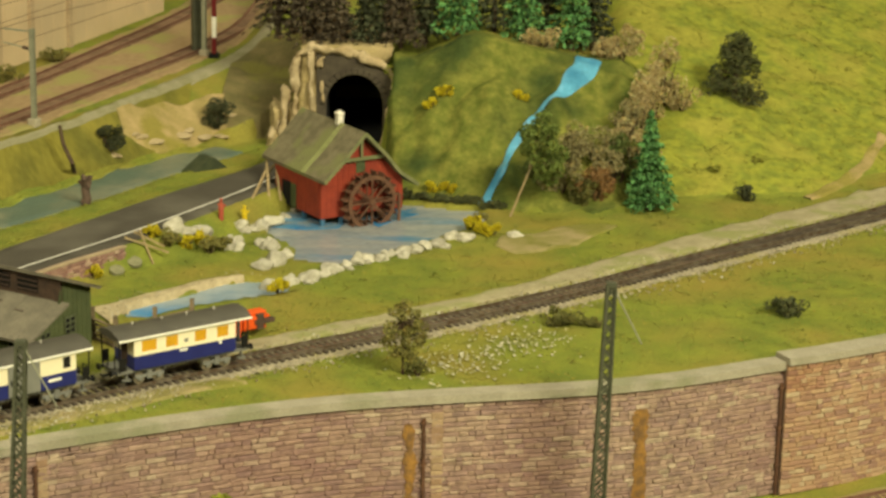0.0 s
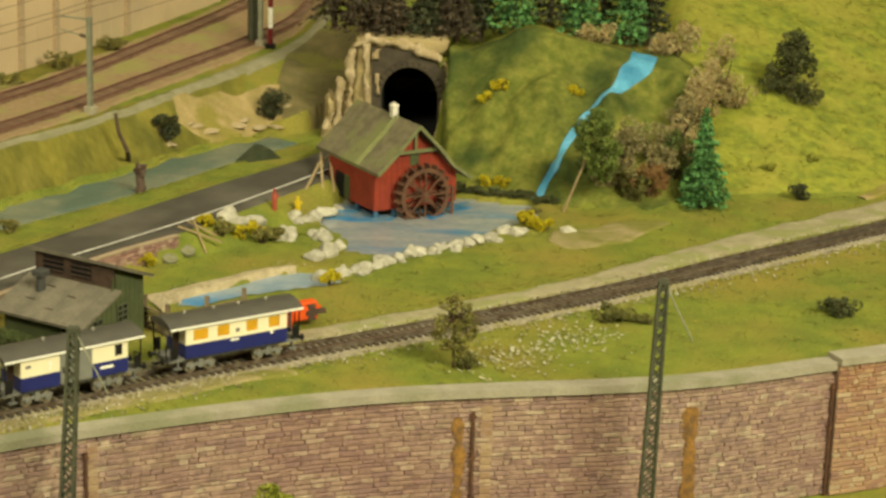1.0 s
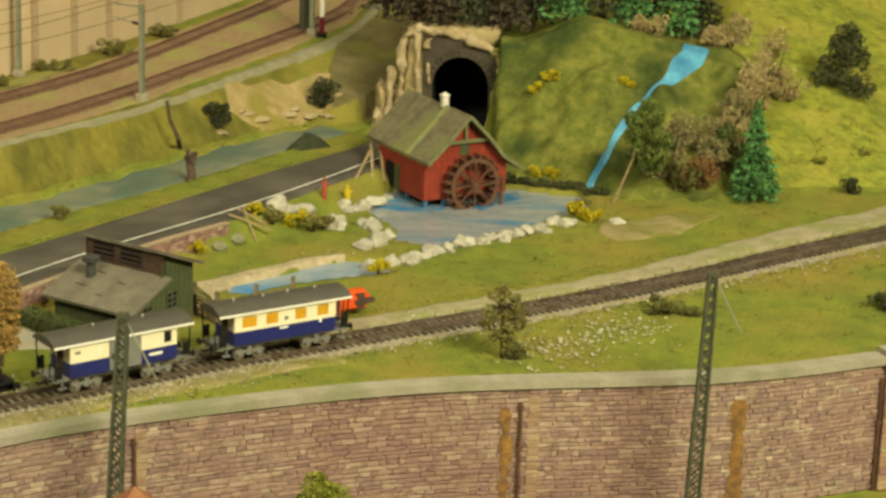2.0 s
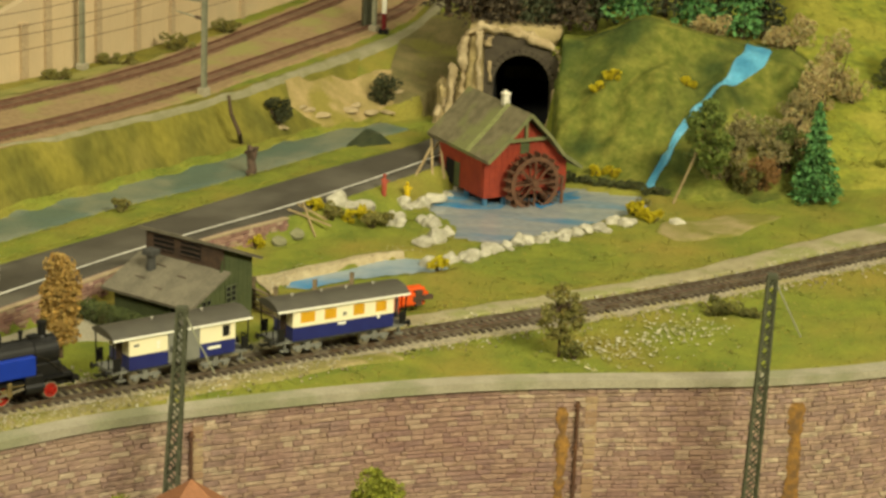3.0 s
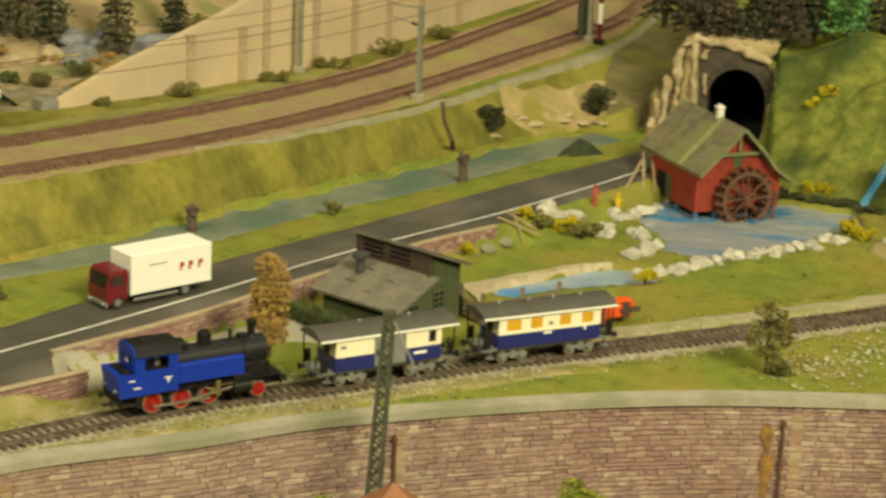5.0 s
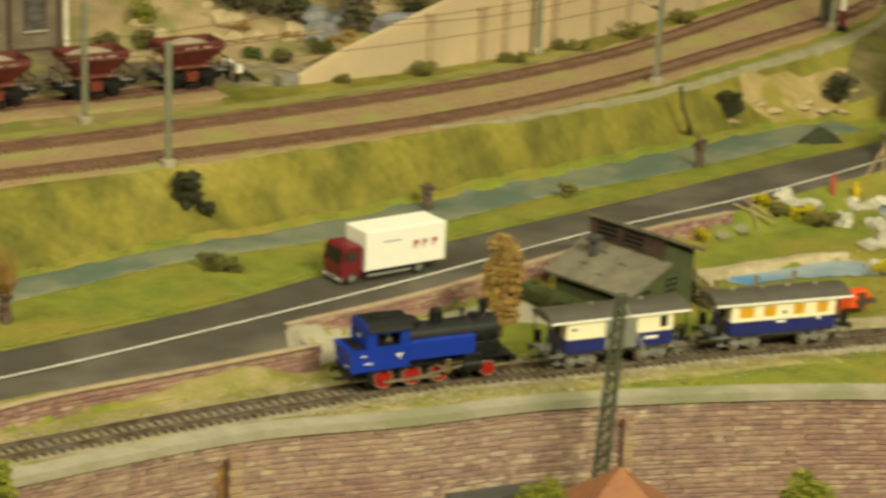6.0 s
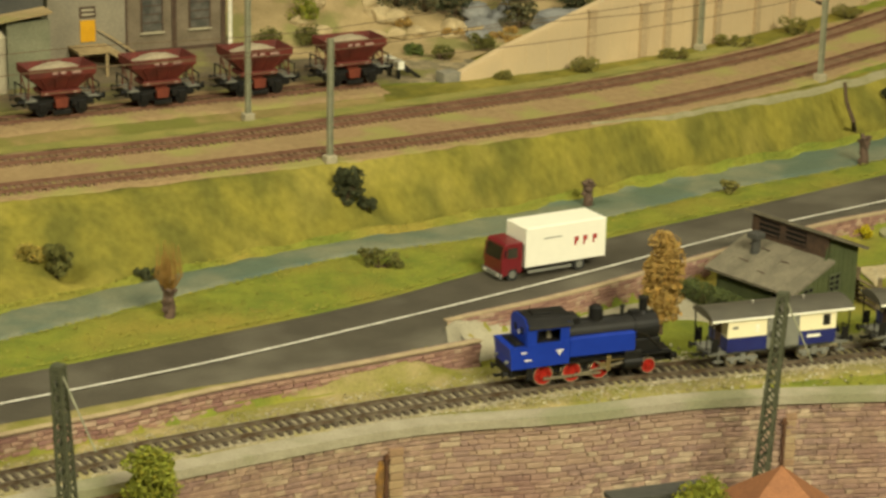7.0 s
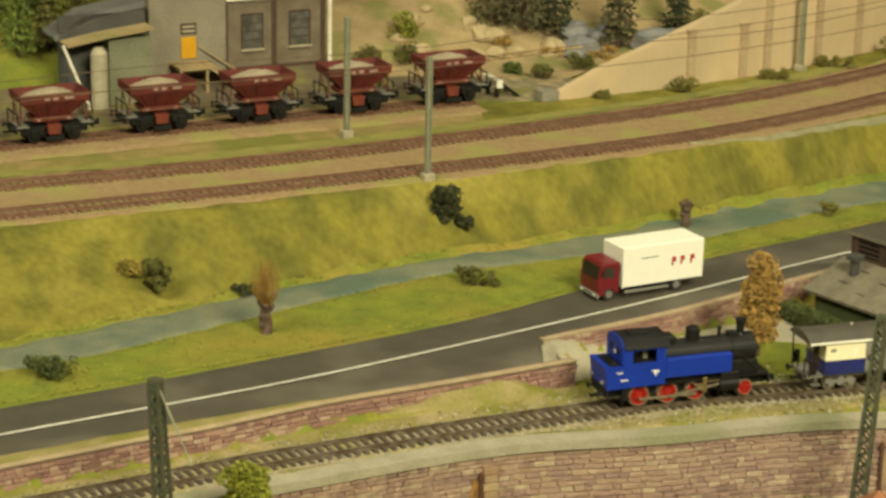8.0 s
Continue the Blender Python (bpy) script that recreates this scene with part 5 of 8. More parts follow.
# ---- water mill ----
def mill():
    t = thing("water_mill", -11.2, 193.6, 0, 33, "red boarded water mill with mossy roof beside the pond", "mill")
    n = 15
    for i in range(n):
        a, b = 0.45 + 8.45 * i / n, 0.45 + 8.45 * (i + 1) / n - 0.02
        hs = [np.interp(v, [0.45, 2.45, 4.45, 6.5, 8.9], [2.2, 3.95, 5.9, 3.85, 1.5]) for v in (a, b)]
        part("board", extrude_profile(bmesh.new(), [(a, -1.2), (b, -1.2), (b, hs[1]), (a, hs[0])], 0.0, 0.25), M["mill_red"], t)
    walls = bmesh.new()
    box(walls, 0.51, 8.84, 0.2, 8.2, -1.2, 1.7)
    extrude_profile(walls, [(0.51, 1.6), (0.51, 2.2), (2.45, 3.85), (4.45, 5.8), (6.5, 3.8), (8.84, 1.5)], 0.22, 8.2)
    for i in range(10):
        part("board", new_box(0.39, 0.51, 0.3 + i * 0.8, 1.05 + i * 0.8, -1.2, 2.2), M["mill_red"], t)
    part("wall", walls, M["mill_red"], t)
    part("door", new_box(0.35, 0.45, 5.2, 6.9, -1.2, 1.0), M["unlit"], t, "dark open doorway")
    part("door_leaf", new_box(0.29, 0.35, 4.3, 5.2, -1.2, 1.0), M["shed_green"], t, "green plank door leaf")
    part("gable_window", new_box(4.0, 4.9, -0.06, 0.0, 2.6, 3.7), M["shed_green"], t, "small green shutter")
    part("gable_beam", box(new_box(2.2, 6.7, -0.35, -0.15, 3.75, 4.05), 4.3, 4.55, -0.32, -0.15, 4.0, 5.8), M["mossy"], t, "mossy crossbeam under the gable")
    roof = bmesh.new()
    up = [(0.3, 2.4), (2.35, 4.25), (4.45, 6.4), (6.6, 4.25), (8.0, 2.55), (10.0, 1.15)]
    dn = [(x, z - 0.28) for x, z in up]
    extrude_profile(roof, up + dn[::-1], -0.9, 10.6)
    r = part("roof", roof, M["mill_roof"], t, "mossy brown felted roof")
    for y in (2.9, 3.3):
        bm = bmesh.new()
        for (x0, z0), (x1, z1) in zip(up[:2], up[1:3]):
            bar(bm, (x0, y, z0 + 0.04), (x1, y, z1 + 0.04), 0.13, 0.06)
        part("gutter_strip", bm, M["mossy_bright"], r, "bright green mossy strip on the roof")
    bm = bmesh.new()
    for (x0, z0), (x1, z1) in zip(up[:-1], up[1:]):
        bar(bm, (x0, -0.93, z0 - 0.12), (x1, -0.93, z1 - 0.12), 0.12, 0.3)
    part("bargeboard", bm, M["mossy"], r, "green-grey bargeboard")
    for i in range(9):
        for (x0, z0), (x1, z1) in zip(up[:2], up[1:3]):
            y0 = -0.88 + i * 1.27
            part("felt_sheet", bar(bmesh.new(), (x0, y0 + 0.63, z0 + 0.0), (x1, y0 + 0.63, z1 + 0.0), 1.23, 0.05), M["mill_roof"], r)
    c = part("chimney", box(new_box(4.2, 4.74, 3.52, 4.08, 5.6, 7.2), 4.12, 4.82, 3.44, 4.16, 7.1, 7.32, 0.04), M["white_wash"], t, "whitewashed chimney")
    part("chimney_pot", rod(bmesh.new(), (4.47, 3.8, 7.32), (4.47, 3.8, 7.48), 0.2, 0.17, 10), M["white_wash"], c)
    for x, y in ((0.75, 0.3), (2.6, 0.25), (7.2, 0.3), (8.5, 0.3), (0.75, 3.5), (8.5, 4)):
        part("stilt", new_box(x - 0.17, x + 0.17, y - 0.17, y + 0.17, -2.5, -1.2), M["pile_blue"], t, "blue-stained timber stilt")
    top = (0.55, 10.2, 1.95)
    for foot, head in (((-1.89, 5.16, -0.8500000000000001), top), ((-0.22, 6.11, -0.8700000000000001), (0.6, 8.6, 1.9)), ((-3.94, 4.95, -0.33), (0.55, 9.9, 1.4))):
        part("porch_post", bar(bmesh.new(), foot, head, 0.2), M["pale_wood"], t, "pale timber porch pole")
    part("porch_brace", bar(bmesh.new(), (0.45, 10.1, 0.4), (0.55, 8.7, 1.9), 0.15), M["pale_wood"], t)
    # wheel
    w = bmesh.new()
    n, cz, cx = 28, 0.1, 4.9
    for yy in (-1.35, -0.45):
        rows = [[(cx + r_ * math.cos(6.2832 * i / n), yy + d, cz + r_ * math.sin(6.2832 * i / n)) for i in range(n + 1)] for r_, d in ((2.1, -0.06), (2.45, -0.06), (2.45, 0.06), (2.1, 0.06), (2.1, -0.06))]
        sheet(w, rows)
    wl = part("water_wheel", w, M["wheel_wood"], t, "brown wooden water wheel")
    for i in range(20):
        a = 6.2832 * i / 20
        bm = bmesh.new()
        bar(bm, (cx + 1.8 * math.cos(a), -0.9, cz + 1.8 * math.sin(a)), (cx + 2.8 * math.cos(a + 0.18), -0.9, cz + 2.8 * math.sin(a + 0.18)), 1.0, 0.09)
        part("paddle", bm, M["wheel_wood"], wl)
    for i in range(8):
        a = 6.2832 * i / 8
        bm = bmesh.new()
        for yy in (-1.35, -0.45):
            bar(bm, (cx, yy, cz), (cx + 2.15 * math.cos(a), yy, cz + 2.15 * math.sin(a)), 0.13)
        part("spoke", bm, M["wheel_wood"], wl)
    part("axle", rod(bmesh.new(), (cx, -1.6, cz), (cx, 0.1, cz), 0.3, seg=10), M["wheel_wood"], wl)
    part("wheel_bearer", box(new_box(cx - 0.4, cx + 0.4, -1.75, -1.55, -0.45, -0.2), cx + 2.7, cx + 2.95, -1.4, -1.2, -2.2, 0.6), M["wheel_wood"], t)


M["mossy"] = material("mossy_timber", (0.20, 0.20, 0.09), (0.15, 0.16, 0.07), 1, 7, 0.9)
M["mossy_bright"] = material("mossy_strip", (0.38, 0.42, 0.15), (0.28, 0.31, 0.11), 2, 7, 0.9)
M["white_wash"] = material("whitewash", (0.78, 0.74, 0.62), (0.66, 0.62, 0.50), 1, 6, 0.8)
M["pile_blue"] = material("blue_timber", (0.04, 0.17, 0.32), (0.06, 0.13, 0.20), 1.5, 6, 0.7)
M["pale_wood"] = material("pale_wood", (0.38, 0.29, 0.15), (0.30, 0.22, 0.11), 1.5, 7, 0.85)
M["wheel_wood"] = material("wheel_wood", (0.15, 0.075, 0.04), (0.10, 0.05, 0.03), 1.5, 7, 0.8)
mill()


# ---- engine shed ----
def shed():
    t = thing("engine_shed", -29.5, 152.9, PLATEAU - 0.1, 60.5, "green boarded engine shed with weathered felt roof", "shed")
    depth = 7.4
    body = bmesh.new()
    extrude_profile(body, [(0.7, -0.3), (0.7, 2.5), (4.35, 4.0), (4.35, 5.95), (7.6, 4.6), (7.6, -0.3)], 0.12, depth)
    part("wall", body, M["shed_green"], t)
    n = 13
    for i in range(n):
        a, b = 0.7 + 6.9 * i / n, 0.7 + 6.9 * (i + 1) / n - 0.03
        top = [np.interp(v, [0.7, 4.34, 4.36, 7.6], [2.5, 4.0, 5.95, 4.6]) for v in (a, b)]
        part("board", extrude_profile(bmesh.new(), [(a, -0.3), (b, -0.3), (b, top[1]), (a, top[0])], 0.0, 0.12), M["shed_green"], t)

    def louvre_window(x0, x1, z0, z1, on_side=False):
        def bx(bm, u0, u1, v0, v1, w0, w1):
            return box(bm, v0 + 0.7, v1 + 0.7, u0, u1, w0, w1) if on_side else box(bm, u0, u1, v0, v1, w0, w1)
        f = part("window", bx(bmesh.new(), x0, x1, -0.03, -0.005, z0, z1), M["unlit"], t, "dark louvred window")
        k = 6
        for i in range(k):
            z = z0 + (z1 - z0) * i / (k - 1)
            part("slat", bx(bmesh.new(), x0, x1, -0.09, -0.03, z - 0.05, z + 0.05), M["slat"], f)
        fr = bmesh.new()
        for a in (x0, x1, (x0 + x1) / 2):
            bx(fr, a - 0.05, a + 0.05, -0.1, -0.03, z0 - 0.05, z1 + 0.05)
        part("window_frame", fr, M["slat"], f)
    louvre_window(1.75, 2.8, 0.35, 2.5)
    louvre_window(4.5, 5.65, 0.85, 3.0)
    louvre_window(0.85, 2.0, 0.6, 2.3, True)
    roof = bmesh.new()
    extrude_profile(roof, [(-0.15, 2.35), (4.33, 4.15), (4.33, 4.3), (-0.15, 2.52)], -0.65, depth + 0.5)
    r = part("lower_roof", roof, M["shed_roof"], t, "patched grey-brown felt roof")
    rng = np.random.RandomState(5)
    for i in range(7):
        y0 = -0.6 + i * 1.22
        bm = bmesh.new()
        bar(bm, (-0.2, y0 + 0.58, 2.53), (4.3, y0 + 0.58, 4.31 + rng.uniform(0, 0.03)), 1.19, 0.05)
        part("felt_strip", bm, M["shed_roof"], r)
    for x, y, l in ((1.6, 5.2, 1.0), (2.6, 2.2, 0.8), (1.0, 3.1, 0.7), (3.2, 4.6, 0.9)):
        z = 2.58 + (x + 0.15) * 0.4
        part("roof_batten", bar(bmesh.new(), (x, y, z), (x + 0.05, y + l, z), 0.14, 0.06), M["dark_wood"], r)
    upper = bmesh.new()
    extrude_profile(upper, [(3.85, 6.1), (7.95, 4.45), (7.95, 4.65), (3.85, 6.32)], -0.65, depth + 0.5)
    u = part("upper_roof", upper, M["shed_roof"], t)
    for i in range(6):
        part("felt_strip", bar(bmesh.new(), (3.85, -0.05 + i * 1.4, 6.34), (8.0, -0.05 + i * 1.4, 4.66), 1.37, 0.04), M["shed_roof"], u)
    c = part("clerestory", new_box(4.2, 4.36, 0.0, depth, 4.1, 6.1), M["dark_wood"], t, "dark brown clerestory boards")
    for i in range(2):
        y0 = 2.1 + i * 2.6
        w = part("window", new_box(4.14, 4.2, y0, y0 + 1.9, 4.65, 5.75), M["unlit"], c, "dark clerestory opening")
        for k in range(3):
            part("slat", new_box(4.08, 4.14, y0, y0 + 1.9, 4.75 + k * 0.38, 4.85 + k * 0.38), M["dark_wood"], w)
    bm = rod(bmesh.new(), (2.7, 5.6, 3.2), (2.7, 5.6, 3.9), 0.42, 0.36, 10)
    rod(bm, (2.7, 5.6, 3.8), (2.7, 5.6, 5.0), 0.34, seg=10)
    box(bm, 2.2, 3.2, 5.1, 6.1, 4.75, 5.2, 0.06)
    part("smoke_vent", bm, M["dark_grey"], t, "dark square-capped smoke vent")
    part("sill", box(new_box(2.9, 5.6, -0.12, 0.0, -0.05, 0.2), 0.6, 0.75, -0.12, 0.1, -0.3, 2.5), M["slat"], t)


M["slat"] = material("slat_green", (0.11, 0.125, 0.065), (0.08, 0.09, 0.045), 1.5, 7, 0.85)
M["dark_grey"] = material("dark_grey_paint", (0.05, 0.05, 0.045), (0.07, 0.068, 0.06), 1.0, 7, 0.8)
shed()


# ---- sandy ground patches ----
def line_part(line, lo, hi):
    return line[(line[:, 1] >= lo) & (line[:, 1] <= hi)]


def even(pts):
    return smooth_line(pts, 0.8)


M["rubble"] = material("rubble", (0.34, 0.27, 0.16), (0.16, 0.14, 0.085), 0.9, 4, 0.95, bump=1.0, third=(0.20, 0.185, 0.06), third_scale=0.25)
M["works_dirt"] = material("works_dirt", (0.15, 0.115, 0.07), (0.10, 0.08, 0.05), 0.6, 6, 0.95, bump=0.6, third=(0.17, 0.155, 0.055), third_scale=0.2)
M["brown_slope"] = material("brown_slope", (0.18, 0.145, 0.058), (0.125, 0.11, 0.04), 0.5, 4, 0.95, bump=0.9, bump_scale=2.0, third=(0.19, 0.175, 0.042), third_scale=0.2)
M["rust_dirt"] = material("rust_dirt", (0.15, 0.085, 0.05), (0.10, 0.06, 0.04), 1.0, 8, 0.95, third=(0.19, 0.14, 0.08), third_scale=0.2)
near_path = line_part(offset(TRACK, 2.2), 146, 224)
setting("path_1", ribbon(bmesh.new(), near_path, near_path + normals(near_path) * np.interp(near_path[:, 1], [146, 156, 175, 190, 224], [1.6, 2.4, 2.6, 4.4, 4.0])[:, None], 9, lambda s: 0.14 + 0.05 * math.sin(3.1 * s), None, 0.35), M["path"], "pale sandy path beside the branch track", "path", True)
setting("yard", ribbon(bmesh.new(), even([(-46.4, 138.4), (-44.4, 140.4), (-41.8, 143.2), (-37.8, 150), (-34.8, 151.2), (-30.5, 150)]), even([(-48.0, 141.4), (-47.6, 142.4), (-46.5, 144.2), (-43.6, 149), (-39.9, 154.8), (-36.5, 158.6)]), 16, 0.12, 60, 0.3), M["yard"], "grey-beige bare yard in front of the shed", "yard", True)
setting("ramp", ribbon(bmesh.new(), even([(-49.6, 133.6), (-48.0, 135.9), (-46.3, 138.5)]), even([(-50.4, 136.0), (-49.6, 139.2), (-47.9, 141.6)]), 12, 0.13, None, 0.0), M["road"], "short asphalt ramp from the road to the yard", "ramp", True)
setting("ramp_foot", ribbon(bmesh.new(), even([(-48.7, 135.4), (-47.0, 137.2), (-45.4, 139.4)]), even([(-50.1, 138.6), (-49.7, 141.0), (-46.7, 145.2)]), 14, 0.18, None, 0.0), M["yard"], "grey-beige foot of the ramp into the yard", "ramp", True)
setting("beach", ribbon(bmesh.new(), even([(-25.1, 164.4), (-24.3, 167.9), (-21.4, 171.0), (-19.5, 173.5), (-15.7, 176.6)]), even([(-27.3, 168.4), (-25.1, 170.0), (-21.8, 173.7), (-18.9, 176.3), (-16.5, 177.8)]), 14, 0.16, None, 0.4), M["sand_pale"], "strip of pale sand along the brook", "beach", True)
path_line = smooth_line([(-52.1, 178.9), (-47.5, 183.4), (-45.0, 187.1), (-41.3, 193.1), (-37.5, 199.7), (-35.6, 203.6), (-33.6, 207.4)] + [(-27.0, 223.0), (-22.5, 235.0), (-18.0, 248.0)], 0.8)
path_wide = np.interp(path_line[:, 1], [180, 206, 222, 248], [0.16, 0.3, 1.0, 1.2])[:, None]
setting("footpath", ribbon(bmesh.new(), path_line - normals(path_line) * path_wide, path_line + normals(path_line) * path_wide, 5, 0.3, 150, 0.05), M["grey_path"], "light grey gravel footpath along the embankment edge", "path", True)
setting("sand_bank", ribbon(bmesh.new(), even([(-92, 184.5), (-84, 188.5), (-76, 192), (-70, 193)]), even([(-108, 222), (-95, 230), (-80, 240), (-62, 245)]), 24, 0.2, None, 1.0), M["sand"], "sandy bank with scattered boulders behind the siding", "bank", True)
setting("wall_verge", ribbon(bmesh.new(), line_part(offset(BACK_TRACK_B, 2.5), 176, 232), even([(-73.5, 184.6), (-67.6, 188.6), (-59, 199.4), (-53.4, 208.4), (-48.7, 217.8), (-44.6, 228.4), (-42, 235)]), 14, 0.13, 120, 0.2), M["bank_grass"], "olive grass strip between main line and sand wall", "grass", True)
setting("embankment_scrub", ribbon(bmesh.new(), line_part(offset(BACK_TRACK_B, 2.6), 140, 216), line_part(offset(BACK_TRACK_B, 4.6), 140, 216), 4, 0.17), M["grass_dry"], "dry grass verge along the main line", "grass", True)


setting("works_yard", ribbon(bmesh.new(), line_part(offset(SIDING, 3.6), 130, 186), even([(-124, 148), (-112, 164), (-101, 176.5), (-90, 189.5), (-84, 193), (-78, 195)]), 16, 0.17, 120, 0.3), M["works_dirt"], "trodden grey-brown dirt yard behind the siding", "yard", True)
setting("rubble_ground", ribbon(bmesh.new(), even([(-77, 180.2), (-73.2, 184.6), (-70, 187.5), (-67.4, 189.6)]), even([(-80.5, 191), (-76, 194.5), (-71, 197), (-67, 198)]), 14, 0.19, 40, 0.4), M["rubble"], "pale rubble at the end of the siding", "rubble", True)
setting("tunnel_slope", ribbon(bmesh.new(), even([(-22.5, 218.6), (-19.6, 219.2), (-16.8, 219.6), (-14.8, 219.8)]), even([(-22.4, 239), (-20.2, 241), (-17.5, 241), (-14.5, 240)]), 26, 0.16, 40, 1.3), M["brown_slope"], "shaggy brown-olive slope beside the tunnel mouth", "grass", True)
setting("worn_path", ribbon(bmesh.new(), even([(34.4, 205.3), (37.7, 209.7), (41.4, 215.8), (44.7, 223.6)]), even([(33.4, 206.2), (36.7, 210.6), (40.4, 216.7), (43.7, 224.5)]), 7, 0.2, None, 0.3), M["sandy_turf"], "worn sandy track across the meadow", "path", True)


between = smooth_line(line_part(TRACK, 153, 187), 0.8)
setting("track_dirt", ribbon(bmesh.new(), offset(between, -0.76), offset(between, 0.76), 6, 0.27, None, 0.1), M["rust_dirt"], "brown rusty dirt packed between the rails", "dirt", True)
setting("bare_patch", ribbon(bmesh.new(), even([(4.4, 188.0), (6.4, 186.0), (9.4, 187.2), (12.0, 189.6), (15.4, 195.0)]), even([(4.3, 188.6), (5.2, 191.0), (8.0, 193.0), (11.4, 194.6), (15.5, 195.2)]), 14, 0.12, None, 0.6), M["dry_slope"], "bare sandy patch between the pond and track", "sand", True)
setting("verge", ribbon(bmesh.new(), line_part(offset(TRACK, 1.6), 92, 139), line_part(offset(TRACK, 5.0), 92, 136), 13, 0.18, None, 0.25), M["dry_slope"], "gritty verge between the track and low wall", "verge", True)
setting("front_verge", ribbon(bmesh.new(), line_part(offset(TRACK, -3.6), 96, 152), line_part(offset(TRACK, -1.6), 96, 153), 9, 0.17, None, 0.7), M["dry_slope"], "gritty dry verge in front of the track", "verge", True)


# ---- tunnel portal and its rocks ----
def rock_sweep(path, radius, seed):
    """A broken ridge of rock swept along a few points."""
    pts = [Vector(path[0])]
    for a, b in zip(path[:-1], path[1:]):
        a, b = Vector(a), Vector(b)
        k = max(2, int((b - a).length / 0.22))
        pts += [a.lerp(b, (i + 1) / k) for i in range(k)]
    bm = tube(bmesh.new(), pts, radius, 10)
    for v in bm.verts:
        q = v.co * 0.9 + Vector((seed * 7.3, 0, seed * 3.1))
        d = Vector((noise.noise(q), noise.noise(q + Vector((31, 0, 0))), noise.noise(q + Vector((0, 57, 0)))))
        e = Vector((noise.noise(q * 3.1), noise.noise(q * 3.1 + Vector((11, 0, 0))), noise.noise(q * 3.1 + Vector((0, 17, 0)))))
        v.co += d * radius * 1.1 + e * radius * 0.6
    return bm


def tunnel():
    t = thing("tunnel_portal", -8.9, 216.5, 0, 0, "dark stone tunnel mouth framed by pale cast rock", "tunnel")
    face = bmesh.new()
    n = 18
    arch = [(-2.75, -1.5), (-2.75, 4.1)] + [(-2.75 * math.cos(a), 4.1 + 3.0 * math.sin(a)) for a in np.linspace(0.12, 3.02, n)] + [(2.75, 4.1), (2.75, -1.5)]
    outer = [(-3.7, -1.5), (-3.7, 4.6)] + [(-3.7 + 7.5 * i / (n - 1), float(np.interp(i / (n - 1), [0, 0.6, 0.86, 1], [9.0, 8.7, 8.0, 6.2]))) for i in range(n)] + [(3.6, 4.6), (3.3, -1.5)]
    for y0, y1 in ((0.0, 1.2),):
        rows = [[(x, y0, z) for x, z in outer], [(x, y0, z) for x, z in arch], [(x, y1, z) for x, z in arch]]
        sheet(face, rows)
        sheet(face, [[(x, y1, z) for x, z in outer], [(x, y0, z) for x, z in outer]])
    part("face", face, M["dark_stone"], t, "sooty dark stone face")
    for k in range(17):
        a = math.pi * (k + 0.5) / 17
        c = Vector((-3.05 * math.cos(a), -0.08, 4.1 + 3.3 * math.sin(a)))
        stone = new_box(-0.25, 0.25, -0.12, 0.12, -0.3, 0.3, 0.03)
        bmesh.ops.transform(stone, matrix=Matrix.Translation(c) @ Matrix.Rotation(a - math.pi / 2, 4, "Y"), verts=stone.verts)
        part("arch_stone", stone, M["dark_stone"], t)
    # the bore's darkness is put into its near-black colour
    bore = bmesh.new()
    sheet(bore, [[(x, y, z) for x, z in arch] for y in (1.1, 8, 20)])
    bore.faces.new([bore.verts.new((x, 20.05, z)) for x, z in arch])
    part("bore", bore, M["unlit"], t, "tunnel bore coloured black for its unlit depth")
    # added slab hides the lit ground inside; its black stands for shade
    part("bore_floor", new_box(-2.7, 2.7, 1.3, 20, -0.5, 0.35), M["unlit"], t, "added tunnel floor coloured black for lack of light")
    part("cap", rough_block(-5.6, 3.6, 1.2, 20, 7.7, 9.4, 1.2, 0.5, (0.5, 0.5, 0.5), 1), M["mossy_rock"], t, "earthy mossy cap over the bore", True)
    part("rock_pillar", rough_block(-5.7, -3.3, 0.1, 3.0, -1.5, 9.2, 0.42, 0.55, (0.9, 0.9, 0.18), 2), M["mossy_rock"], t, "mossy fluted cast rock", True)
    part("rock_foot", rough_block(-8.4, -5.6, 0.6, 3.5, -1.5, 3.6, 0.42, 0.7, (0.9, 0.9, 0.3), 3), M["mossy_rock"], t, "mossy fluted cast rock", True)
    rims = (([(-5.9, 0.2, 0.4), (-5.75, 0.0, 4.0), (-5.8, 0.0, 7.6), (-5.3, 0.0, 9.0), (-4.2, 0.0, 9.6)], 0.42, "rock_rim"),
            ([(-4.4, 0.0, 9.6), (-2.2, 0.0, 9.5), (0.6, 0.0, 8.95), (2.4, 0.0, 8.3), (3.3, 0.0, 7.6), (3.9, 0.1, 6.7)], 0.46, "rock_ledge"),
            ([(4.0, 0.0, 6.3), (3.8, -0.1, 4.6), (3.2, -0.1, 2.4), (2.75, -0.1, 0.2), (2.6, -0.1, -1.2)], 0.36, "rock_rim"),
            ([(-4.25, -0.1, 9.2), (-4.2, -0.1, 6.5), (-4.1, 0.0, 3.6)], 0.3, "rock_rim"),
            ([(-3.2, -0.1, 8.9), (-3.3, -0.1, 7.8)], 0.34, "rock_rim"),
            ([(-3.1, -0.1, 6.4), (-3.15, -0.1, 4.4)], 0.22, "rock_rim"),
            ([(-6.9, 0.5, 5.8), (-6.7, 0.5, 3.4), (-6.9, 0.4, 0.8)], 0.42, "rock_rim"),
            ([(-7.6, 0.6, 2.4), (-8.3, 0.5, 0.4), (-8.4, 0.5, -1.0)], 0.45, "rock_rim"))
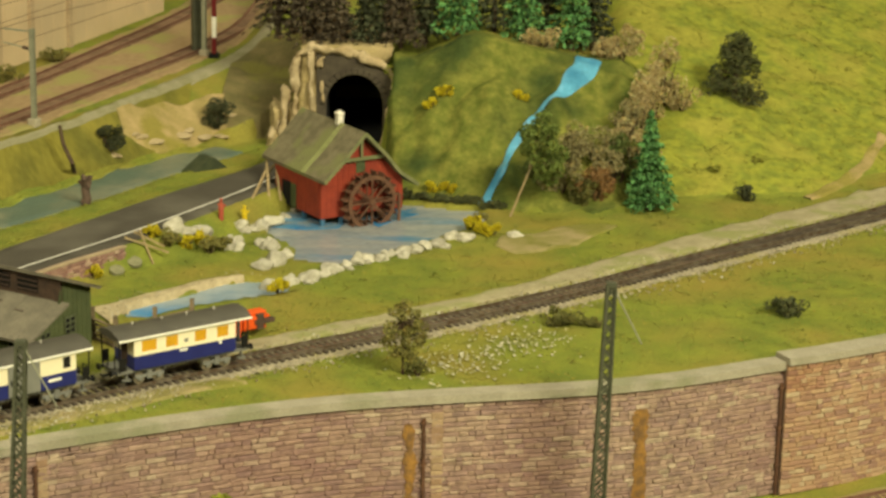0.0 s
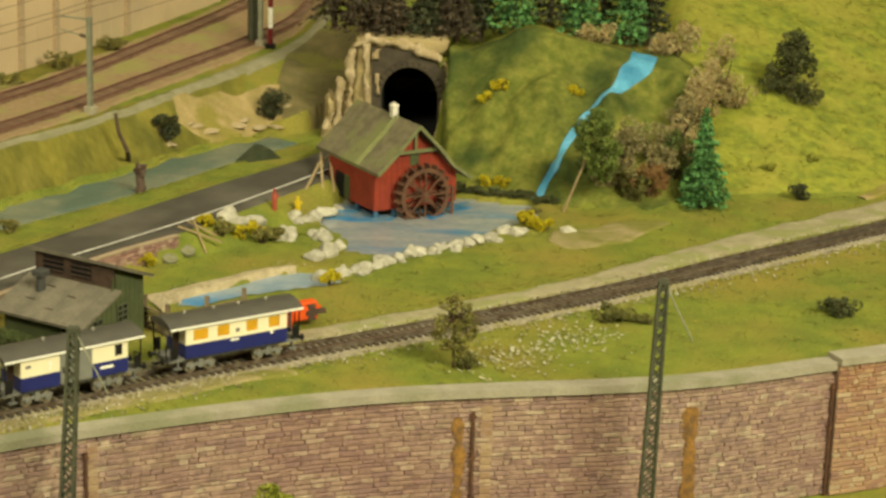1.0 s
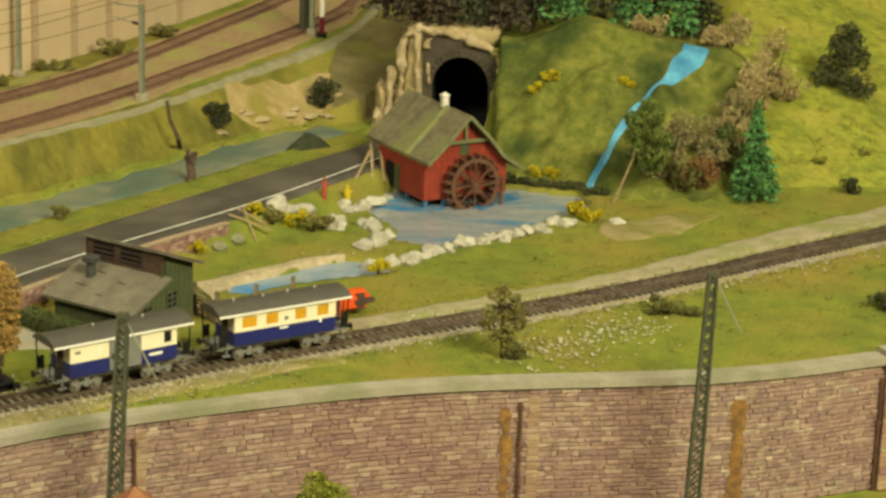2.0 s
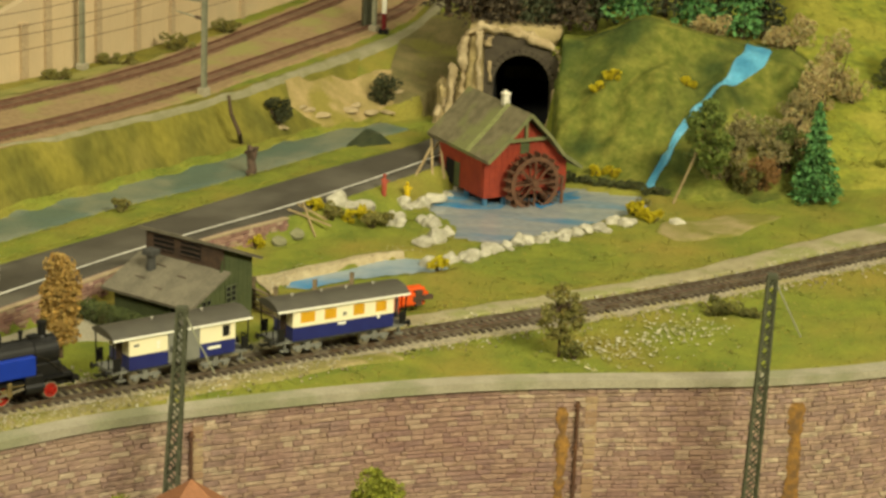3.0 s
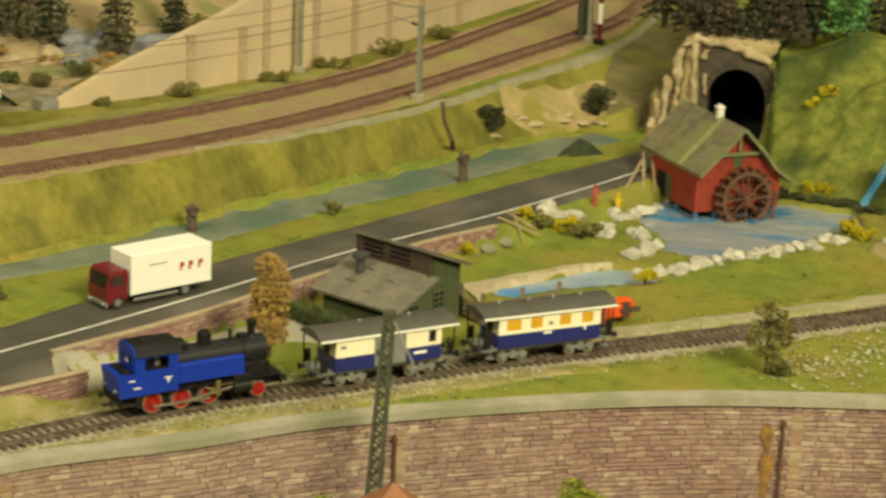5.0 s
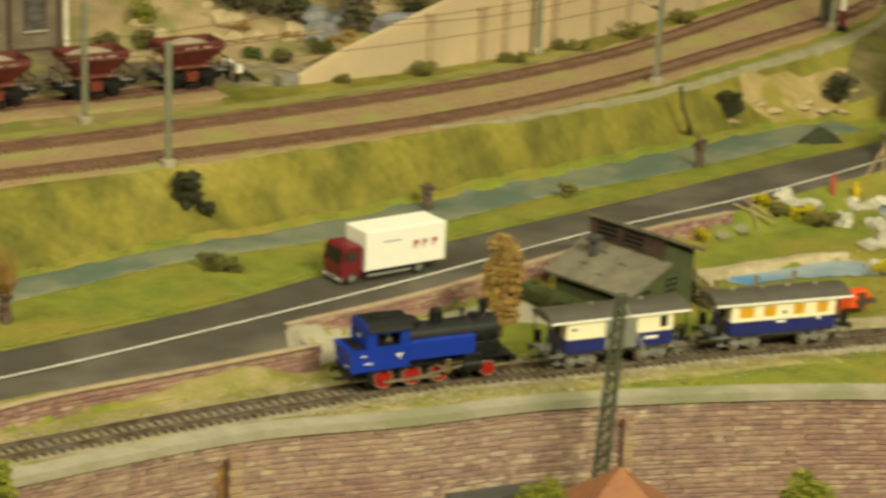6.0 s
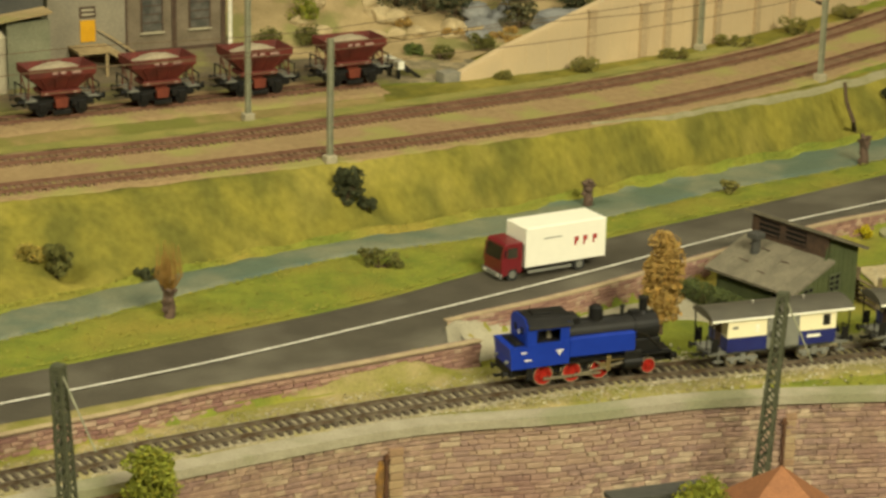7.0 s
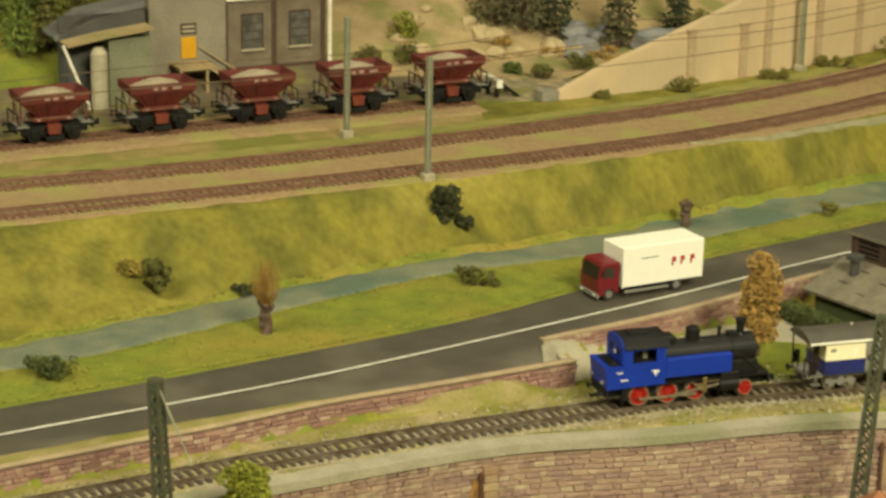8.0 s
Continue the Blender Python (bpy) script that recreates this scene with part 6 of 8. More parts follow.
    for k, (path, radius, name) in enumerate(rims):
        part(name, rock_sweep(path, radius * 0.85, k), M["pale_rock"], t, "pale broken rock edge", True)
    rng = np.random.RandomState(77)
    p = np.vstack([cloud(rng, (3.3 + 0.5 * k, -0.1, 7.7 - 0.55 * k), (0.5, 0.4, 0.5), 60) for k in range(3)])
    chips("moss", p, 0.3, M["leaf_bright"], rng, t)


M["mossy_rock"] = material("mossy_rock", (0.44, 0.345, 0.17), (0.29, 0.225, 0.09), 0.6, 4, 0.95, bump=0.7, third=(0.36, 0.27, 0.14), third_scale=0.3, third_mix=(0.54, 0.68))
M["pale_rock"] = material("pale_rock", (0.50, 0.40, 0.24), (0.36, 0.27, 0.14), 0.6, 5, 0.95, bump=0.6)
tunnel()


# ---- stones round the pond ----
POND_STONES = [(-22.9, 185.9), (-21.8, 186.1), (-20.8, 186.9), (-18.3, 187.7), (-17.3, 190.6), (-16.6, 192.1), (-15.9, 192.2), (-15.1, 193.9), (-14.4, 197.3), (-13.5, 199.4), (-17.3, 186.2), (-15.4, 186.9), (-14.5, 185.7), (-13.3, 183.9), (-14.9, 180.0), (-13.8, 181.5), (-13.8, 175.8), (-12.1, 176.0), (-10.8, 176.9), (-9.7, 178.3), (-8.9, 179.9), (-8.0, 180.8), (-7.1, 181.7), (-6.2, 182.9), (-5.4, 183.0), (-4.5, 184.5), (-3.4, 185.1), (-2.3, 185.5), (-1.5, 186.7), (-0.6, 187.7), (0.7, 190.0), (2.0, 190.3), (6.3, 191.0), (-20.1, 187.2), (-18.6, 186.0)]
POND_STONES += [(x + 0.55 * math.cos(2.4 * k), y + 0.9 * math.sin(2.4 * k)) for k, (x, y) in enumerate(POND_STONES[3:32])]
stone_kinds = [stone_mesh(20 + k, M["stone"], 0.34) for k in range(6)]
rng = np.random.RandomState(3)
for k, (x, y) in enumerate(POND_STONES):
    s = rng.uniform(0.4, 0.95) * (1.2 if k in (0, 1, 3, 4, 14, 15) else 0.75 if k > 34 else 1.0)
    ob = tagged(new("stone", stone_kinds[k % 6]), "pale grey boulder set along the pond edge", "stone", "stones round the pond")
    ob.matrix_world = pose(x * CM, y * CM, (max(gz(x, y), -2.0) + 0.2 * s) * CM, 0, 0, rng.uniform(0, 360)) @ Matrix.Diagonal((s * 1.3, s * 0.95, s * 0.85, 1))


# ---- small things near the mill ----
def fence():
    t = thing("fence", 0, 0, 0, 0, "weathered plank fence beside the shed", "fence")
    corners = [(-25.9, 161.0), (-23.9, 158.9), (-21.3, 161.2), (-18.8, 163.5)]
    for x, y in corners:
        part("post", new_box(x - 0.16, x + 0.16, y - 0.16, y + 0.16, PLATEAU - 0.3, PLATEAU + 2.5), M["fence_wood"], t)
    for (ax, ay), (bx, by) in zip(corners[:-1], corners[1:]):
        for k in range(5):
            z = PLATEAU + 0.2 + 0.36 * k
            part("plank", bar(bmesh.new(), (ax, ay - 0.12, z), (bx, by - 0.12, z), 0.3, 0.08), M["fence_wood"], t)
        part("brace", bar(bmesh.new(), (ax, ay - 0.22, PLATEAU + 0.2), (bx, by - 0.22, PLATEAU + 1.7), 0.2, 0.08), M["fence_wood"], t)


M["fence_wood"] = material("fence_wood", (0.20, 0.15, 0.085), (0.13, 0.10, 0.06), 1.5, 8, 0.9, piece=0.2)
fence()


def tipped_wagon():
    t = thing("tipped_wagon", -16.3, 161.5, PLATEAU, 36, "orange toy wagon lying on its side in the grass", "wagon")
    part("body", new_box(-1.9, 1.2, -0.9, 0.9, 0.15, 2.25, 0.08), M["orange"], t, "bright orange tub")
    part("rim", box(new_box(-2.0, 1.3, -0.2, 0.0, 2.22, 2.36), -2.0, -1.85, -0.98, 0.9, 0.1, 2.3), M["orange"], t)
    part("frame", box(box(new_box(1.2, 3.4, -0.7, 0.2, 0.5, 1.9, 0.06), 1.3, 2.6, -0.95, -0.7, 0.7, 1.6, 0.04), 3.4, 3.9, -0.3, 0.0, 1.0, 1.4), M["orange"], t, "orange chassis end")
    part("coupling", box(new_box(2.2, 3.9, -1.05, -0.75, 1.0, 1.35), 2.4, 3.0, -1.0, -0.8, 0.6, 1.8), M["dark_wood"], t)
    for xs in (-0.75, 0.75):
        a = part("axle", rod(bmesh.new(), (xs, -1.05, 0.1), (xs, -1.05, 2.3), 0.11, seg=8), M["dark_grey"], t, "dark axle")
        for z in (-0.02, 2.3):
            part("wheel", rod(bmesh.new(), (xs, -1.05, z), (xs, -1.05, z + 0.16), 0.42, seg=16), M["dark_grey"], a)


tipped_wagon()


def hedge():
    t = thing("hedge", 0, 0, 0, 0, "clipped dark green hedge along the shed wall", "hedge")
    rng = np.random.RandomState(9)
    a, b = np.array([-38.0, 156.6]), np.array([-30.3, 151.4])
    d = (b - a) / np.hypot(*(b - a))
    n = np.array([-d[1], d[0]])
    core = bmesh.new()
    for k in range(12):
        p = a + (b - a) * (k + 0.5) / 12
        g = bmesh.ops.create_icosphere(core, subdivisions=2, radius=0.68)
        bmesh.ops.transform(core, matrix=Matrix.Translation((p[0], p[1], PLATEAU + 0.5)) @ Matrix.Diagonal((1, 1, 0.95, 1)), verts=g["verts"])
    part("core", core, M["leaf_dark"], t)
    m = 2600
    s, w, h = rng.uniform(0, 1, m), rng.uniform(-0.75, 0.75, m), rng.uniform(0, 1.35, m)
    top = rng.uniform(0, 1, m) < 0.5
    h = np.where(top, 1.2 + rng.uniform(-0.1, 0.15, m), h)
    w = np.where(top, w, np.sign(w) * rng.uniform(0.6, 0.8, m))
    p = a + (b - a) * s[:, None] + n * w[:, None]
    chips("foliage", np.stack([p[:, 0], p[:, 1], PLATEAU + h], 1), 0.22, M["leaf_hedge"], rng, t)


hedge()


def figure(x, y, mat, label, h=1.65):
    bm = bmesh.new()
    rod(bm, (0, 0, -0.1), (0, 0, h * 0.5), 0.2, 0.26, 10)
    rod(bm, (0, 0, h * 0.5), (0, 0, h * 0.82), 0.27, 0.16, 10)
    g = bmesh.ops.create_icosphere(bm, subdivisions=2, radius=0.16)
    bmesh.ops.translate(bm, vec=(0, 0, h * 0.92), verts=g["verts"])
    bar(bm, (-0.3, 0, h * 0.72), (0.42, -0.1, h * 0.66), 0.14)
    ob = setting("figurine", bm, mat, label, "figurine", kind="")
    ob.location = (x * CM, y * CM, gz(x, y) * CM)


figure(-17.4, 192.0, material("yellow_paint", (0.62, 0.45, 0.01), (0.56, 0.40, 0.01), 1, 6, 0.6), "tiny plain yellow figurine on the pond bank")
figure(-19.3, 190.6, material("red_paint", (0.42, 0.09, 0.05), (0.34, 0.07, 0.045), 1, 6, 0.6), "tiny plain red figurine on the pond bank", 1.9)


def millstone(x, y, tilt):
    t = tagged(new("millstone", mesh_of("millstone", rod(rod(bmesh.new(), (0, 0, -0.12), (0, 0, 0.12), 0.62, seg=22), (0, 0, 0.1), (0, 0, 0.14), 0.14, seg=10), M["stone_dark"])), "round grey-green millstone lying in the grass", "millstone", "millstones")
    t.matrix_world = pose(x * CM, y * CM, (gz(x, y) + 0.3) * CM, tilt, 8, 20)


M["stone_dark"] = material("lichen_stone", (0.24, 0.23, 0.13), (0.17, 0.165, 0.09), 1.5, 7, 0.9)
millstone(-26.5, 177.6, 22)
millstone(-25.3, 179.4, 26)


def trestle():
    x, y = -24.4, 181.2
    z = gz(x, y)
    t = thing("sawhorse", x, y, z, 20, "crossed pale timber poles in the grass", "sawhorse")
    for a, b in (((-1.9, 0.4, 1.2), (1.6, -0.6, -0.1)), ((-0.6, 0.6, 1.7), (0.2, -0.9, -0.9)), ((-1.0, 0.9, 1.5), (1.4, 0.2, 0.2))):
        part("pole", bar(bmesh.new(), a, b, 0.14), M["pale_wood"], t)


trestle()


# ---- pollarded trees along the road ----
def pollard(x, y, h, seed, twigs):
    rng = np.random.RandomState(seed)
    t = thing("pollard_tree", x, y, gz(x, y) - 0.05, rng.uniform(0, 360), "short knobbly pollarded trunk by the road" + (" with orange twigs" if twigs else ""), "tree", "pollarded trees")
    bm = bmesh.new()
    tube(bm, [(0, 0, -0.2), (0.1, 0, h * 0.35), (-0.05, 0.05, h * 0.7), (0, 0, h)], 0.42, 9, 0.36)
    for k in range(5):
        a = 6.28 * k / 5 + rng.uniform(-0.3, 0.3)
        rod(bm, (0, 0, h * 0.75), (0.5 * math.cos(a), 0.5 * math.sin(a), h * rng.uniform(1.05, 1.3)), 0.24, 0.2, 7)
    for k in range(5):
        g = bmesh.ops.create_icosphere(bm, subdivisions=1, radius=rng.uniform(0.2, 0.34))
        a = rng.uniform(0, 6.28)
        bmesh.ops.translate(bm, vec=(0.3 * math.cos(a), 0.3 * math.sin(a), h * rng.uniform(0.2, 1.0)), verts=g["verts"])
    part("trunk", bm, M["bark_grey"], t, "brown-grey knobbly trunk")
    if twigs:
        bm = bmesh.new()
        for k in range(95):
            a, r = rng.uniform(0, 6.28), rng.uniform(0.1, 1.05)
            tube(bm, [(0.3 * math.cos(a), 0.3 * math.sin(a), h), (r * math.cos(a), r * math.sin(a), h * 1.55), (r * 0.75 * math.cos(a), r * 0.75 * math.sin(a), h * rng.uniform(1.8, 2.75))], 0.035, 4, 0.014)
        part("twig_crown", bm, M["twig_orange"], t, "fine orange twigs")


M["bark_grey"] = material("bark_grey", (0.13, 0.085, 0.06), (0.08, 0.055, 0.04), 2, 7, 0.9)
M["twig_orange"] = material("twig_orange", (0.34, 0.20, 0.05), (0.26, 0.15, 0.04), 2, 7, 0.9)
pollard(-31.5, 193.6, 2.1, 4, False)
pollard(-68.3, 132.9, 2.0, 5, True)
pollard(-49.9, 171.4, 1.9, 6, False)
t = thing("bare_pole_tree", -33.8, 201.8, 0.83, 0, "thin bent bare sapling on the bank", "tree")
part("trunk", tube(bmesh.new(), [(0, 0, -0.4), (0.28, -2.80, 1.35), (-0.57, -2.30, 2.94), (-0.92, -1.80, 4.54)], 0.24, 7, 0.16), M["bark"], t)

# ---- bushes and trees ----
bush("bush", -59.1, 149.0, (2.6, 1.1, 0.75), M["leaf_olive"], "low olive bush on the roadside verge", 700, 0.25, 12, 21)
bush("bush", -77.4, 119.2, (2.7, 1.2, 0.95), M["leaf_hedge"], "low olive bush on the roadside verge", 700, 0.25, 12, 22)
bush("bush", -39.9, 178.9, (1.2, 0.8, 0.6), M["leaf_scrub"], "low olive bush on the roadside verge", 400, 0.25, 8, 23)
bush("bush", -65.3, 156.7, (1.5, 1.1, 1.8), M["leaf_dark"], "dark green bush on the embankment slope", 1500, 0.34, 16, 24)
bush("bush", -63.9, 157.7, (1.3, 0.8, 0.55), M["leaf_dark"], "dark trailing bush on the embankment slope", 700, 0.3, 9, 25)
# next two: olive imitates the hollow's shade, straw yellow its lit left side
bush("bush", -79.1, 136.4, (1.2, 0.8, 1.5), M["leaf_olive"], "ragged olive bush standing in for the shaded middle of the bank's hollow", 1100, 0.28, 14, 26)
bush("bush", -80.7, 135.5, (1.3, 0.8, 0.8), M["lit_straw"], "straw-yellow brush standing in for the lit side of the bank's hollow", 900, 0.26, 14, 27)
bush("bush", -73.3, 140.2, (1.8, 0.8, 0.6), M["leaf_dark"], "flat dark bush at the stream edge", 500, 0.26, 9, 28)
bush("bush", -22.4, 218.4, (2.0, 1.5, 1.7), M["leaf_dark"], "dark green bush on the rocky bank", 900, 0.3, 12, 29)
bush("bush", -31.2, 206.8, (1.5, 1.2, 1.7), M["leaf_dark"], "dark green bush on the rocky bank", 800, 0.3, 12, 30)
bush("bush", 27.0, 170.4, (2.3, 1.6, 0.85), M["leaf_sombre"], "dark spiky shrub in the meadow above the wall", 800, 0.3, 18, 31)
bush("bush", 9.0, 166.6, (2.0, 1.2, 0.8), M["leaf_olive"], "straggling olive shrub beside the track", 900, 0.26, 12, 32)
bush("bush", 11.6, 166.3, (1.3, 0.8, 0.45), M["leaf_olive"], "straggling olive shrub beside the track", 500, 0.26, 8, 33)
bush("bush", 10.6, 201.4, (2.4, 1.8, 2.2), M["leaf_twig"], "grey-brown bush at the foot of the mound", 1000, 0.26, 16, 34)
bush("bush", 13.8, 201.2, (2.2, 1.6, 1.7), M["leaf_rust"], "rusty brown bush at the foot of the mound", 1000, 0.26, 16, 35)
bush("bush", 8.6, 203.3, (1.6, 1.4, 2.0), M["leaf_green"], "green bush beside the brook", 700, 0.26, 12, 36)
bush("bush", 16.2, 203.6, (1.7, 1.4, 2.6), M["leaf_green"], "tall green bush beside the conifer", 900, 0.28, 14, 37)
bush("bush", 13.8, 205.0, (2.6, 1.7, 1.8), M["leaf_twig"], "grey-brown bush on the mound slope", 900, 0.26, 14, 38)
bush("bush", 17.6, 206.5, (2.2, 1.6, 3.0), M["leaf_brown"], "dry brown bush on the hillside", 1100, 0.26, 16, 39)
bush("bush", 18.6, 211.5, (2.2, 1.6, 3.0), M["leaf_brown"], "dry brown bush on the hillside", 1100, 0.26, 16, 40)
bush("bush", 20.2, 217.5, (1.9, 1.4, 4.2), M["leaf_brown"], "dry brown bush on the hillside", 1100, 0.26, 16, 41)
bush("bush", 23.2, 219.5, (2.0, 1.5, 1.9), M["leaf_brown"], "dry brown bush on the hillside", 800, 0.26, 12, 42)
bush("bush", 17.2, 221.0, (2.0, 1.5, 2.4), M["leaf_brown"], "rusty brown bush above the spring", 1000, 0.28, 16, 43)
bush("bush", 9.2, 220.5, (2.2, 1.2, 1.2), M["leaf_brown"], "brown scrub behind the mound", 800, 0.28, 12, 44)
bush("bush", 25.5, 209.4, (0.7, 0.6, 0.55), M["turf_meadow"], "small grassy tuft on the meadow", 260, 0.24, 6, 45)
bush("bush", 29.8, 211.9, (0.9, 0.6, 0.4), M["turf_meadow"], "small grassy tuft on the meadow", 260, 0.24, 6, 46)
bush("bush", 27.9, 204.8, (1.4, 0.9, 0.9), M["leaf_dark"], "dark low bush behind the track", 500, 0.26, 9, 47)
for k, (x, y, rx, ry, rz, m, lab) in enumerate((
        (11.6, 203.4, 2.0, 1.5, 2.6, "leaf_twig", "grey-brown brush on the lower mound"), (15.0, 202.6, 1.8, 1.4, 2.4, "leaf_twig", "grey-brown brush on the lower mound"), (12.6, 200.6, 1.4, 1.1, 1.5, "leaf_olive", "olive brush on the lower mound"),
        (19.4, 214.6, 1.6, 1.3, 2.4, "leaf_brown", "dry brown brush on the hillside"), (21.6, 220.5, 2.0, 1.4, 4.0, "leaf_brown", "dry brown brush on the hillside"), (17.2, 209.0, 1.5, 1.2, 2.2, "leaf_twig", "grey-brown brush on the hillside"), (15.6, 219.8, 1.3, 1.0, 1.2, "leaf_brown", "dry brown brush by the spring"))):
    bush("bush", x, y, (rx, ry, rz), M[m], lab, 1100, 0.27, 16, 230 + k)
cone_tree(28.9, 224.4, 7.3, 3.9, M["leaf_sombre"], "broad dark shaggy tree standing on the meadow", 5200, 0.34, 51)
leafy_tree("tree", 5.9, 197.7, 9.6, (2.3, 1.8, 4.3), M["leaf_birch"], "slender tree with pale leaning trunk by the brook", 5200, 0.36, 52, lean=(0.29, 0.05), bark=M["pale_wood"], clumps=34, trunk=0.13, crown_z=0.64)
leafy_tree("tree", -2.7, 154.6, 6.4, (2.2, 1.5, 2.8), M["leaf_scrub"], "straggly grey-green sapling beside the branch track", 2600, 0.26, 53, clumps=40, trunk=0.12, crown_z=0.5, spread=0.3)
bush("bush", -1.6, 154.3, (1.0, 0.7, 0.9), M["leaf_olive"], "low shrub at the sapling's foot", 350, 0.24, 8, 54)
leafy_tree("tree", -37.2, 147.5, 8.4, (1.3, 1.15, 4.0), M["leaf_autumn"], "columnar autumn-orange tree in the yard", 12000, 0.25, 55, clumps=90, crown_z=0.5, spread=0.56)
conifer(18.6, 201.0, 9.0, 2.8, M["needle"], "bright green conifer behind the branch track", 5600, 0.4, 61)
for k, (x, y, h, r, m, lab) in enumerate((
        (1.0, 222.5, 9, 2.8, "needle", "green conifer on the ridge"), (4.6, 224, 11, 3.0, "needle_dark", "dark conifer on the ridge"), (7.6, 222.6, 10, 2.8, "needle", "green conifer on the ridge"), (12.4, 223.6, 11, 3.0, "needle", "green conifer on the ridge"), (14.6, 226.0, 11, 2.6, "needle_dark", "dark conifer on the ridge"), (10.0, 226.5, 13, 3.0, "needle_dark", "dark conifer on the ridge"),
        (-14.2, 222.5, 9, 2.7, "needle_brown", "dark brown bare conifer above the tunnel"), (-11.2, 221.5, 8, 2.8, "needle_brown", "dark brown bare conifer above the tunnel"), (-7.6, 222.0, 9, 2.9, "needle_dark", "dark conifer above the tunnel"), (-4.6, 221.6, 9, 2.8, "needle_brown", "dark brown bare conifer above the tunnel"), (-2.2, 224, 10, 2.6, "needle_dark", "dark conifer above the tunnel"), (-17.0, 226, 12, 3.0, "needle_brown", "dark brown bare conifer above the tunnel"), (-13, 229, 14, 3.4, "needle_dark", "dark conifer above the tunnel"), (-6, 228, 14, 3.4, "needle_dark", "dark conifer above the tunnel"))):
    conifer(x, y, h, r, M[m], lab, 1700, 0.55, 70 + k, z=None if x > -1 else max(gz(x, y), 9.0), group="ridge conifers")
for k, (x, y) in enumerate(((-28.3, 176.0), (-24.3, 183.2), (-21.6, 184.2), (-20.6, 185.6), (-0.9, 204.3), (0.4, 204.0), (-1.4, 211.0), (-0.2, 211.8), (6.9, 211.4), (4.1, 191.2), (2.6, 193.2), (-13.0, 173.2), (3.2, 192.2))):
    bush("flower_clump", x, y, (0.95, 0.75, 0.6), M["flower_yellow"], "clump of yellow flowers in the grass", 320, 0.34, 7, 90 + k, group="yellow flower clumps")
for k, (x, y, s) in enumerate(((-22.9, 183.2, 1.2), (-19.6, 184.0, 1.3), (-18.6, 184.9, 1.0), (3.2, 194.0, 1.0))):
    bush("bush", x, y, (1.0 * s, 0.8 * s, 0.7 * s), M["leaf_scrub"], "olive shrub on the pond bank", 420, 0.24, 8, 120 + k)
for k, (x, y, top) in enumerate(((-56.4, 107.2, 2.2), (-13.7, 135.0, -3.9), (-28.8, 127.0, -3.6))):
    leafy_tree("tree", x, y, top - LOWER, (1.9, 1.5, 2.4), M["leaf_bright"], "bright yellow-green young tree below the retaining wall", 5200, 0.26, 130 + k, clumps=40, crown_z=0.84, spread=0.5)
for x, y, k in ((-40.1, 144.6, 1), (-43.6, 141.8, 2)):
    ob = tagged(new("stump", stone_mesh(140 + k, M["bark_grey"], 0.3, "stump")), "low brown tree stump in the grass", "stump", "tree stumps")
    ob.matrix_world = pose(x * CM, y * CM, (gz(x, y) + 0.2) * CM, 0, 0, 40) @ Matrix.Diagonal((1.0, 0.6, 0.45, 1))
bm = bmesh.new()
extrude_profile(bm, [(-2.3, -0.3), (-0.2, 1.2), (0.4, 1.1), (2.0, -0.3)], -1.0, 1.0)
M["tarp"] = material("green_tarpaulin", (0.055, 0.065, 0.03), (0.03, 0.04, 0.02), 0.8, 5, 0.7, bump=0.5)
ob = setting("tarpaulin", bm, M["tarp"], "dark green tarpaulin heap by the stream", "tarpaulin", kind="")
ob.matrix_world = pose(-22.2 * CM, 206.6 * CM, gz(-22.2, 206.6) * CM, 0, 0, 35)


# ---- masts ----
def lattice_mast(top, base, label, reach=2.2):
    t = thing("lattice_mast", base[0], base[1], base[2], 0, label, "mast", "lattice masts")
    d = Vector(top) - Vector(base)
    h = d.z
    def at(s, a, b):
        w = 0.48 - 0.21 * s
        return (d.x * s + a * w, d.y * s + b * w, h * s)
    for a in (-1, 1):
        for b in (-1, 1):
            part("leg", bar(bmesh.new(), at(0, a, b), at(1, a, b), 0.17), M["mast_green"], t)
    n = 22
    for k in range(n):
        s0, s1 = k / n, (k + 1) / n
        e = 1 if k % 2 else -1
        for b in (-1, 1):
            for p, q, w in ((at(s0, -e, b), at(s1, e, b), 0.11), (at(s0, b, e), at(s1, b, -e), 0.11), (at(s0, e, b), at(s1, -e, b), 0.09)):
                part("lacing", bar(bmesh.new(), p, q, w), M["mast_green"], t)
    w = 0.34
    part("cap", new_box(d.x - w, d.x + w, d.y - w, d.y + w, h - 0.1, h + 0.18), M["mast_green"], t)
    part("stay", rod(bmesh.new(), (d.x + 0.2, d.y, h - 0.3), (d.x + reach, d.y - 0.4, h - 1.82 * reach), 0.07, 0.05, 6), M["mast_grey"], t, "thin slanting stay rod")
    part("footing", new_box(-1, 1, -1, 1, -0.6, 0.4, 0.05), M["concrete"], t, "concrete footing")


lattice_mast((-25.96, 133.5, 7.34), (-26.95, 133.5, LOWER), "dark green lattice mast standing below the wall")
lattice_mast((11.44, 147.5, 7.56), (11.05, 147.5, LOWER), "dark green lattice mast standing below the wall")
lattice_mast((-60.69, 104.5, 7.32), (-59.84, 104.5, LOWER), "dark green lattice mast standing below the wall", 2.5)


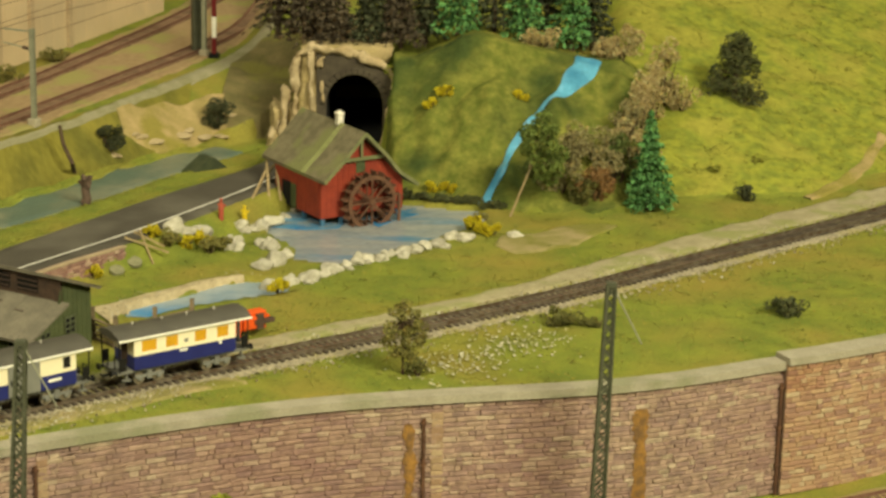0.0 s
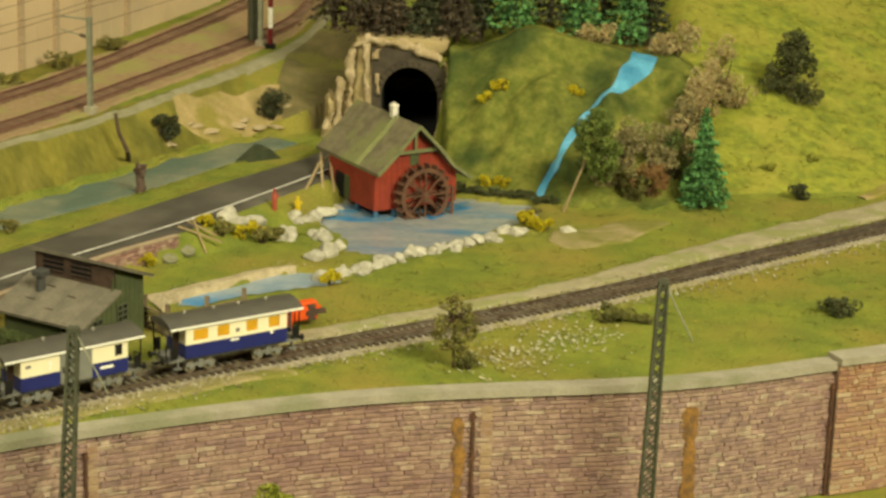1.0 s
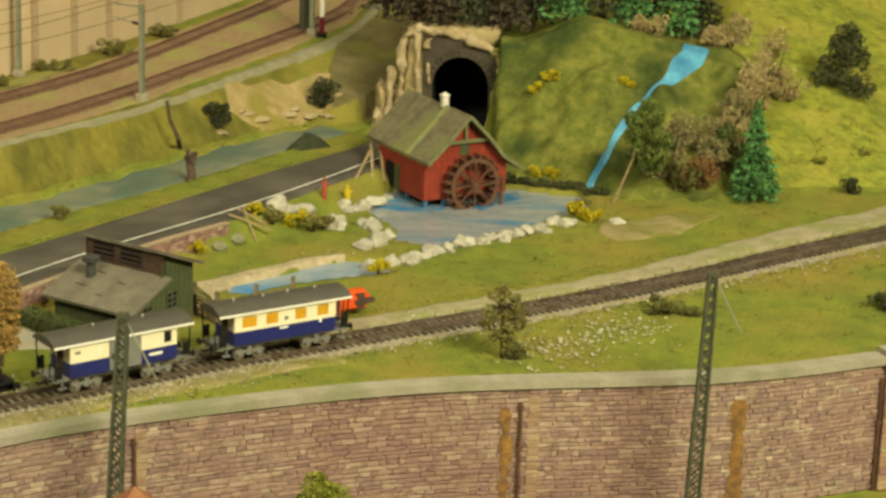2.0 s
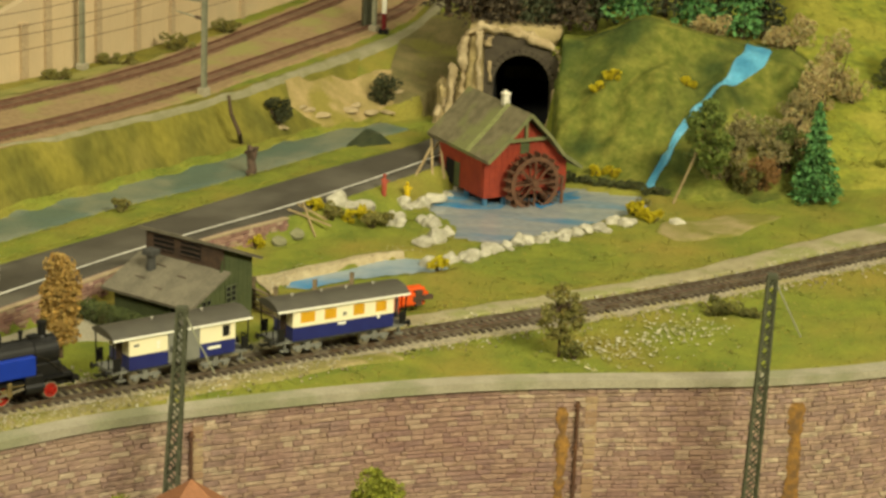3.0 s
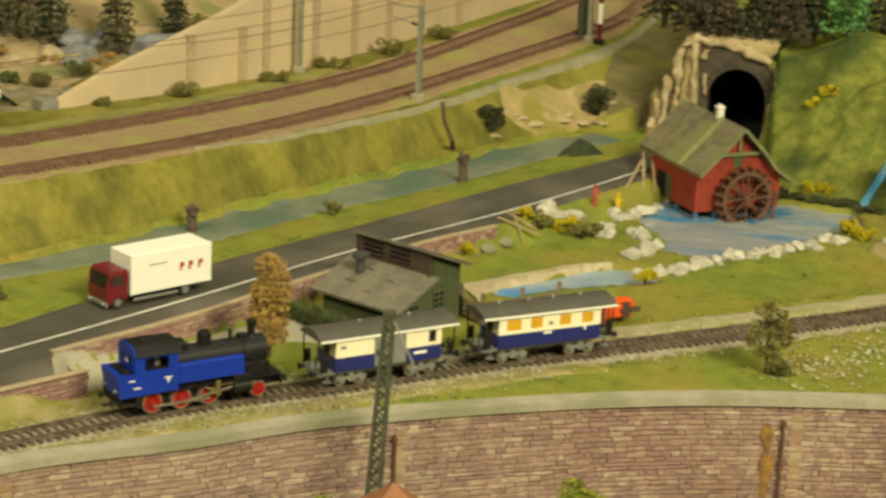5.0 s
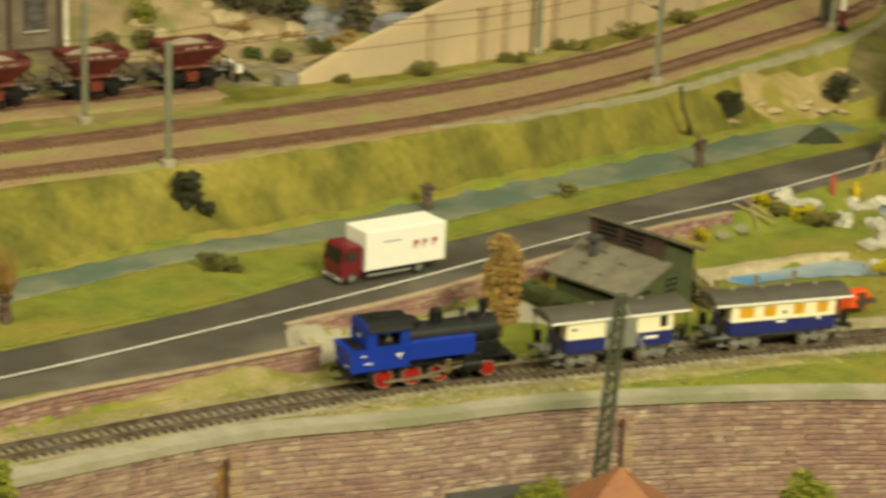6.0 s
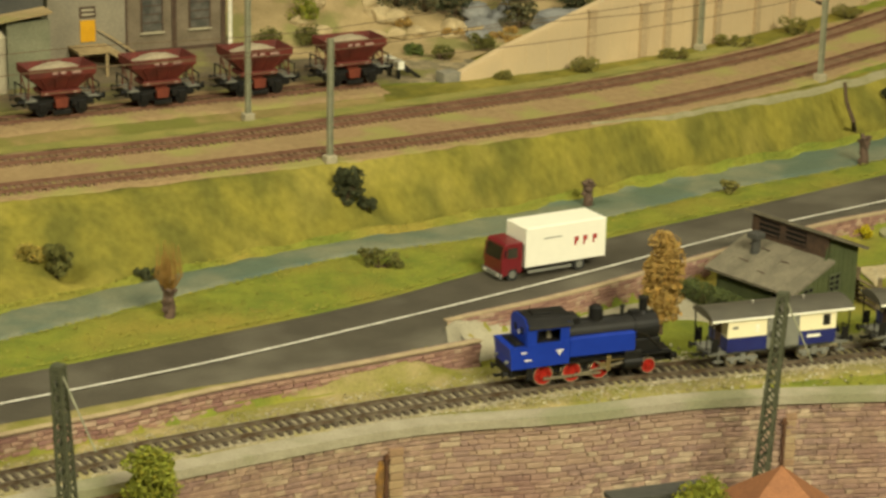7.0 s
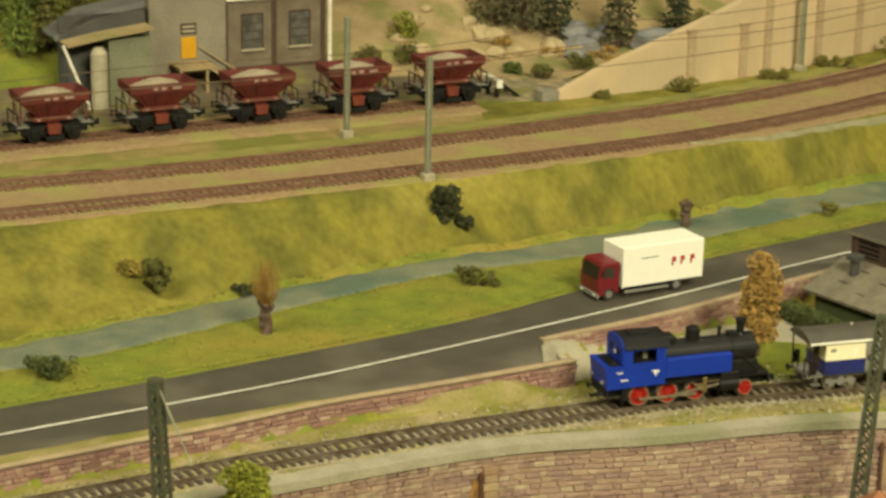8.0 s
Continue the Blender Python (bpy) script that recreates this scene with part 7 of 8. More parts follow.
def line_mast(x, y, h, arm):
    z = gz(x, y)
    i = int(np.argmin(np.hypot(BACK_TRACK_A[:, 0] - x, BACK_TRACK_A[:, 1] - y)))
    nx, ny = normals(BACK_TRACK_A)[i]
    s = 1 if side(BACK_TRACK_A, np.array([x]), np.array([y]))[0] < 0 else -1
    t = thing("catenary_mast", x, y, z, math.degrees(math.atan2(ny * s, nx * s)), "slim grey-green catenary mast on a concrete foot", "mast", "catenary masts")
    bm = bmesh.new()
    box(bm, -0.22, 0.22, -0.2, -0.14, 0, h)
    box(bm, -0.22, 0.22, 0.14, 0.2, 0, h)
    box(bm, -0.04, 0.04, -0.14, 0.14, 0, h)
    part("pole", bm, M["mast_grey"], t)
    part("footing", new_box(-0.45, 0.45, -0.45, 0.45, -0.5, 0.7, 0.05), M["concrete"], t, "pale concrete foot")
    if arm:
        a = part("arm", bar(bmesh.new(), (0, 0, h - 0.25), (3.1, 0, h - 0.25), 0.14), M["mast_grey"], t)
        part("brace", bar(bmesh.new(), (0, 0, h - 1.9), (3.1, 0, h - 1.5), 0.1), M["mast_grey"], a)
        part("insulator", rod(bmesh.new(), (0.4, 0, h - 1.86), (1.0, 0, h - 1.78), 0.16, seg=8), M["dark_wood"], a)


for x, y, h, arm in ((-37.6, 203.3, 9.0, True), (-25.6, 236.7, 11, True), (-50.8, 210.8, 11.5, True), (-78.7, 168.0, 10.35, False), (-67.4, 158.9, 10.06, False)):
    line_mast(x, y, h, arm)
t = thing("signal_post", -24.5, 236.0, gz(-24.5, 236), 0, "red and white banded signal post beside the track", "signal")
for k in range(5):
    part("band", rod(bmesh.new(), (0, 0, k * 2.2), (0, 0, k * 2.2 + 2.2), 0.26, seg=12), M["white"] if k % 2 else M["cab_red"], t)
part("foot", new_box(-0.5, 0.5, -0.5, 0.5, -0.4, 0.5), M["black"], t)
t = thing("equipment_cabinet", -26.6, 238.5, gz(-26.6, 238.5), 20, "tall grey equipment cabinet beside the main line", "cabinet")
part("body", new_box(-0.5, 0.5, -0.5, 0.5, -0.2, 8.0, 0.05), M["mast_green"], t)
part("door", new_box(-0.4, 0.4, -0.56, -0.5, 0.3, 7.6), M["mast_green"], t)


def wires():
    for line, off in ((BACK_TRACK_A, 0.3), (BACK_TRACK_B, -0.3)):
        for h in (7.1, 8.6):
            w = offset(line, off)[::6]
            t = tagged(new("contact_wire", mesh_of("contact_wire", tube(bmesh.new(), [(p[0], p[1], UPPER + h + (0.25 * math.cos(k) if h > 8 else 0)) for k, p in enumerate(w)], 0.035, 4), M["wire"])), "thin brown contact wire over the main line", "wire", "contact wires")


M["wire"] = material("wire_copper", (0.16, 0.11, 0.06), (0.12, 0.08, 0.05), 1, 5, 0.5, 0.4)
wires()


# ---- back scenery: sand wall, works building, far wood ----
def sand_wall():
    line = smooth_line([(-67.6, 188.8), (-59, 199.6), (-53.4, 208.6), (-48.7, 218), (-44.6, 228.6), (-39.4, 243), (-33, 262)], 0.8)
    run = np.concatenate([[0], np.cumsum(np.hypot(*np.diff(line, axis=0).T))])
    top = np.interp(run, [0, 5, 14, 26, 40, 90], [0.5, 2.6, 5.4, 8.8, 12, 12]) + UPPER
    back = offset(line, 0.9)
    bm = bmesh.new()
    sheet(bm, [[(*p, UPPER - 0.5) for p in line], [(*p, z) for p, z in zip(line, top)], [(*p, z) for p, z in zip(back, top)], [(*p, UPPER - 0.5) for p in back]])
    w = setting("wall_back", bm, M["tan_wall"], "high sand-coloured retaining wall behind the main line", "wall")
    n = normals(line)
    for s in (14.0, 20.5, 24.0, 30.5, 37.0, 43.5, 50, 58):
        i = int(np.searchsorted(run, s))
        if i >= len(line) - 1:
            break
        h = 5.0 if s in (14.0, 20.5) else 10.5
        ob = part("pilaster", box(new_box(-0.4, 0.4, -0.35, 0.1, -0.4, h), -0.55, 0.55, -0.45, 0.1, h, h + 0.35), M["tan_post"], w)
        ob.matrix_world = pose(line[i, 0] * CM, line[i, 1] * CM, UPPER * CM, 0, 0, math.degrees(math.atan2(n[i, 1], n[i, 0])) - 90)
    for i in range(6, len(line) - 2, 3):
        ob = part("plank_joint", new_box(-0.03, 0.03, -0.03, 0.02, -0.3, float(top[i]) - UPPER - 0.2), M["tan_wall"], w)
        ob.matrix_world = pose(line[i, 0] * CM, line[i, 1] * CM, UPPER * CM, 0, 0, math.degrees(math.atan2(n[i, 1], n[i, 0])) - 90)


sand_wall()
end_block = rough_block(-1.3, 0.5, -0.5, 1.1, -0.4, 1.0, 0.5, 0.08, (0.6, 0.6, 0.6), 9)
ob = setting("wall_end", end_block, M["concrete_grey"], "low grey concrete end block of the sand wall", "block")
ob.matrix_world = pose(-67.9 * CM, 188.4 * CM, UPPER * CM, 0, 0, 51)
for k, (x, y, rx, ry, rz) in enumerate(((-58.3, 196.9, 1.7, 1.0, 0.9), (-52.2, 205.6, 2.4, 1.0, 0.7), (-48.0, 213.6, 2.4, 1.0, 0.8), (-44.0, 222.0, 2.4, 1.0, 0.9), (-40.4, 231.5, 2.2, 1.0, 0.9), (-64.0, 191.0, 1.6, 0.8, 0.5))):
    bush("bush", x, y, (rx, ry, rz), M["leaf_scrub"], "low olive scrub at the foot of the sand wall", 700, 0.26, 12, 150 + k, group="scrub at the wall")


def works():
    a = math.degrees(math.atan2(0.7575, 0.6528))
    t = thing("works_building", -101.5, 174.9, UPPER, a, "grey works building with timber-framed upper floor", "building")
    part("concrete_wall", new_box(0, 7.3, 0, 9, -0.3, 16), M["works_concrete"], t, "smooth beige-grey concrete wall")
    d = part("door", new_box(3.0, 4.4, -0.12, 0.0, 2.8, 4.75), M["orange_pane"], t, "orange door leaf")
    part("lintel_sign", new_box(2.95, 4.45, -0.14, 0.0, 5.05, 6.0), M["dark_wood"], t, "dark sign with unreadable bars")
    for z in (5.2, 5.6):
        part("lettering", new_box(3.1, 4.3, -0.17, -0.14, z, z + 0.2), M["concrete"], t)
    part("framed_wall", new_box(7.3, 17.2, 0.2, 9, -0.3, 16), M["works_wall"], t, "brown-grey rendered wall")
    for x in (7.3, 12.1, 17.0):
        part("timber_post", new_box(x - 0.22, x + 0.22, 0.02, 0.25, 1.2, 12), M["dark_wood"], t)
    for z in (1.3, 7.9):
        part("timber_rail", new_box(7.3, 17.2, 0.05, 0.24, z - 0.2, z + 0.2), M["dark_wood"], t)
    part("white_band", new_box(7.4, 17.2, -0.1, 0.02, 7.7, 8.4), M["white_wash"], t, "white painted band")
    for x in (9.0, 13.7):
        w = part("window", new_box(x, x + 1.9, 0.12, 0.2, 3.2, 6.3), M["glass_grey"], t, "dark dusty window")
        part("window_frame", box(box(new_box(x - 0.12, x, 0.05, 0.2, 3.1, 6.4), x + 1.9, x + 2.02, 0.05, 0.2, 3.1, 6.4), x, x + 1.9, 0.06, 0.2, 6.3, 6.42), M["dark_wood"], w)
        for k in range(1, 4):
            part("glazing_bar", new_box(x, x + 1.9, 0.08, 0.13, 3.2 + k * 0.78 - 0.04, 3.2 + k * 0.78 + 0.04), M["dark_wood"], w)
        part("sill", new_box(x - 0.2, x + 2.1, -0.1, 0.2, 2.95, 3.12), M["concrete"], w)
    part("roof", new_box(-0.5, 17.8, -0.6, 9.5, 16, 16.5), M["shed_roof"], t)
    part("downpipe", rod(bmesh.new(), (17.6, -0.1, -0.3), (17.6, -0.1, 9), 0.2, seg=8), M["white_wash"], t, "pale downpipe")
    s = bmesh.new()
    for y in (-3.0, -0.4):
        bar(s, (4.6, y, 2.5), (8.4, y, -0.1), 0.12, 0.3)
    st = part("outside_stair", s, M["pale_wood"], t, "pale timber outside stair")
    for k in range(7):
        part("tread", new_box(4.6 + k * 0.55, 5.2 + k * 0.55, -3.0, -0.4, 2.4 - k * 0.38, 2.6 - k * 0.38), M["pale_wood"], st)
    for y in (-3.0, -0.4):
        part("handrail", bar(bmesh.new(), (4.6, y, 3.9), (8.4, y, 1.2), 0.1), M["pale_wood"], st)
    part("landing", new_box(1.8, 4.7, -3.0, 0, 2.3, 2.55), M["pale_wood"], st)
    for x in (2.0, 4.4):
        part("leg", bar(bmesh.new(), (x, -2.9, -0.3), (x, -2.9, 2.4), 0.2), M["pale_wood"], st)
    b = thing("loading_shed", -104.2, 165.6, UPPER, a, "small grey-green loading shed with sandy curved roof", "shed")
    part("wall", new_box(3.7, 7.6, 0, 5, -0.3, 6.0), M["works_green"], b)
    r = bmesh.new()
    extrude_profile(r, [(-0.2, 5.7), (3.0, 6.2), (7.6, 6.7), (7.6, 6.9), (3.0, 6.4), (-0.2, 5.9)], -0.8, 1.6)
    part("canopy", r, M["sand"], b, "sand-coloured canopy")
    r = bmesh.new()
    extrude_profile(r, [(-0.8, 6.2), (2.2, 8.0), (7.6, 8.8), (7.6, 8.3), (2.4, 7.5), (-0.5, 5.8)], 1.6, 5)
    part("curved_roof", r, M["zinc"], b, "grey sheet roof with pale rim")
    part("rear_wall", new_box(-0.3, 7.6, 1.6, 1.9, -0.3, 8.0), M["zinc_dark"], b)
    part("post", bar(bmesh.new(), (-0.6, -0.6, 5.9), (1.8, -0.6, -0.2), 0.25), M["white_wash"], b)
    part("tank", rod(rod(bmesh.new(), (2.6, -0.6, -0.3), (2.6, -0.6, 5.0), 0.75, seg=14), (2.6, -0.6, 5.0), (2.6, -0.6, 5.5), 0.75, 0.4, 14), M["concrete"], b, "pale round hopper leg")


M["works_concrete"] = material("works_concrete", (0.27, 0.24, 0.172), (0.215, 0.19, 0.14), 0.3, 5, 0.9)
M["works_wall"] = material("works_render", (0.20, 0.16, 0.11), (0.15, 0.12, 0.08), 0.5, 5, 0.9)
M["works_green"] = material("works_green", (0.22, 0.22, 0.14), (0.17, 0.175, 0.11), 0.4, 5, 0.9)
M["glass_grey"] = material("dusty_glass", (0.07, 0.07, 0.06), (0.14, 0.13, 0.11), 0.8, 5, 0.25, spec=0.5)
M["zinc"] = material("zinc_sheet", (0.20, 0.20, 0.19), (0.14, 0.145, 0.145), 0.4, 5, 0.5, 0.3)
M["zinc_dark"] = material("zinc_dark", (0.06, 0.06, 0.055), (0.08, 0.08, 0.07), 0.4, 5, 0.7)
works()
t = thing("buffer_stop", -73.2, 187.2, gz(-73.2, 187.2) + 0.3, 48, "black and white buffer stop at the siding end", "buffer stop")
part("beam", new_box(-0.3, 0.3, -1.5, 1.5, 0.9, 1.6), M["white"], t, "white painted beam")
for ys in (-0.9, 0.9):
    part("strut", bar(bmesh.new(), (0.1, ys, 1.4), (2.2, ys, -0.2), 0.3), M["black"], t)
    part("upright", bar(bmesh.new(), (0, ys, -0.3), (0, ys, 1.6), 0.3), M["black"], t)
for k, (x, y, h, r, m) in enumerate(((-80.6, 206.5, 10, 3.3, "needle_grey"), (-78.2, 208, 11, 3.4, "needle_grey"), (-75.6, 209.6, 10, 2.9, "needle_dark"), (-69.6, 212, 11, 2.8, "needle_grey"), (-84, 211, 11, 2.6, "needle_grey"), (-66.0, 220, 10, 2.4, "needle_dark"), (-112, 170, 10, 1.9, "leaf_birch"), (-110.5, 172.5, 10, 1.9, "leaf_olive"), (-115, 178, 11, 2.2, "leaf_green"), (-110.0, 177, 11, 2.2, "leaf_olive"), (-113, 183, 12, 2.2, "leaf_green"), (-116.5, 171, 11, 2.4, "leaf_birch"), (-119, 176, 12, 2.4, "leaf_green"))):
    conifer(x, y, h, r, M[m], "dull green conifer on the far bank" if k > 5 else "dark conifer on the sandy bank", 1500, 0.5, 170 + k, group="far conifers")
for k, (x, y, r, m) in enumerate(((-87.0, 190.5, 1.8, "leaf_olive"), (-84.5, 194.0, 1.6, "leaf_olive"), (-86.5, 197, 2.2, "leaf_bright"), (-71.5, 195.5, 1.3, "leaf_olive"), (-66.0, 197.0, 1.4, "leaf_olive"), (-74.8, 196.5, 1.0, "leaf_green"), (-69.5, 201, 1.5, "leaf_olive"))):
    bush("bush", x, y, (r, r * 0.8, r * 0.7), M[m], "scrub bush on the sandy bank", 600, 0.3, 12, 190 + k, group="scrub on the bank")
leafy_tree("tree", -58.9, 204.5, 6.1, (1.5, 1.3, 1.3), M["leaf_scrub"], "round olive tree behind the sand wall", 1500, 0.28, 199, crown_z=0.86, clumps=16, spread=0.55)
rock_kinds = [stone_mesh(210 + k, M["boulder"], 0.3, "boulder") for k in range(4)]
rng = np.random.RandomState(8)
for k in range(16):
    x, y = rng.uniform(-88, -70), 0
    y = 194 + (x + 88) * 0.35 + rng.uniform(0, 9)
    s = rng.uniform(0.5, 1.3)
    ob = tagged(new("boulder", rock_kinds[k % 4]), "pale sandstone boulder on the sandy bank", "boulder", "boulders on the bank")
    ob.matrix_world = pose(x * CM, y * CM, (gz(x, y) + 0.3 * s) * CM, 0, 0, rng.uniform(0, 360)) @ Matrix.Diagonal((s * 1.3, s, s * 0.7, 1))
slate_kinds = [stone_mesh(220 + k, material("slate_rock", (0.24, 0.24, 0.23), (0.16, 0.165, 0.17), 0.8, 5, 0.9, bump=0.5), 0.62, "slate_rock") for k in range(3)]
for k, (x, y, s) in enumerate(((-72.6, 208.0, 1.9), (-73.4, 210.5, 2.2), (-71.8, 205.2, 1.3), (-70.4, 203.4, 0.9), (-66.6, 213.0, 2.4), (-65.0, 216.0, 2.2), (-72.0, 213.5, 2.2))):
    ob = tagged(new("slate_rock", slate_kinds[k % 3]), "slate-grey rock among the trees on the sandy bank", "rock", "slate rocks on the bank")
    ob.matrix_world = pose(x * CM, y * CM, (gz(x, y) + 0.2 * s) * CM, 0, 0, 50 * k) @ Matrix.Diagonal((s * 1.1, s * 0.8, s * 0.65, 1))
for k, (x, y, s) in enumerate(((-78.8, 203.6, 1.2), (-74.2, 205.0, 1.0), (-69.0, 206.5, 1.3), (-67.2, 204.6, 1.0))):
    bush("bush", x, y, (1.5 * s, 1.0 * s, 0.6 * s), M["leaf_autumn"], "ochre scrub on the sandy bank", 500, 0.3, 10, 260 + k, group="scrub on the bank")
# added dark growth imitates the shade at the mound's foot behind the pond
for k, (x, y, s) in enumerate(((-3.4, 202.9, 1.0), (-1.0, 202.4, 0.9), (1.6, 201.9, 1.0), (4.4, 200.4, 0.9), (-5.2, 204.2, 1.0))):
    bush("bush", x, y, (2.5 * s, 0.85, 0.42 * s), M["leaf_sombre"], "dark low growth standing in for the shaded bank behind the pond", 1100, 0.24, 40, 270 + k)
for k in range(9):
    x = rng.uniform(-31, -20.5)
    y = 208 + (x + 31) * 1.1 + rng.uniform(-1.5, 3)
    s = rng.uniform(0.4, 0.8)
    ob = tagged(new("boulder", rock_kinds[k % 4]), "pale sandstone slab in the embankment", "boulder", "slabs in the embankment")
    ob.matrix_world = pose(x * CM, y * CM, (gz(x, y) - 0.02 * s) * CM, 0, 0, rng.uniform(0, 360)) @ Matrix.Diagonal((s * 1.7, s, s * 0.4, 1))
setting("sand_patch", ribbon(bmesh.new(), even([(-30.2, 209.2), (-27.2, 211.2), (-24.5, 215.2), (-21.5, 218.6)]), even([(-31.8, 212.8), (-28.6, 216.4), (-25.6, 220.5), (-22.4, 224.5)]), 14, 0.24, None, 0.8), M["sandy_turf"], "dry sandy grass on the embankment", "sand", True)


# ---- below the retaining wall ----
def low_house():
    t = thing("lineside_house", -24.58, 129.8, LOWER, 22, "small house with reddish pyramid roof below the wall", "house")
    part("wall", new_box(-2.9, 2.9, -2.7, 2.7, -0.3, 5.75), M["works_concrete"], t)
    bm = bmesh.new()
    b = [bm.verts.new(v) for v in ((-3.9, -3.7, 5.65), (3.9, -3.7, 5.65), (3.9, 3.7, 5.65), (-3.9, 3.7, 5.65))]
    apex = bm.verts.new((0, 0, 9.35))
    for i in range(4):
        bm.faces.new((b[i], b[(i + 1) % 4], apex))
    bm.faces.new(b[::-1])
    part("roof", bm, M["roof_red"], t, "orange-brown pyramid roof")
    f = thing("flat_roof_hut", -32.0, 128.3, LOWER, 40, "low hut with dark flat roof below the wall", "hut")
    part("wall", new_box(-3.0, 3.0, -0.6, 0.6, -0.3, 6.7), M["works_concrete"], f)
    part("roof", new_box(-3.3, 3.3, -0.8, 0.8, 6.7, 7.04), M["dark_grey"], f, "dark flat roof")


M["roof_red"] = material("roof_red", (0.30, 0.13, 0.06), (0.25, 0.11, 0.055), 0.8, 6, 0.8)
low_house()
low_line = offset(COPING, -4.6)
ballast_bed("ballast_5", low_line, 2.4, M["brown_ballast"], "brown ballast under the lower track")
track(low_line, M["rust_rail"], M["brown_sleeper"], "lower track in front of the retaining wall")


def wall_extras():
    n = normals(COPING)
    def at(i):
        return COPING[i], math.degrees(math.atan2(n[i, 1], n[i, 0])) - 90
    for i, w, m in ((107, 0.9, "tan_brick"), (52, 1.0, "tan_brick"), (79, 0.8, "tan_brick")):
        p, a = at(i)
        t = thing("brick_pier", p[0], p[1], 0, a, "narrow pier of tan bricks on the retaining wall", "pier", "piers on the wall")
        z = LOWER - 0.2
        j = 0
        while z < PLATEAU - 1.2:
            o = 0.04 * (j % 2)
            proud = -0.3 if i == 52 else -0.12
            part("brick", new_box(-w / 2 + o, w / 2 - o, proud, 0.15, z, z + 0.5, 0.04), M[m], t)
            z, j = z + 0.55, j + 1
    for i, dx in ((106, 0.0), (79, -0.5), (134, -0.28), (52, -0.65)):
        p, a = at(i)
        t = thing("downpipe", p[0], p[1], 0, a, "dark rusty downpipe on the retaining wall", "pipe", "downpipes on the wall")
        part("pipe", rod(bmesh.new(), (dx, -0.25, LOWER), (dx, -0.25, -3.0), 0.13, seg=8), M["rusty"], t)
        for z in (-3.4, -6.5, -9.5):
            part("bracket", new_box(dx - 0.2, dx + 0.2, -0.4, 0.1, z, z + 0.12), M["rusty"], t)
    for i, w0, seed in ((105, 0.55, 1), (122, 0.6, 2), (51, 0.4, 3)):
        p, a = at(i)
        r = np.random.RandomState(seed)
        bm = bmesh.new()
        rows = []
        for z in np.linspace(-3.4, LOWER, 64):
            w = w0 * max(0.15, (0.85 if seed == 2 else 0.6) + (0.25 if seed == 2 else 0.7) * noise.noise((z * 0.55, seed * 9.1, 0)) + 0.4 * noise.noise((z * 1.9, seed * 5.3, 3)) + r.uniform(-0.1, 0.1))
            c = 0.06 * math.sin(z * 0.8 + seed) + r.uniform(-0.04, 0.04)
            rows.append([(c + w * s, -0.13 - 0.12 * (1 - s * s) + r.uniform(0, 0.03), z) for s in np.linspace(-1, 1, 7)])
        ob = part("rust_streak", sheet(bm, rows), M["rusty_moss"], None, "rust-orange crusted streak down the masonry", True)
        ob.matrix_world = pose(p[0] * CM, p[1] * CM, 0, 0, 0, a)
        tagged(ob, category="stain", group="rust streaks on the wall")


M["rusty"] = material("rusty_iron", (0.13, 0.06, 0.03), (0.08, 0.04, 0.025), 1.5, 6, 0.8)
M["rusty_moss"] = material("rust_crust", (0.33, 0.17, 0.04), (0.17, 0.095, 0.04), 1.6, 5, 0.95, bump=0.8)
wall_extras()


# ---- hall round the layout ----
def hall():
    x0, x1, y0, y1, z0, z1 = -520, 480, -380, 620, -105, 240
    setting("hall_floor", new_box(x0, x1, y0, y1, z0 - 10, z0), M["hall"], "plain grey hall floor", "floor")
    setting("ceiling", new_box(x0, x1, y0, y1, z1, z1 + 10), M["hall"], "plain pale hall ceiling", "ceiling")
    setting("wall_west", new_box(x0 - 10, x0, y0, y1, z0, z1), M["hall"], "plain hall wall", "wall")
    setting("wall_east", new_box(x1, x1 + 10, y0, y1, z0, z1), M["hall"], "plain hall wall", "wall")
    setting("wall_north", new_box(x0, x1, y1, y1 + 10, z0, z1), M["hall"], "plain hall wall", "wall")
    setting("wall_rear", new_box(x0, x1, y0 - 10, y0, z0, z1), M["hall"], "plain hall wall", "wall")
    setting("layout_base", new_box(-150, 100, 60, 330, -60, LOWER - 1.5), M["dark_wood"], "dark timber base under the layout", "table")


hall()


# ---- turf, specks and pebbles ----
def beach_pebbles():
    r = np.random.RandomState(31)
    n = 700
    a, b = np.array([-26.2, 166.4]), np.array([-16.1, 177.2])
    p = a + (b - a) * r.uniform(0, 1, n)[:, None] + np.stack([r.normal(0, 0.8, n), r.normal(0, 1.0, n)], 1)
    tagged(chips("beach_pebbles", np.column_stack([p, ground_z(p[:, 0], p[:, 1]) + 0.18]), 0.17, M["pebble"], r, flat=0.9, lay=True), "small pale pebbles strewn on the sandy beach", "pebbles", kind="stuff")


beach_pebbles()


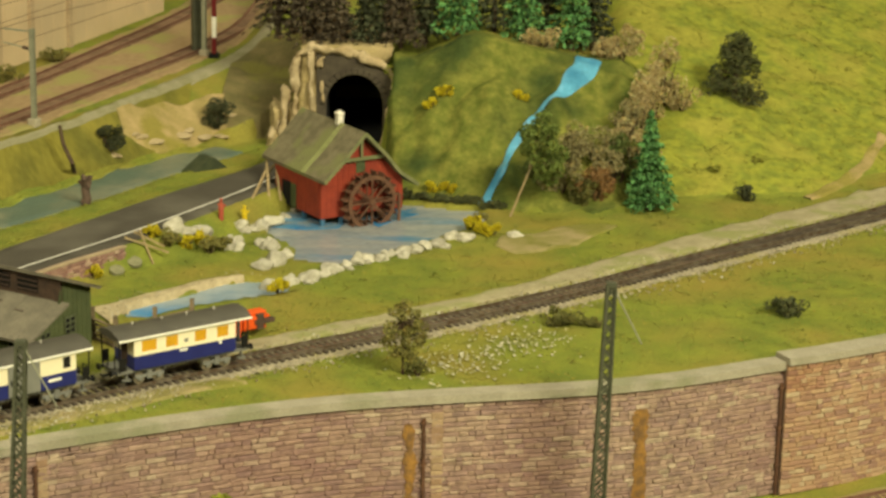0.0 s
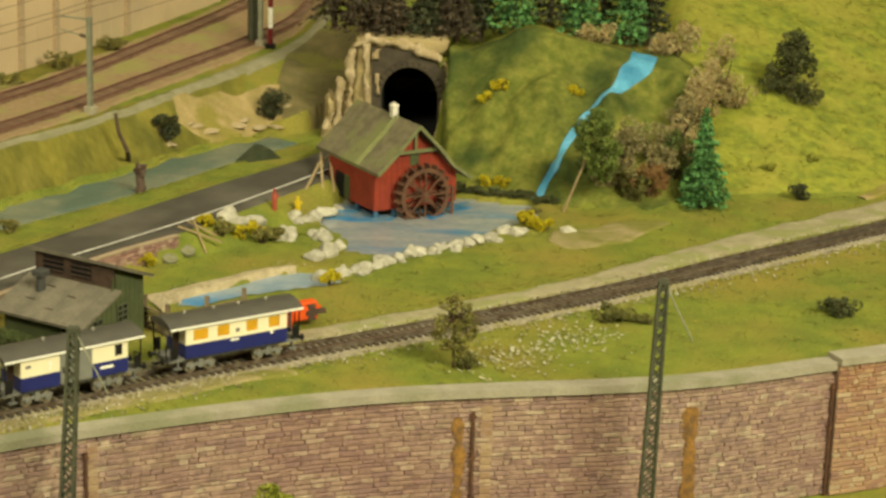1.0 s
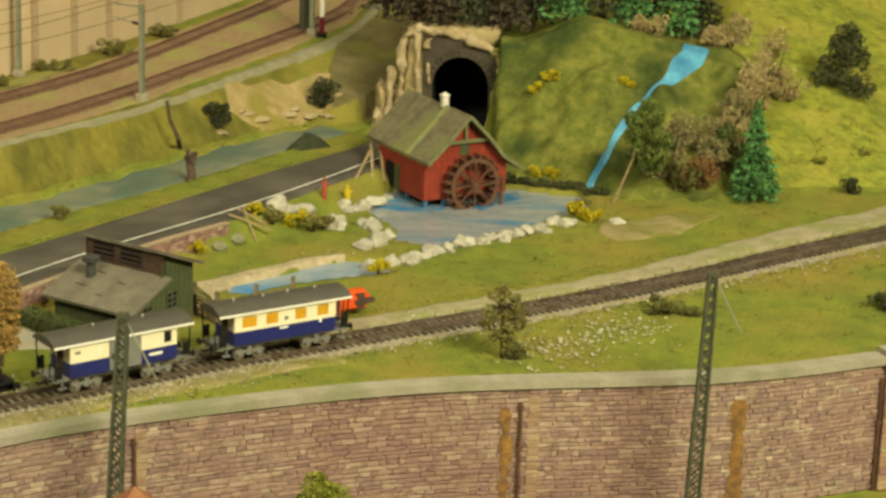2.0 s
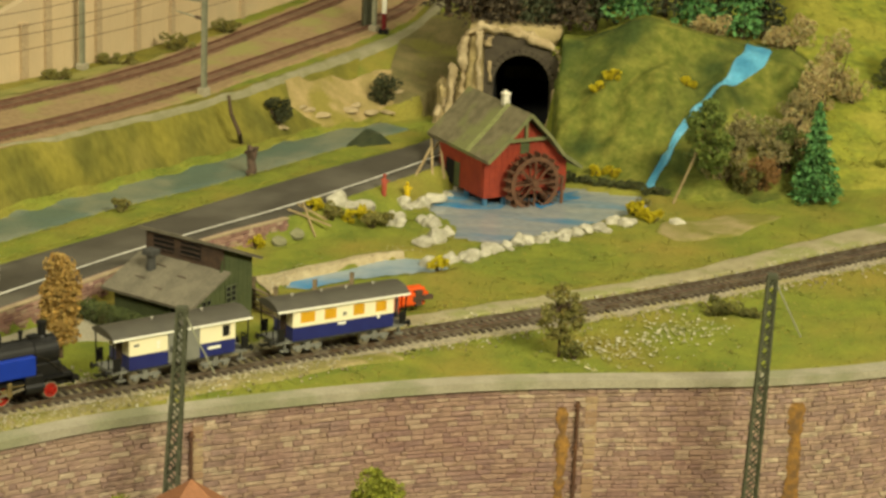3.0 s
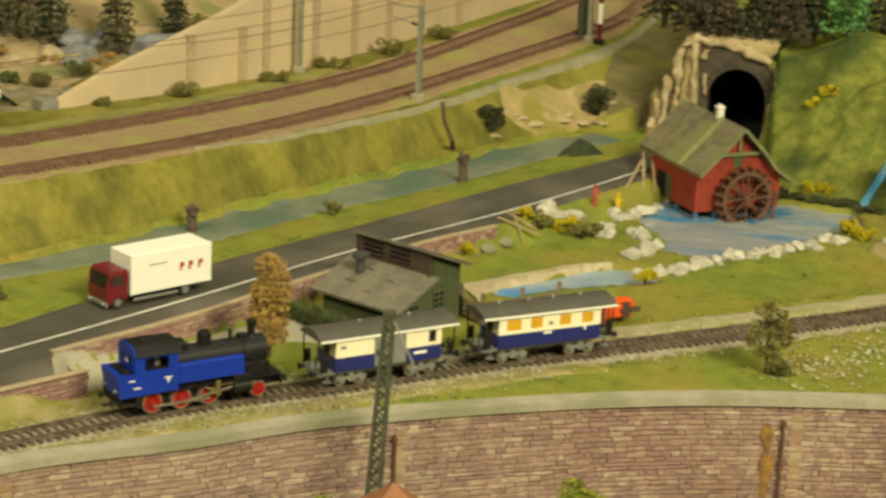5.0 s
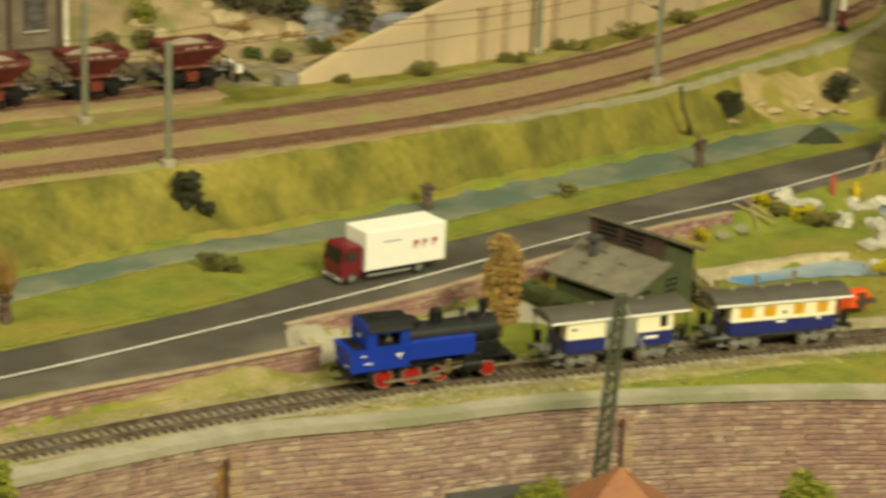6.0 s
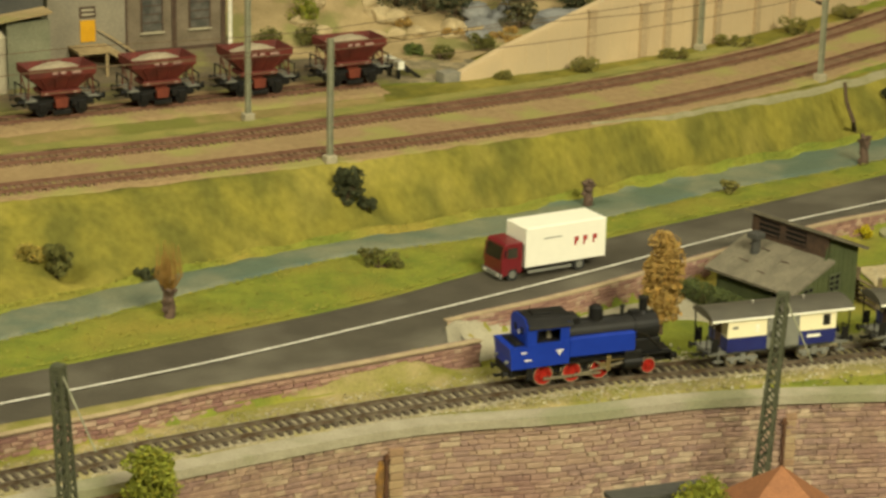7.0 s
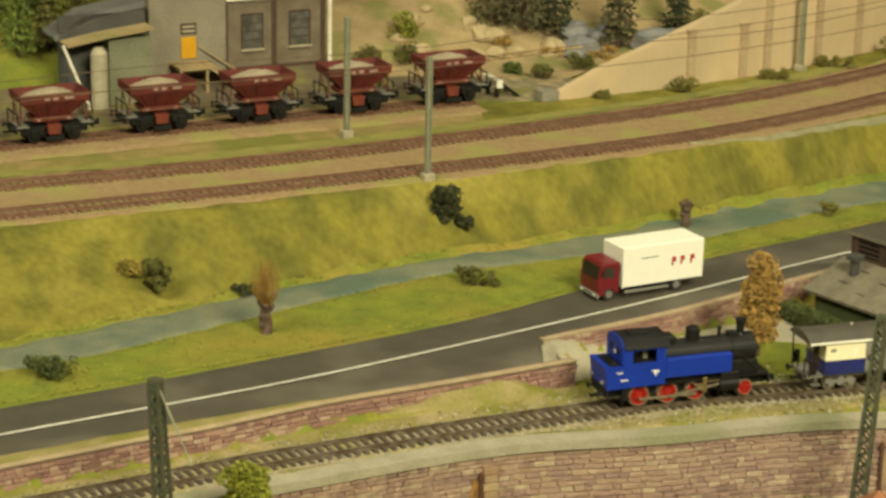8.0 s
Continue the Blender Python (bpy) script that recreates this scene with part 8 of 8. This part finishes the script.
def scatter():
    r = np.random.RandomState(12)
    n = 120000
    x, y = r.uniform(-95, 48, n), r.uniform(100, 236, n)
    keep = np.abs(np.arctan2(x, y) + 0.19) < 0.42
    keep &= (side(COPING, x, y) > 1.3)
    keep &= ~((side(ROAD_FRONT, x, y) > -0.3) & (side(ROAD_BACK, x, y) < 0.15))
    keep &= ~((side(STREAM_FRONT, x, y) > 0) & (side(STREAM_BACK, x, y) < 0.2))
    keep &= np.abs(side(TRACK, x, y)) > 2.3
    keep &= (inside(POND, x, y) < -0.2) & (inside(LOWER_BROOK, x, y) < -0.2)
    keep &= side(BACK_TRACK_A, x, y) < -3.2
    keep &= ~((x > -6) & (x < 19) & (y > 201) & (y < 219) & (r.uniform(size=n) < 0.8))
    x, y = x[keep], y[keep]
    d = side(TRACK, x, y)
    bare = ((d > 2.2) & (d < 5.2) & (y > 146)) | ((x < -31) & (d > 4) & (side(LOW_WALL_B, x, y) < 0) & (r.uniform(size=len(x)) < 0.93))
    bare |= (d > 1.5) & (d < 5.2) & (y < 138) & (r.uniform(size=len(x)) < 0.85)
    x, y, d = x[~bare], y[~bare], d[~bare]
    z = ground_z(x, y)
    steep = (side(STREAM_BACK, x, y) > 0) & (x < -20) & (r.uniform(size=len(x)) < 0.75)
    x, y, z = x[~steep], y[~steep], z[~steep]
    hill = (side(HILL_FOOT, x, y) > 0.4) & (x > 19)
    x, y, z = x[~hill], y[~hill], z[~hill]
    dry = waves(x, y, 11, 31) + r.normal(0, 0.5, len(x)) > 0.55
    for name, sel, mat, label in (("turf", ~dry, M["turf"], "short yellow-green scenic grass fibres"), ("dry_turf", dry, M["turf_dry"], "dry straw-coloured scenic grass fibres")):
        p = np.stack([x[sel], y[sel], z[sel] + 0.03], 1)
        tagged(chips(name, p, 0.2, mat, r, flat=0.6, lay=True), label, "grass", kind="stuff")
    # ragged turf along the edges of paths, stream and road
    for line, off, spread, mat, n in ((near_path, 0.1, 0.22, M["turf_edge"], 1300), (offset(near_path, 3.0), 0.2, 0.5, M["turf_edge"], 2200), (STREAM_BACK, 0.4, 0.16, M["turf_edge"], 1500), (STREAM_FRONT, -0.1, 0.16, M["turf_edge"], 1800), (ROAD_BACK, 0.16, 0.12, M["turf_edge"], 2000), (offset(TRACK, -2.3), 0, 0.35, M["turf_edge"], 4000)):
        i = r.randint(0, len(line), n)
        nn = normals(line)[i]
        e = off + r.normal(0, spread, n) + 0.5 * r.uniform(-1, 1, n) * (spread > 0.3)
        p = line[i] + nn * e[:, None] + r.uniform(-0.5, 0.5, (n, 1)) * np.stack([nn[:, 1], -nn[:, 0]], 1)
        tagged(chips("verge_turf", np.column_stack([p, ground_z(p[:, 0], p[:, 1]) + 0.1]), 0.2, mat, r, flat=0.7, lay=True), "ragged scenic grass along the verges", "grass", kind="stuff")
    # darker grass tufts in the front meadow, soft tufts on the hillside
    for name, mat, label, count, area, high in (("meadow_tufts", M["turf_tuft"], "darker green grass tufts in the front meadow", 450, (-30, 48, 140, 200), 0.07), ("hillside_tufts", M["turf_meadow"], "soft yellow-green tufts on the hillside meadow", 1500, (19, 60, 203, 262), 0.14)):
        tx, ty = r.uniform(area[0], area[1], count), r.uniform(area[2], area[3], count)
        if name == "meadow_tufts":
            d = side(TRACK, tx, ty)
            ok = (side(COPING, tx, ty) > 1.8) & ((d < -3) | ((d > 6) & (inside(POND, tx, ty) < -1) & (inside(LOWER_BROOK, tx, ty) < -2) & (side(ROAD_FRONT, tx, ty) < -1.5) & (tx > -24)))
        else:
            ok = side(HILL_FOOT, tx, ty) > 0.8
        tx, ty = tx[ok], ty[ok]
        m = 9
        px, py = np.repeat(tx, m) + r.normal(0, 0.28, len(tx) * m), np.repeat(ty, m) + r.normal(0, 0.28, len(tx) * m)
        p = np.stack([px, py, ground_z(px, py) + high + r.uniform(-0.05, 0.12, len(px))], 1)
        tagged(chips(name, p, 0.26, mat, r, flat=0.6, lay=True), label, "grass", kind="stuff")
    # white flowers and stones beside the branch track
    n = 380
    g = r.randint(0, 9, n)
    gx, gy = np.linspace(-0.5, 7.5, 9)[g], np.array([154.0, 157.2, 155.8, 159.0, 157.6, 160.8, 162.0, 161.2, 163.0])[g]
    fx, fy = gx + r.normal(0, 1.3, n), gy + r.normal(0, 1.5, n)
    k = (side(TRACK, fx, fy) < -2.4) & (side(COPING, fx, fy) > 1.4)
    fx, fy = fx[k], fy[k]
    tagged(chips("white_flowers", np.stack([fx, fy, ground_z(fx, fy) + 0.15], 1), 0.29, M["flower_white"], r, flat=0.9, lay=True), "scattered tiny white flowers in the meadow", "flowers", kind="stuff")
    n = 24000
    i = r.randint(20, len(TRACK) - 1, n)
    off = r.normal(0, 1, n)
    off = np.sign(off) * (1.5 + np.abs(off) * 1.1)
    nn = normals(TRACK)
    slide = r.uniform(-0.6, 0.6, n)
    px, py = TRACK[i, 0] + nn[i, 0] * off + nn[i, 1] * slide, TRACK[i, 1] + nn[i, 1] * off - nn[i, 0] * slide
    k = (px < -18) | ((r.uniform(size=n) < 0.2) & (np.abs(off) > 1.95))
    k &= (side(COPING, px, py) > 1.4) & (side(ROAD_FRONT, px, py) < -0.8)
    px, py = px[k], py[k]
    tagged(chips("pebbles", np.stack([px, py, ground_z(px, py) + 0.16], 1), 0.22, M["pebble"], r, flat=0.9), "loose pale ballast pebbles along the track", "pebbles", kind="stuff")


scatter()


# ---- masonry pieces ----
def stone_soup(spots, r, chamfer=0.04):
    """Joined rough-faced stones from rows of (x, y, z, angle, length, depth, height)."""
    q = np.asarray(spots, float)
    n = len(q)
    corner = np.array([(-0.5, 0), (0.5, 0), (0.5, 1), (-0.5, 1)])
    c = np.minimum(chamfer, q[:, 6:7] * 0.3)
    wob = r.uniform(-0.02, 0.02, (n, 4, 2))
    u = corner[None, :, 0] * q[:, 4:5] + wob[:, :, 0]
    w = corner[None, :, 1] * q[:, 6:7] + wob[:, :, 1]
    ui = u - np.sign(corner[None, :, 0]) * c * r.uniform(0.7, 1.8, (n, 4))
    wi = w - np.sign(corner[None, :, 1] - 0.5) * c * r.uniform(0.7, 1.5, (n, 4))
    d = q[:, 5:6] + 0 * u
    lu, lw = np.concatenate([u, u, ui], 1), np.concatenate([w, w, wi], 1)
    lv = np.concatenate([d / 2, -d / 2 + c, -d / 2 + r.uniform(-0.04, 0.03, (n, 4))], 1)
    co, si = np.cos(q[:, 3:4]), np.sin(q[:, 3:4])
    v = np.stack([q[:, 0:1] + lu * co - lv * si, q[:, 1:2] + lu * si + lv * co, q[:, 2:3] + lw], 2).reshape(-1, 3)
    ring = [(a + k, a + (k + 1) % 4, a + 4 + (k + 1) % 4, a + 4 + k) for a in (0, 4) for k in range(4)] + [(8, 9, 10, 11)]
    f = (np.arange(n)[:, None, None] * 12 + np.array(ring)[None]).reshape(-1, 4).tolist()
    return v, f


def lay_bricks(wall, line, z0, z1, course, lengths, depth, mat, single, seed, name="brick"):
    r = np.random.RandomState(seed)
    run = np.concatenate([[0], np.cumsum(np.hypot(*np.diff(line, axis=0).T))])
    n = normals(line)
    kinds = {}
    rest, count = [], 0
    z = z0
    while z < z1 - 0.2:
        s = 0.0
        hh = min(course * r.choice([0.8, 1.0, 1.0, 1.15]), z1 - z)
        while s < run[-1] - lengths[0]:
            l = min(r.choice(lengths), round(run[-1] - s, 2))
            c = s + l / 2
            if c > 0:
                x, y = np.interp(c, run, line[:, 0]), np.interp(c, run, line[:, 1])
                i = min(int(np.searchsorted(run, c)), len(line) - 1)
                a = math.atan2(n[i, 1], n[i, 0]) - math.pi / 2
                push = r.uniform(-0.05, 0.05)
                px, py = x - n[i, 0] * push, y - n[i, 1] * push
                if single(px, py, z) and count < 300:
                    key = (l, round(hh, 3), count % 3)
                    if key not in kinds:
                        kinds[key] = raw_mesh(name, *stone_soup([(0, 0, 0.022, 0, l - 0.018, depth, hh - 0.045)], r), mat)
                    ob = new(name, kinds[key])
                    ob.parent = wall
                    ob.matrix_world = pose(px * CM, py * CM, z * CM, 0, 0, math.degrees(a))
                    count += 1
                else:
                    rest.append((px, py, z + 0.022, a, l - 0.018, depth, hh - 0.045))
            s += l
        z += hh
    if rest:
        ob = new(name + "s", raw_mesh(name + "s", *stone_soup(rest, r), mat))
        ob.parent = wall
        tagged(ob, kind="stuff")


visible = LONG_WALL[LONG_WALL[:, 1] > 96]
lay_bricks(retaining_wall, offset(visible, 0.1), LOWER, PLATEAU - 0.45, 0.37, [0.5, 0.7, 0.9, 1.1, 1.4], 0.34, M["masonry"], lambda x, y, z: -46 < x < -30 and z > -5.5, 3)
lay_bricks(end_wall, offset(END_BAY, -0.36), LOWER, PLATEAU + 0.02, 0.38, [0.5, 0.7, 0.9, 1.2], 0.34, M["warm_masonry"], lambda x, y, z: x < 36, 4)
for w, line, sd in ((low_walls[0], LOW_WALL_A, 5), (low_walls[1], LOW_WALL_B, 6)):
    piece = line[line[:, 1] > 98]
    lay_bricks(w, piece, PLATEAU - 0.1, 0.14, 0.31, [0.45, 0.6, 0.8], 0.26, M["red_brick"], lambda x, y, z: x < -38, sd)
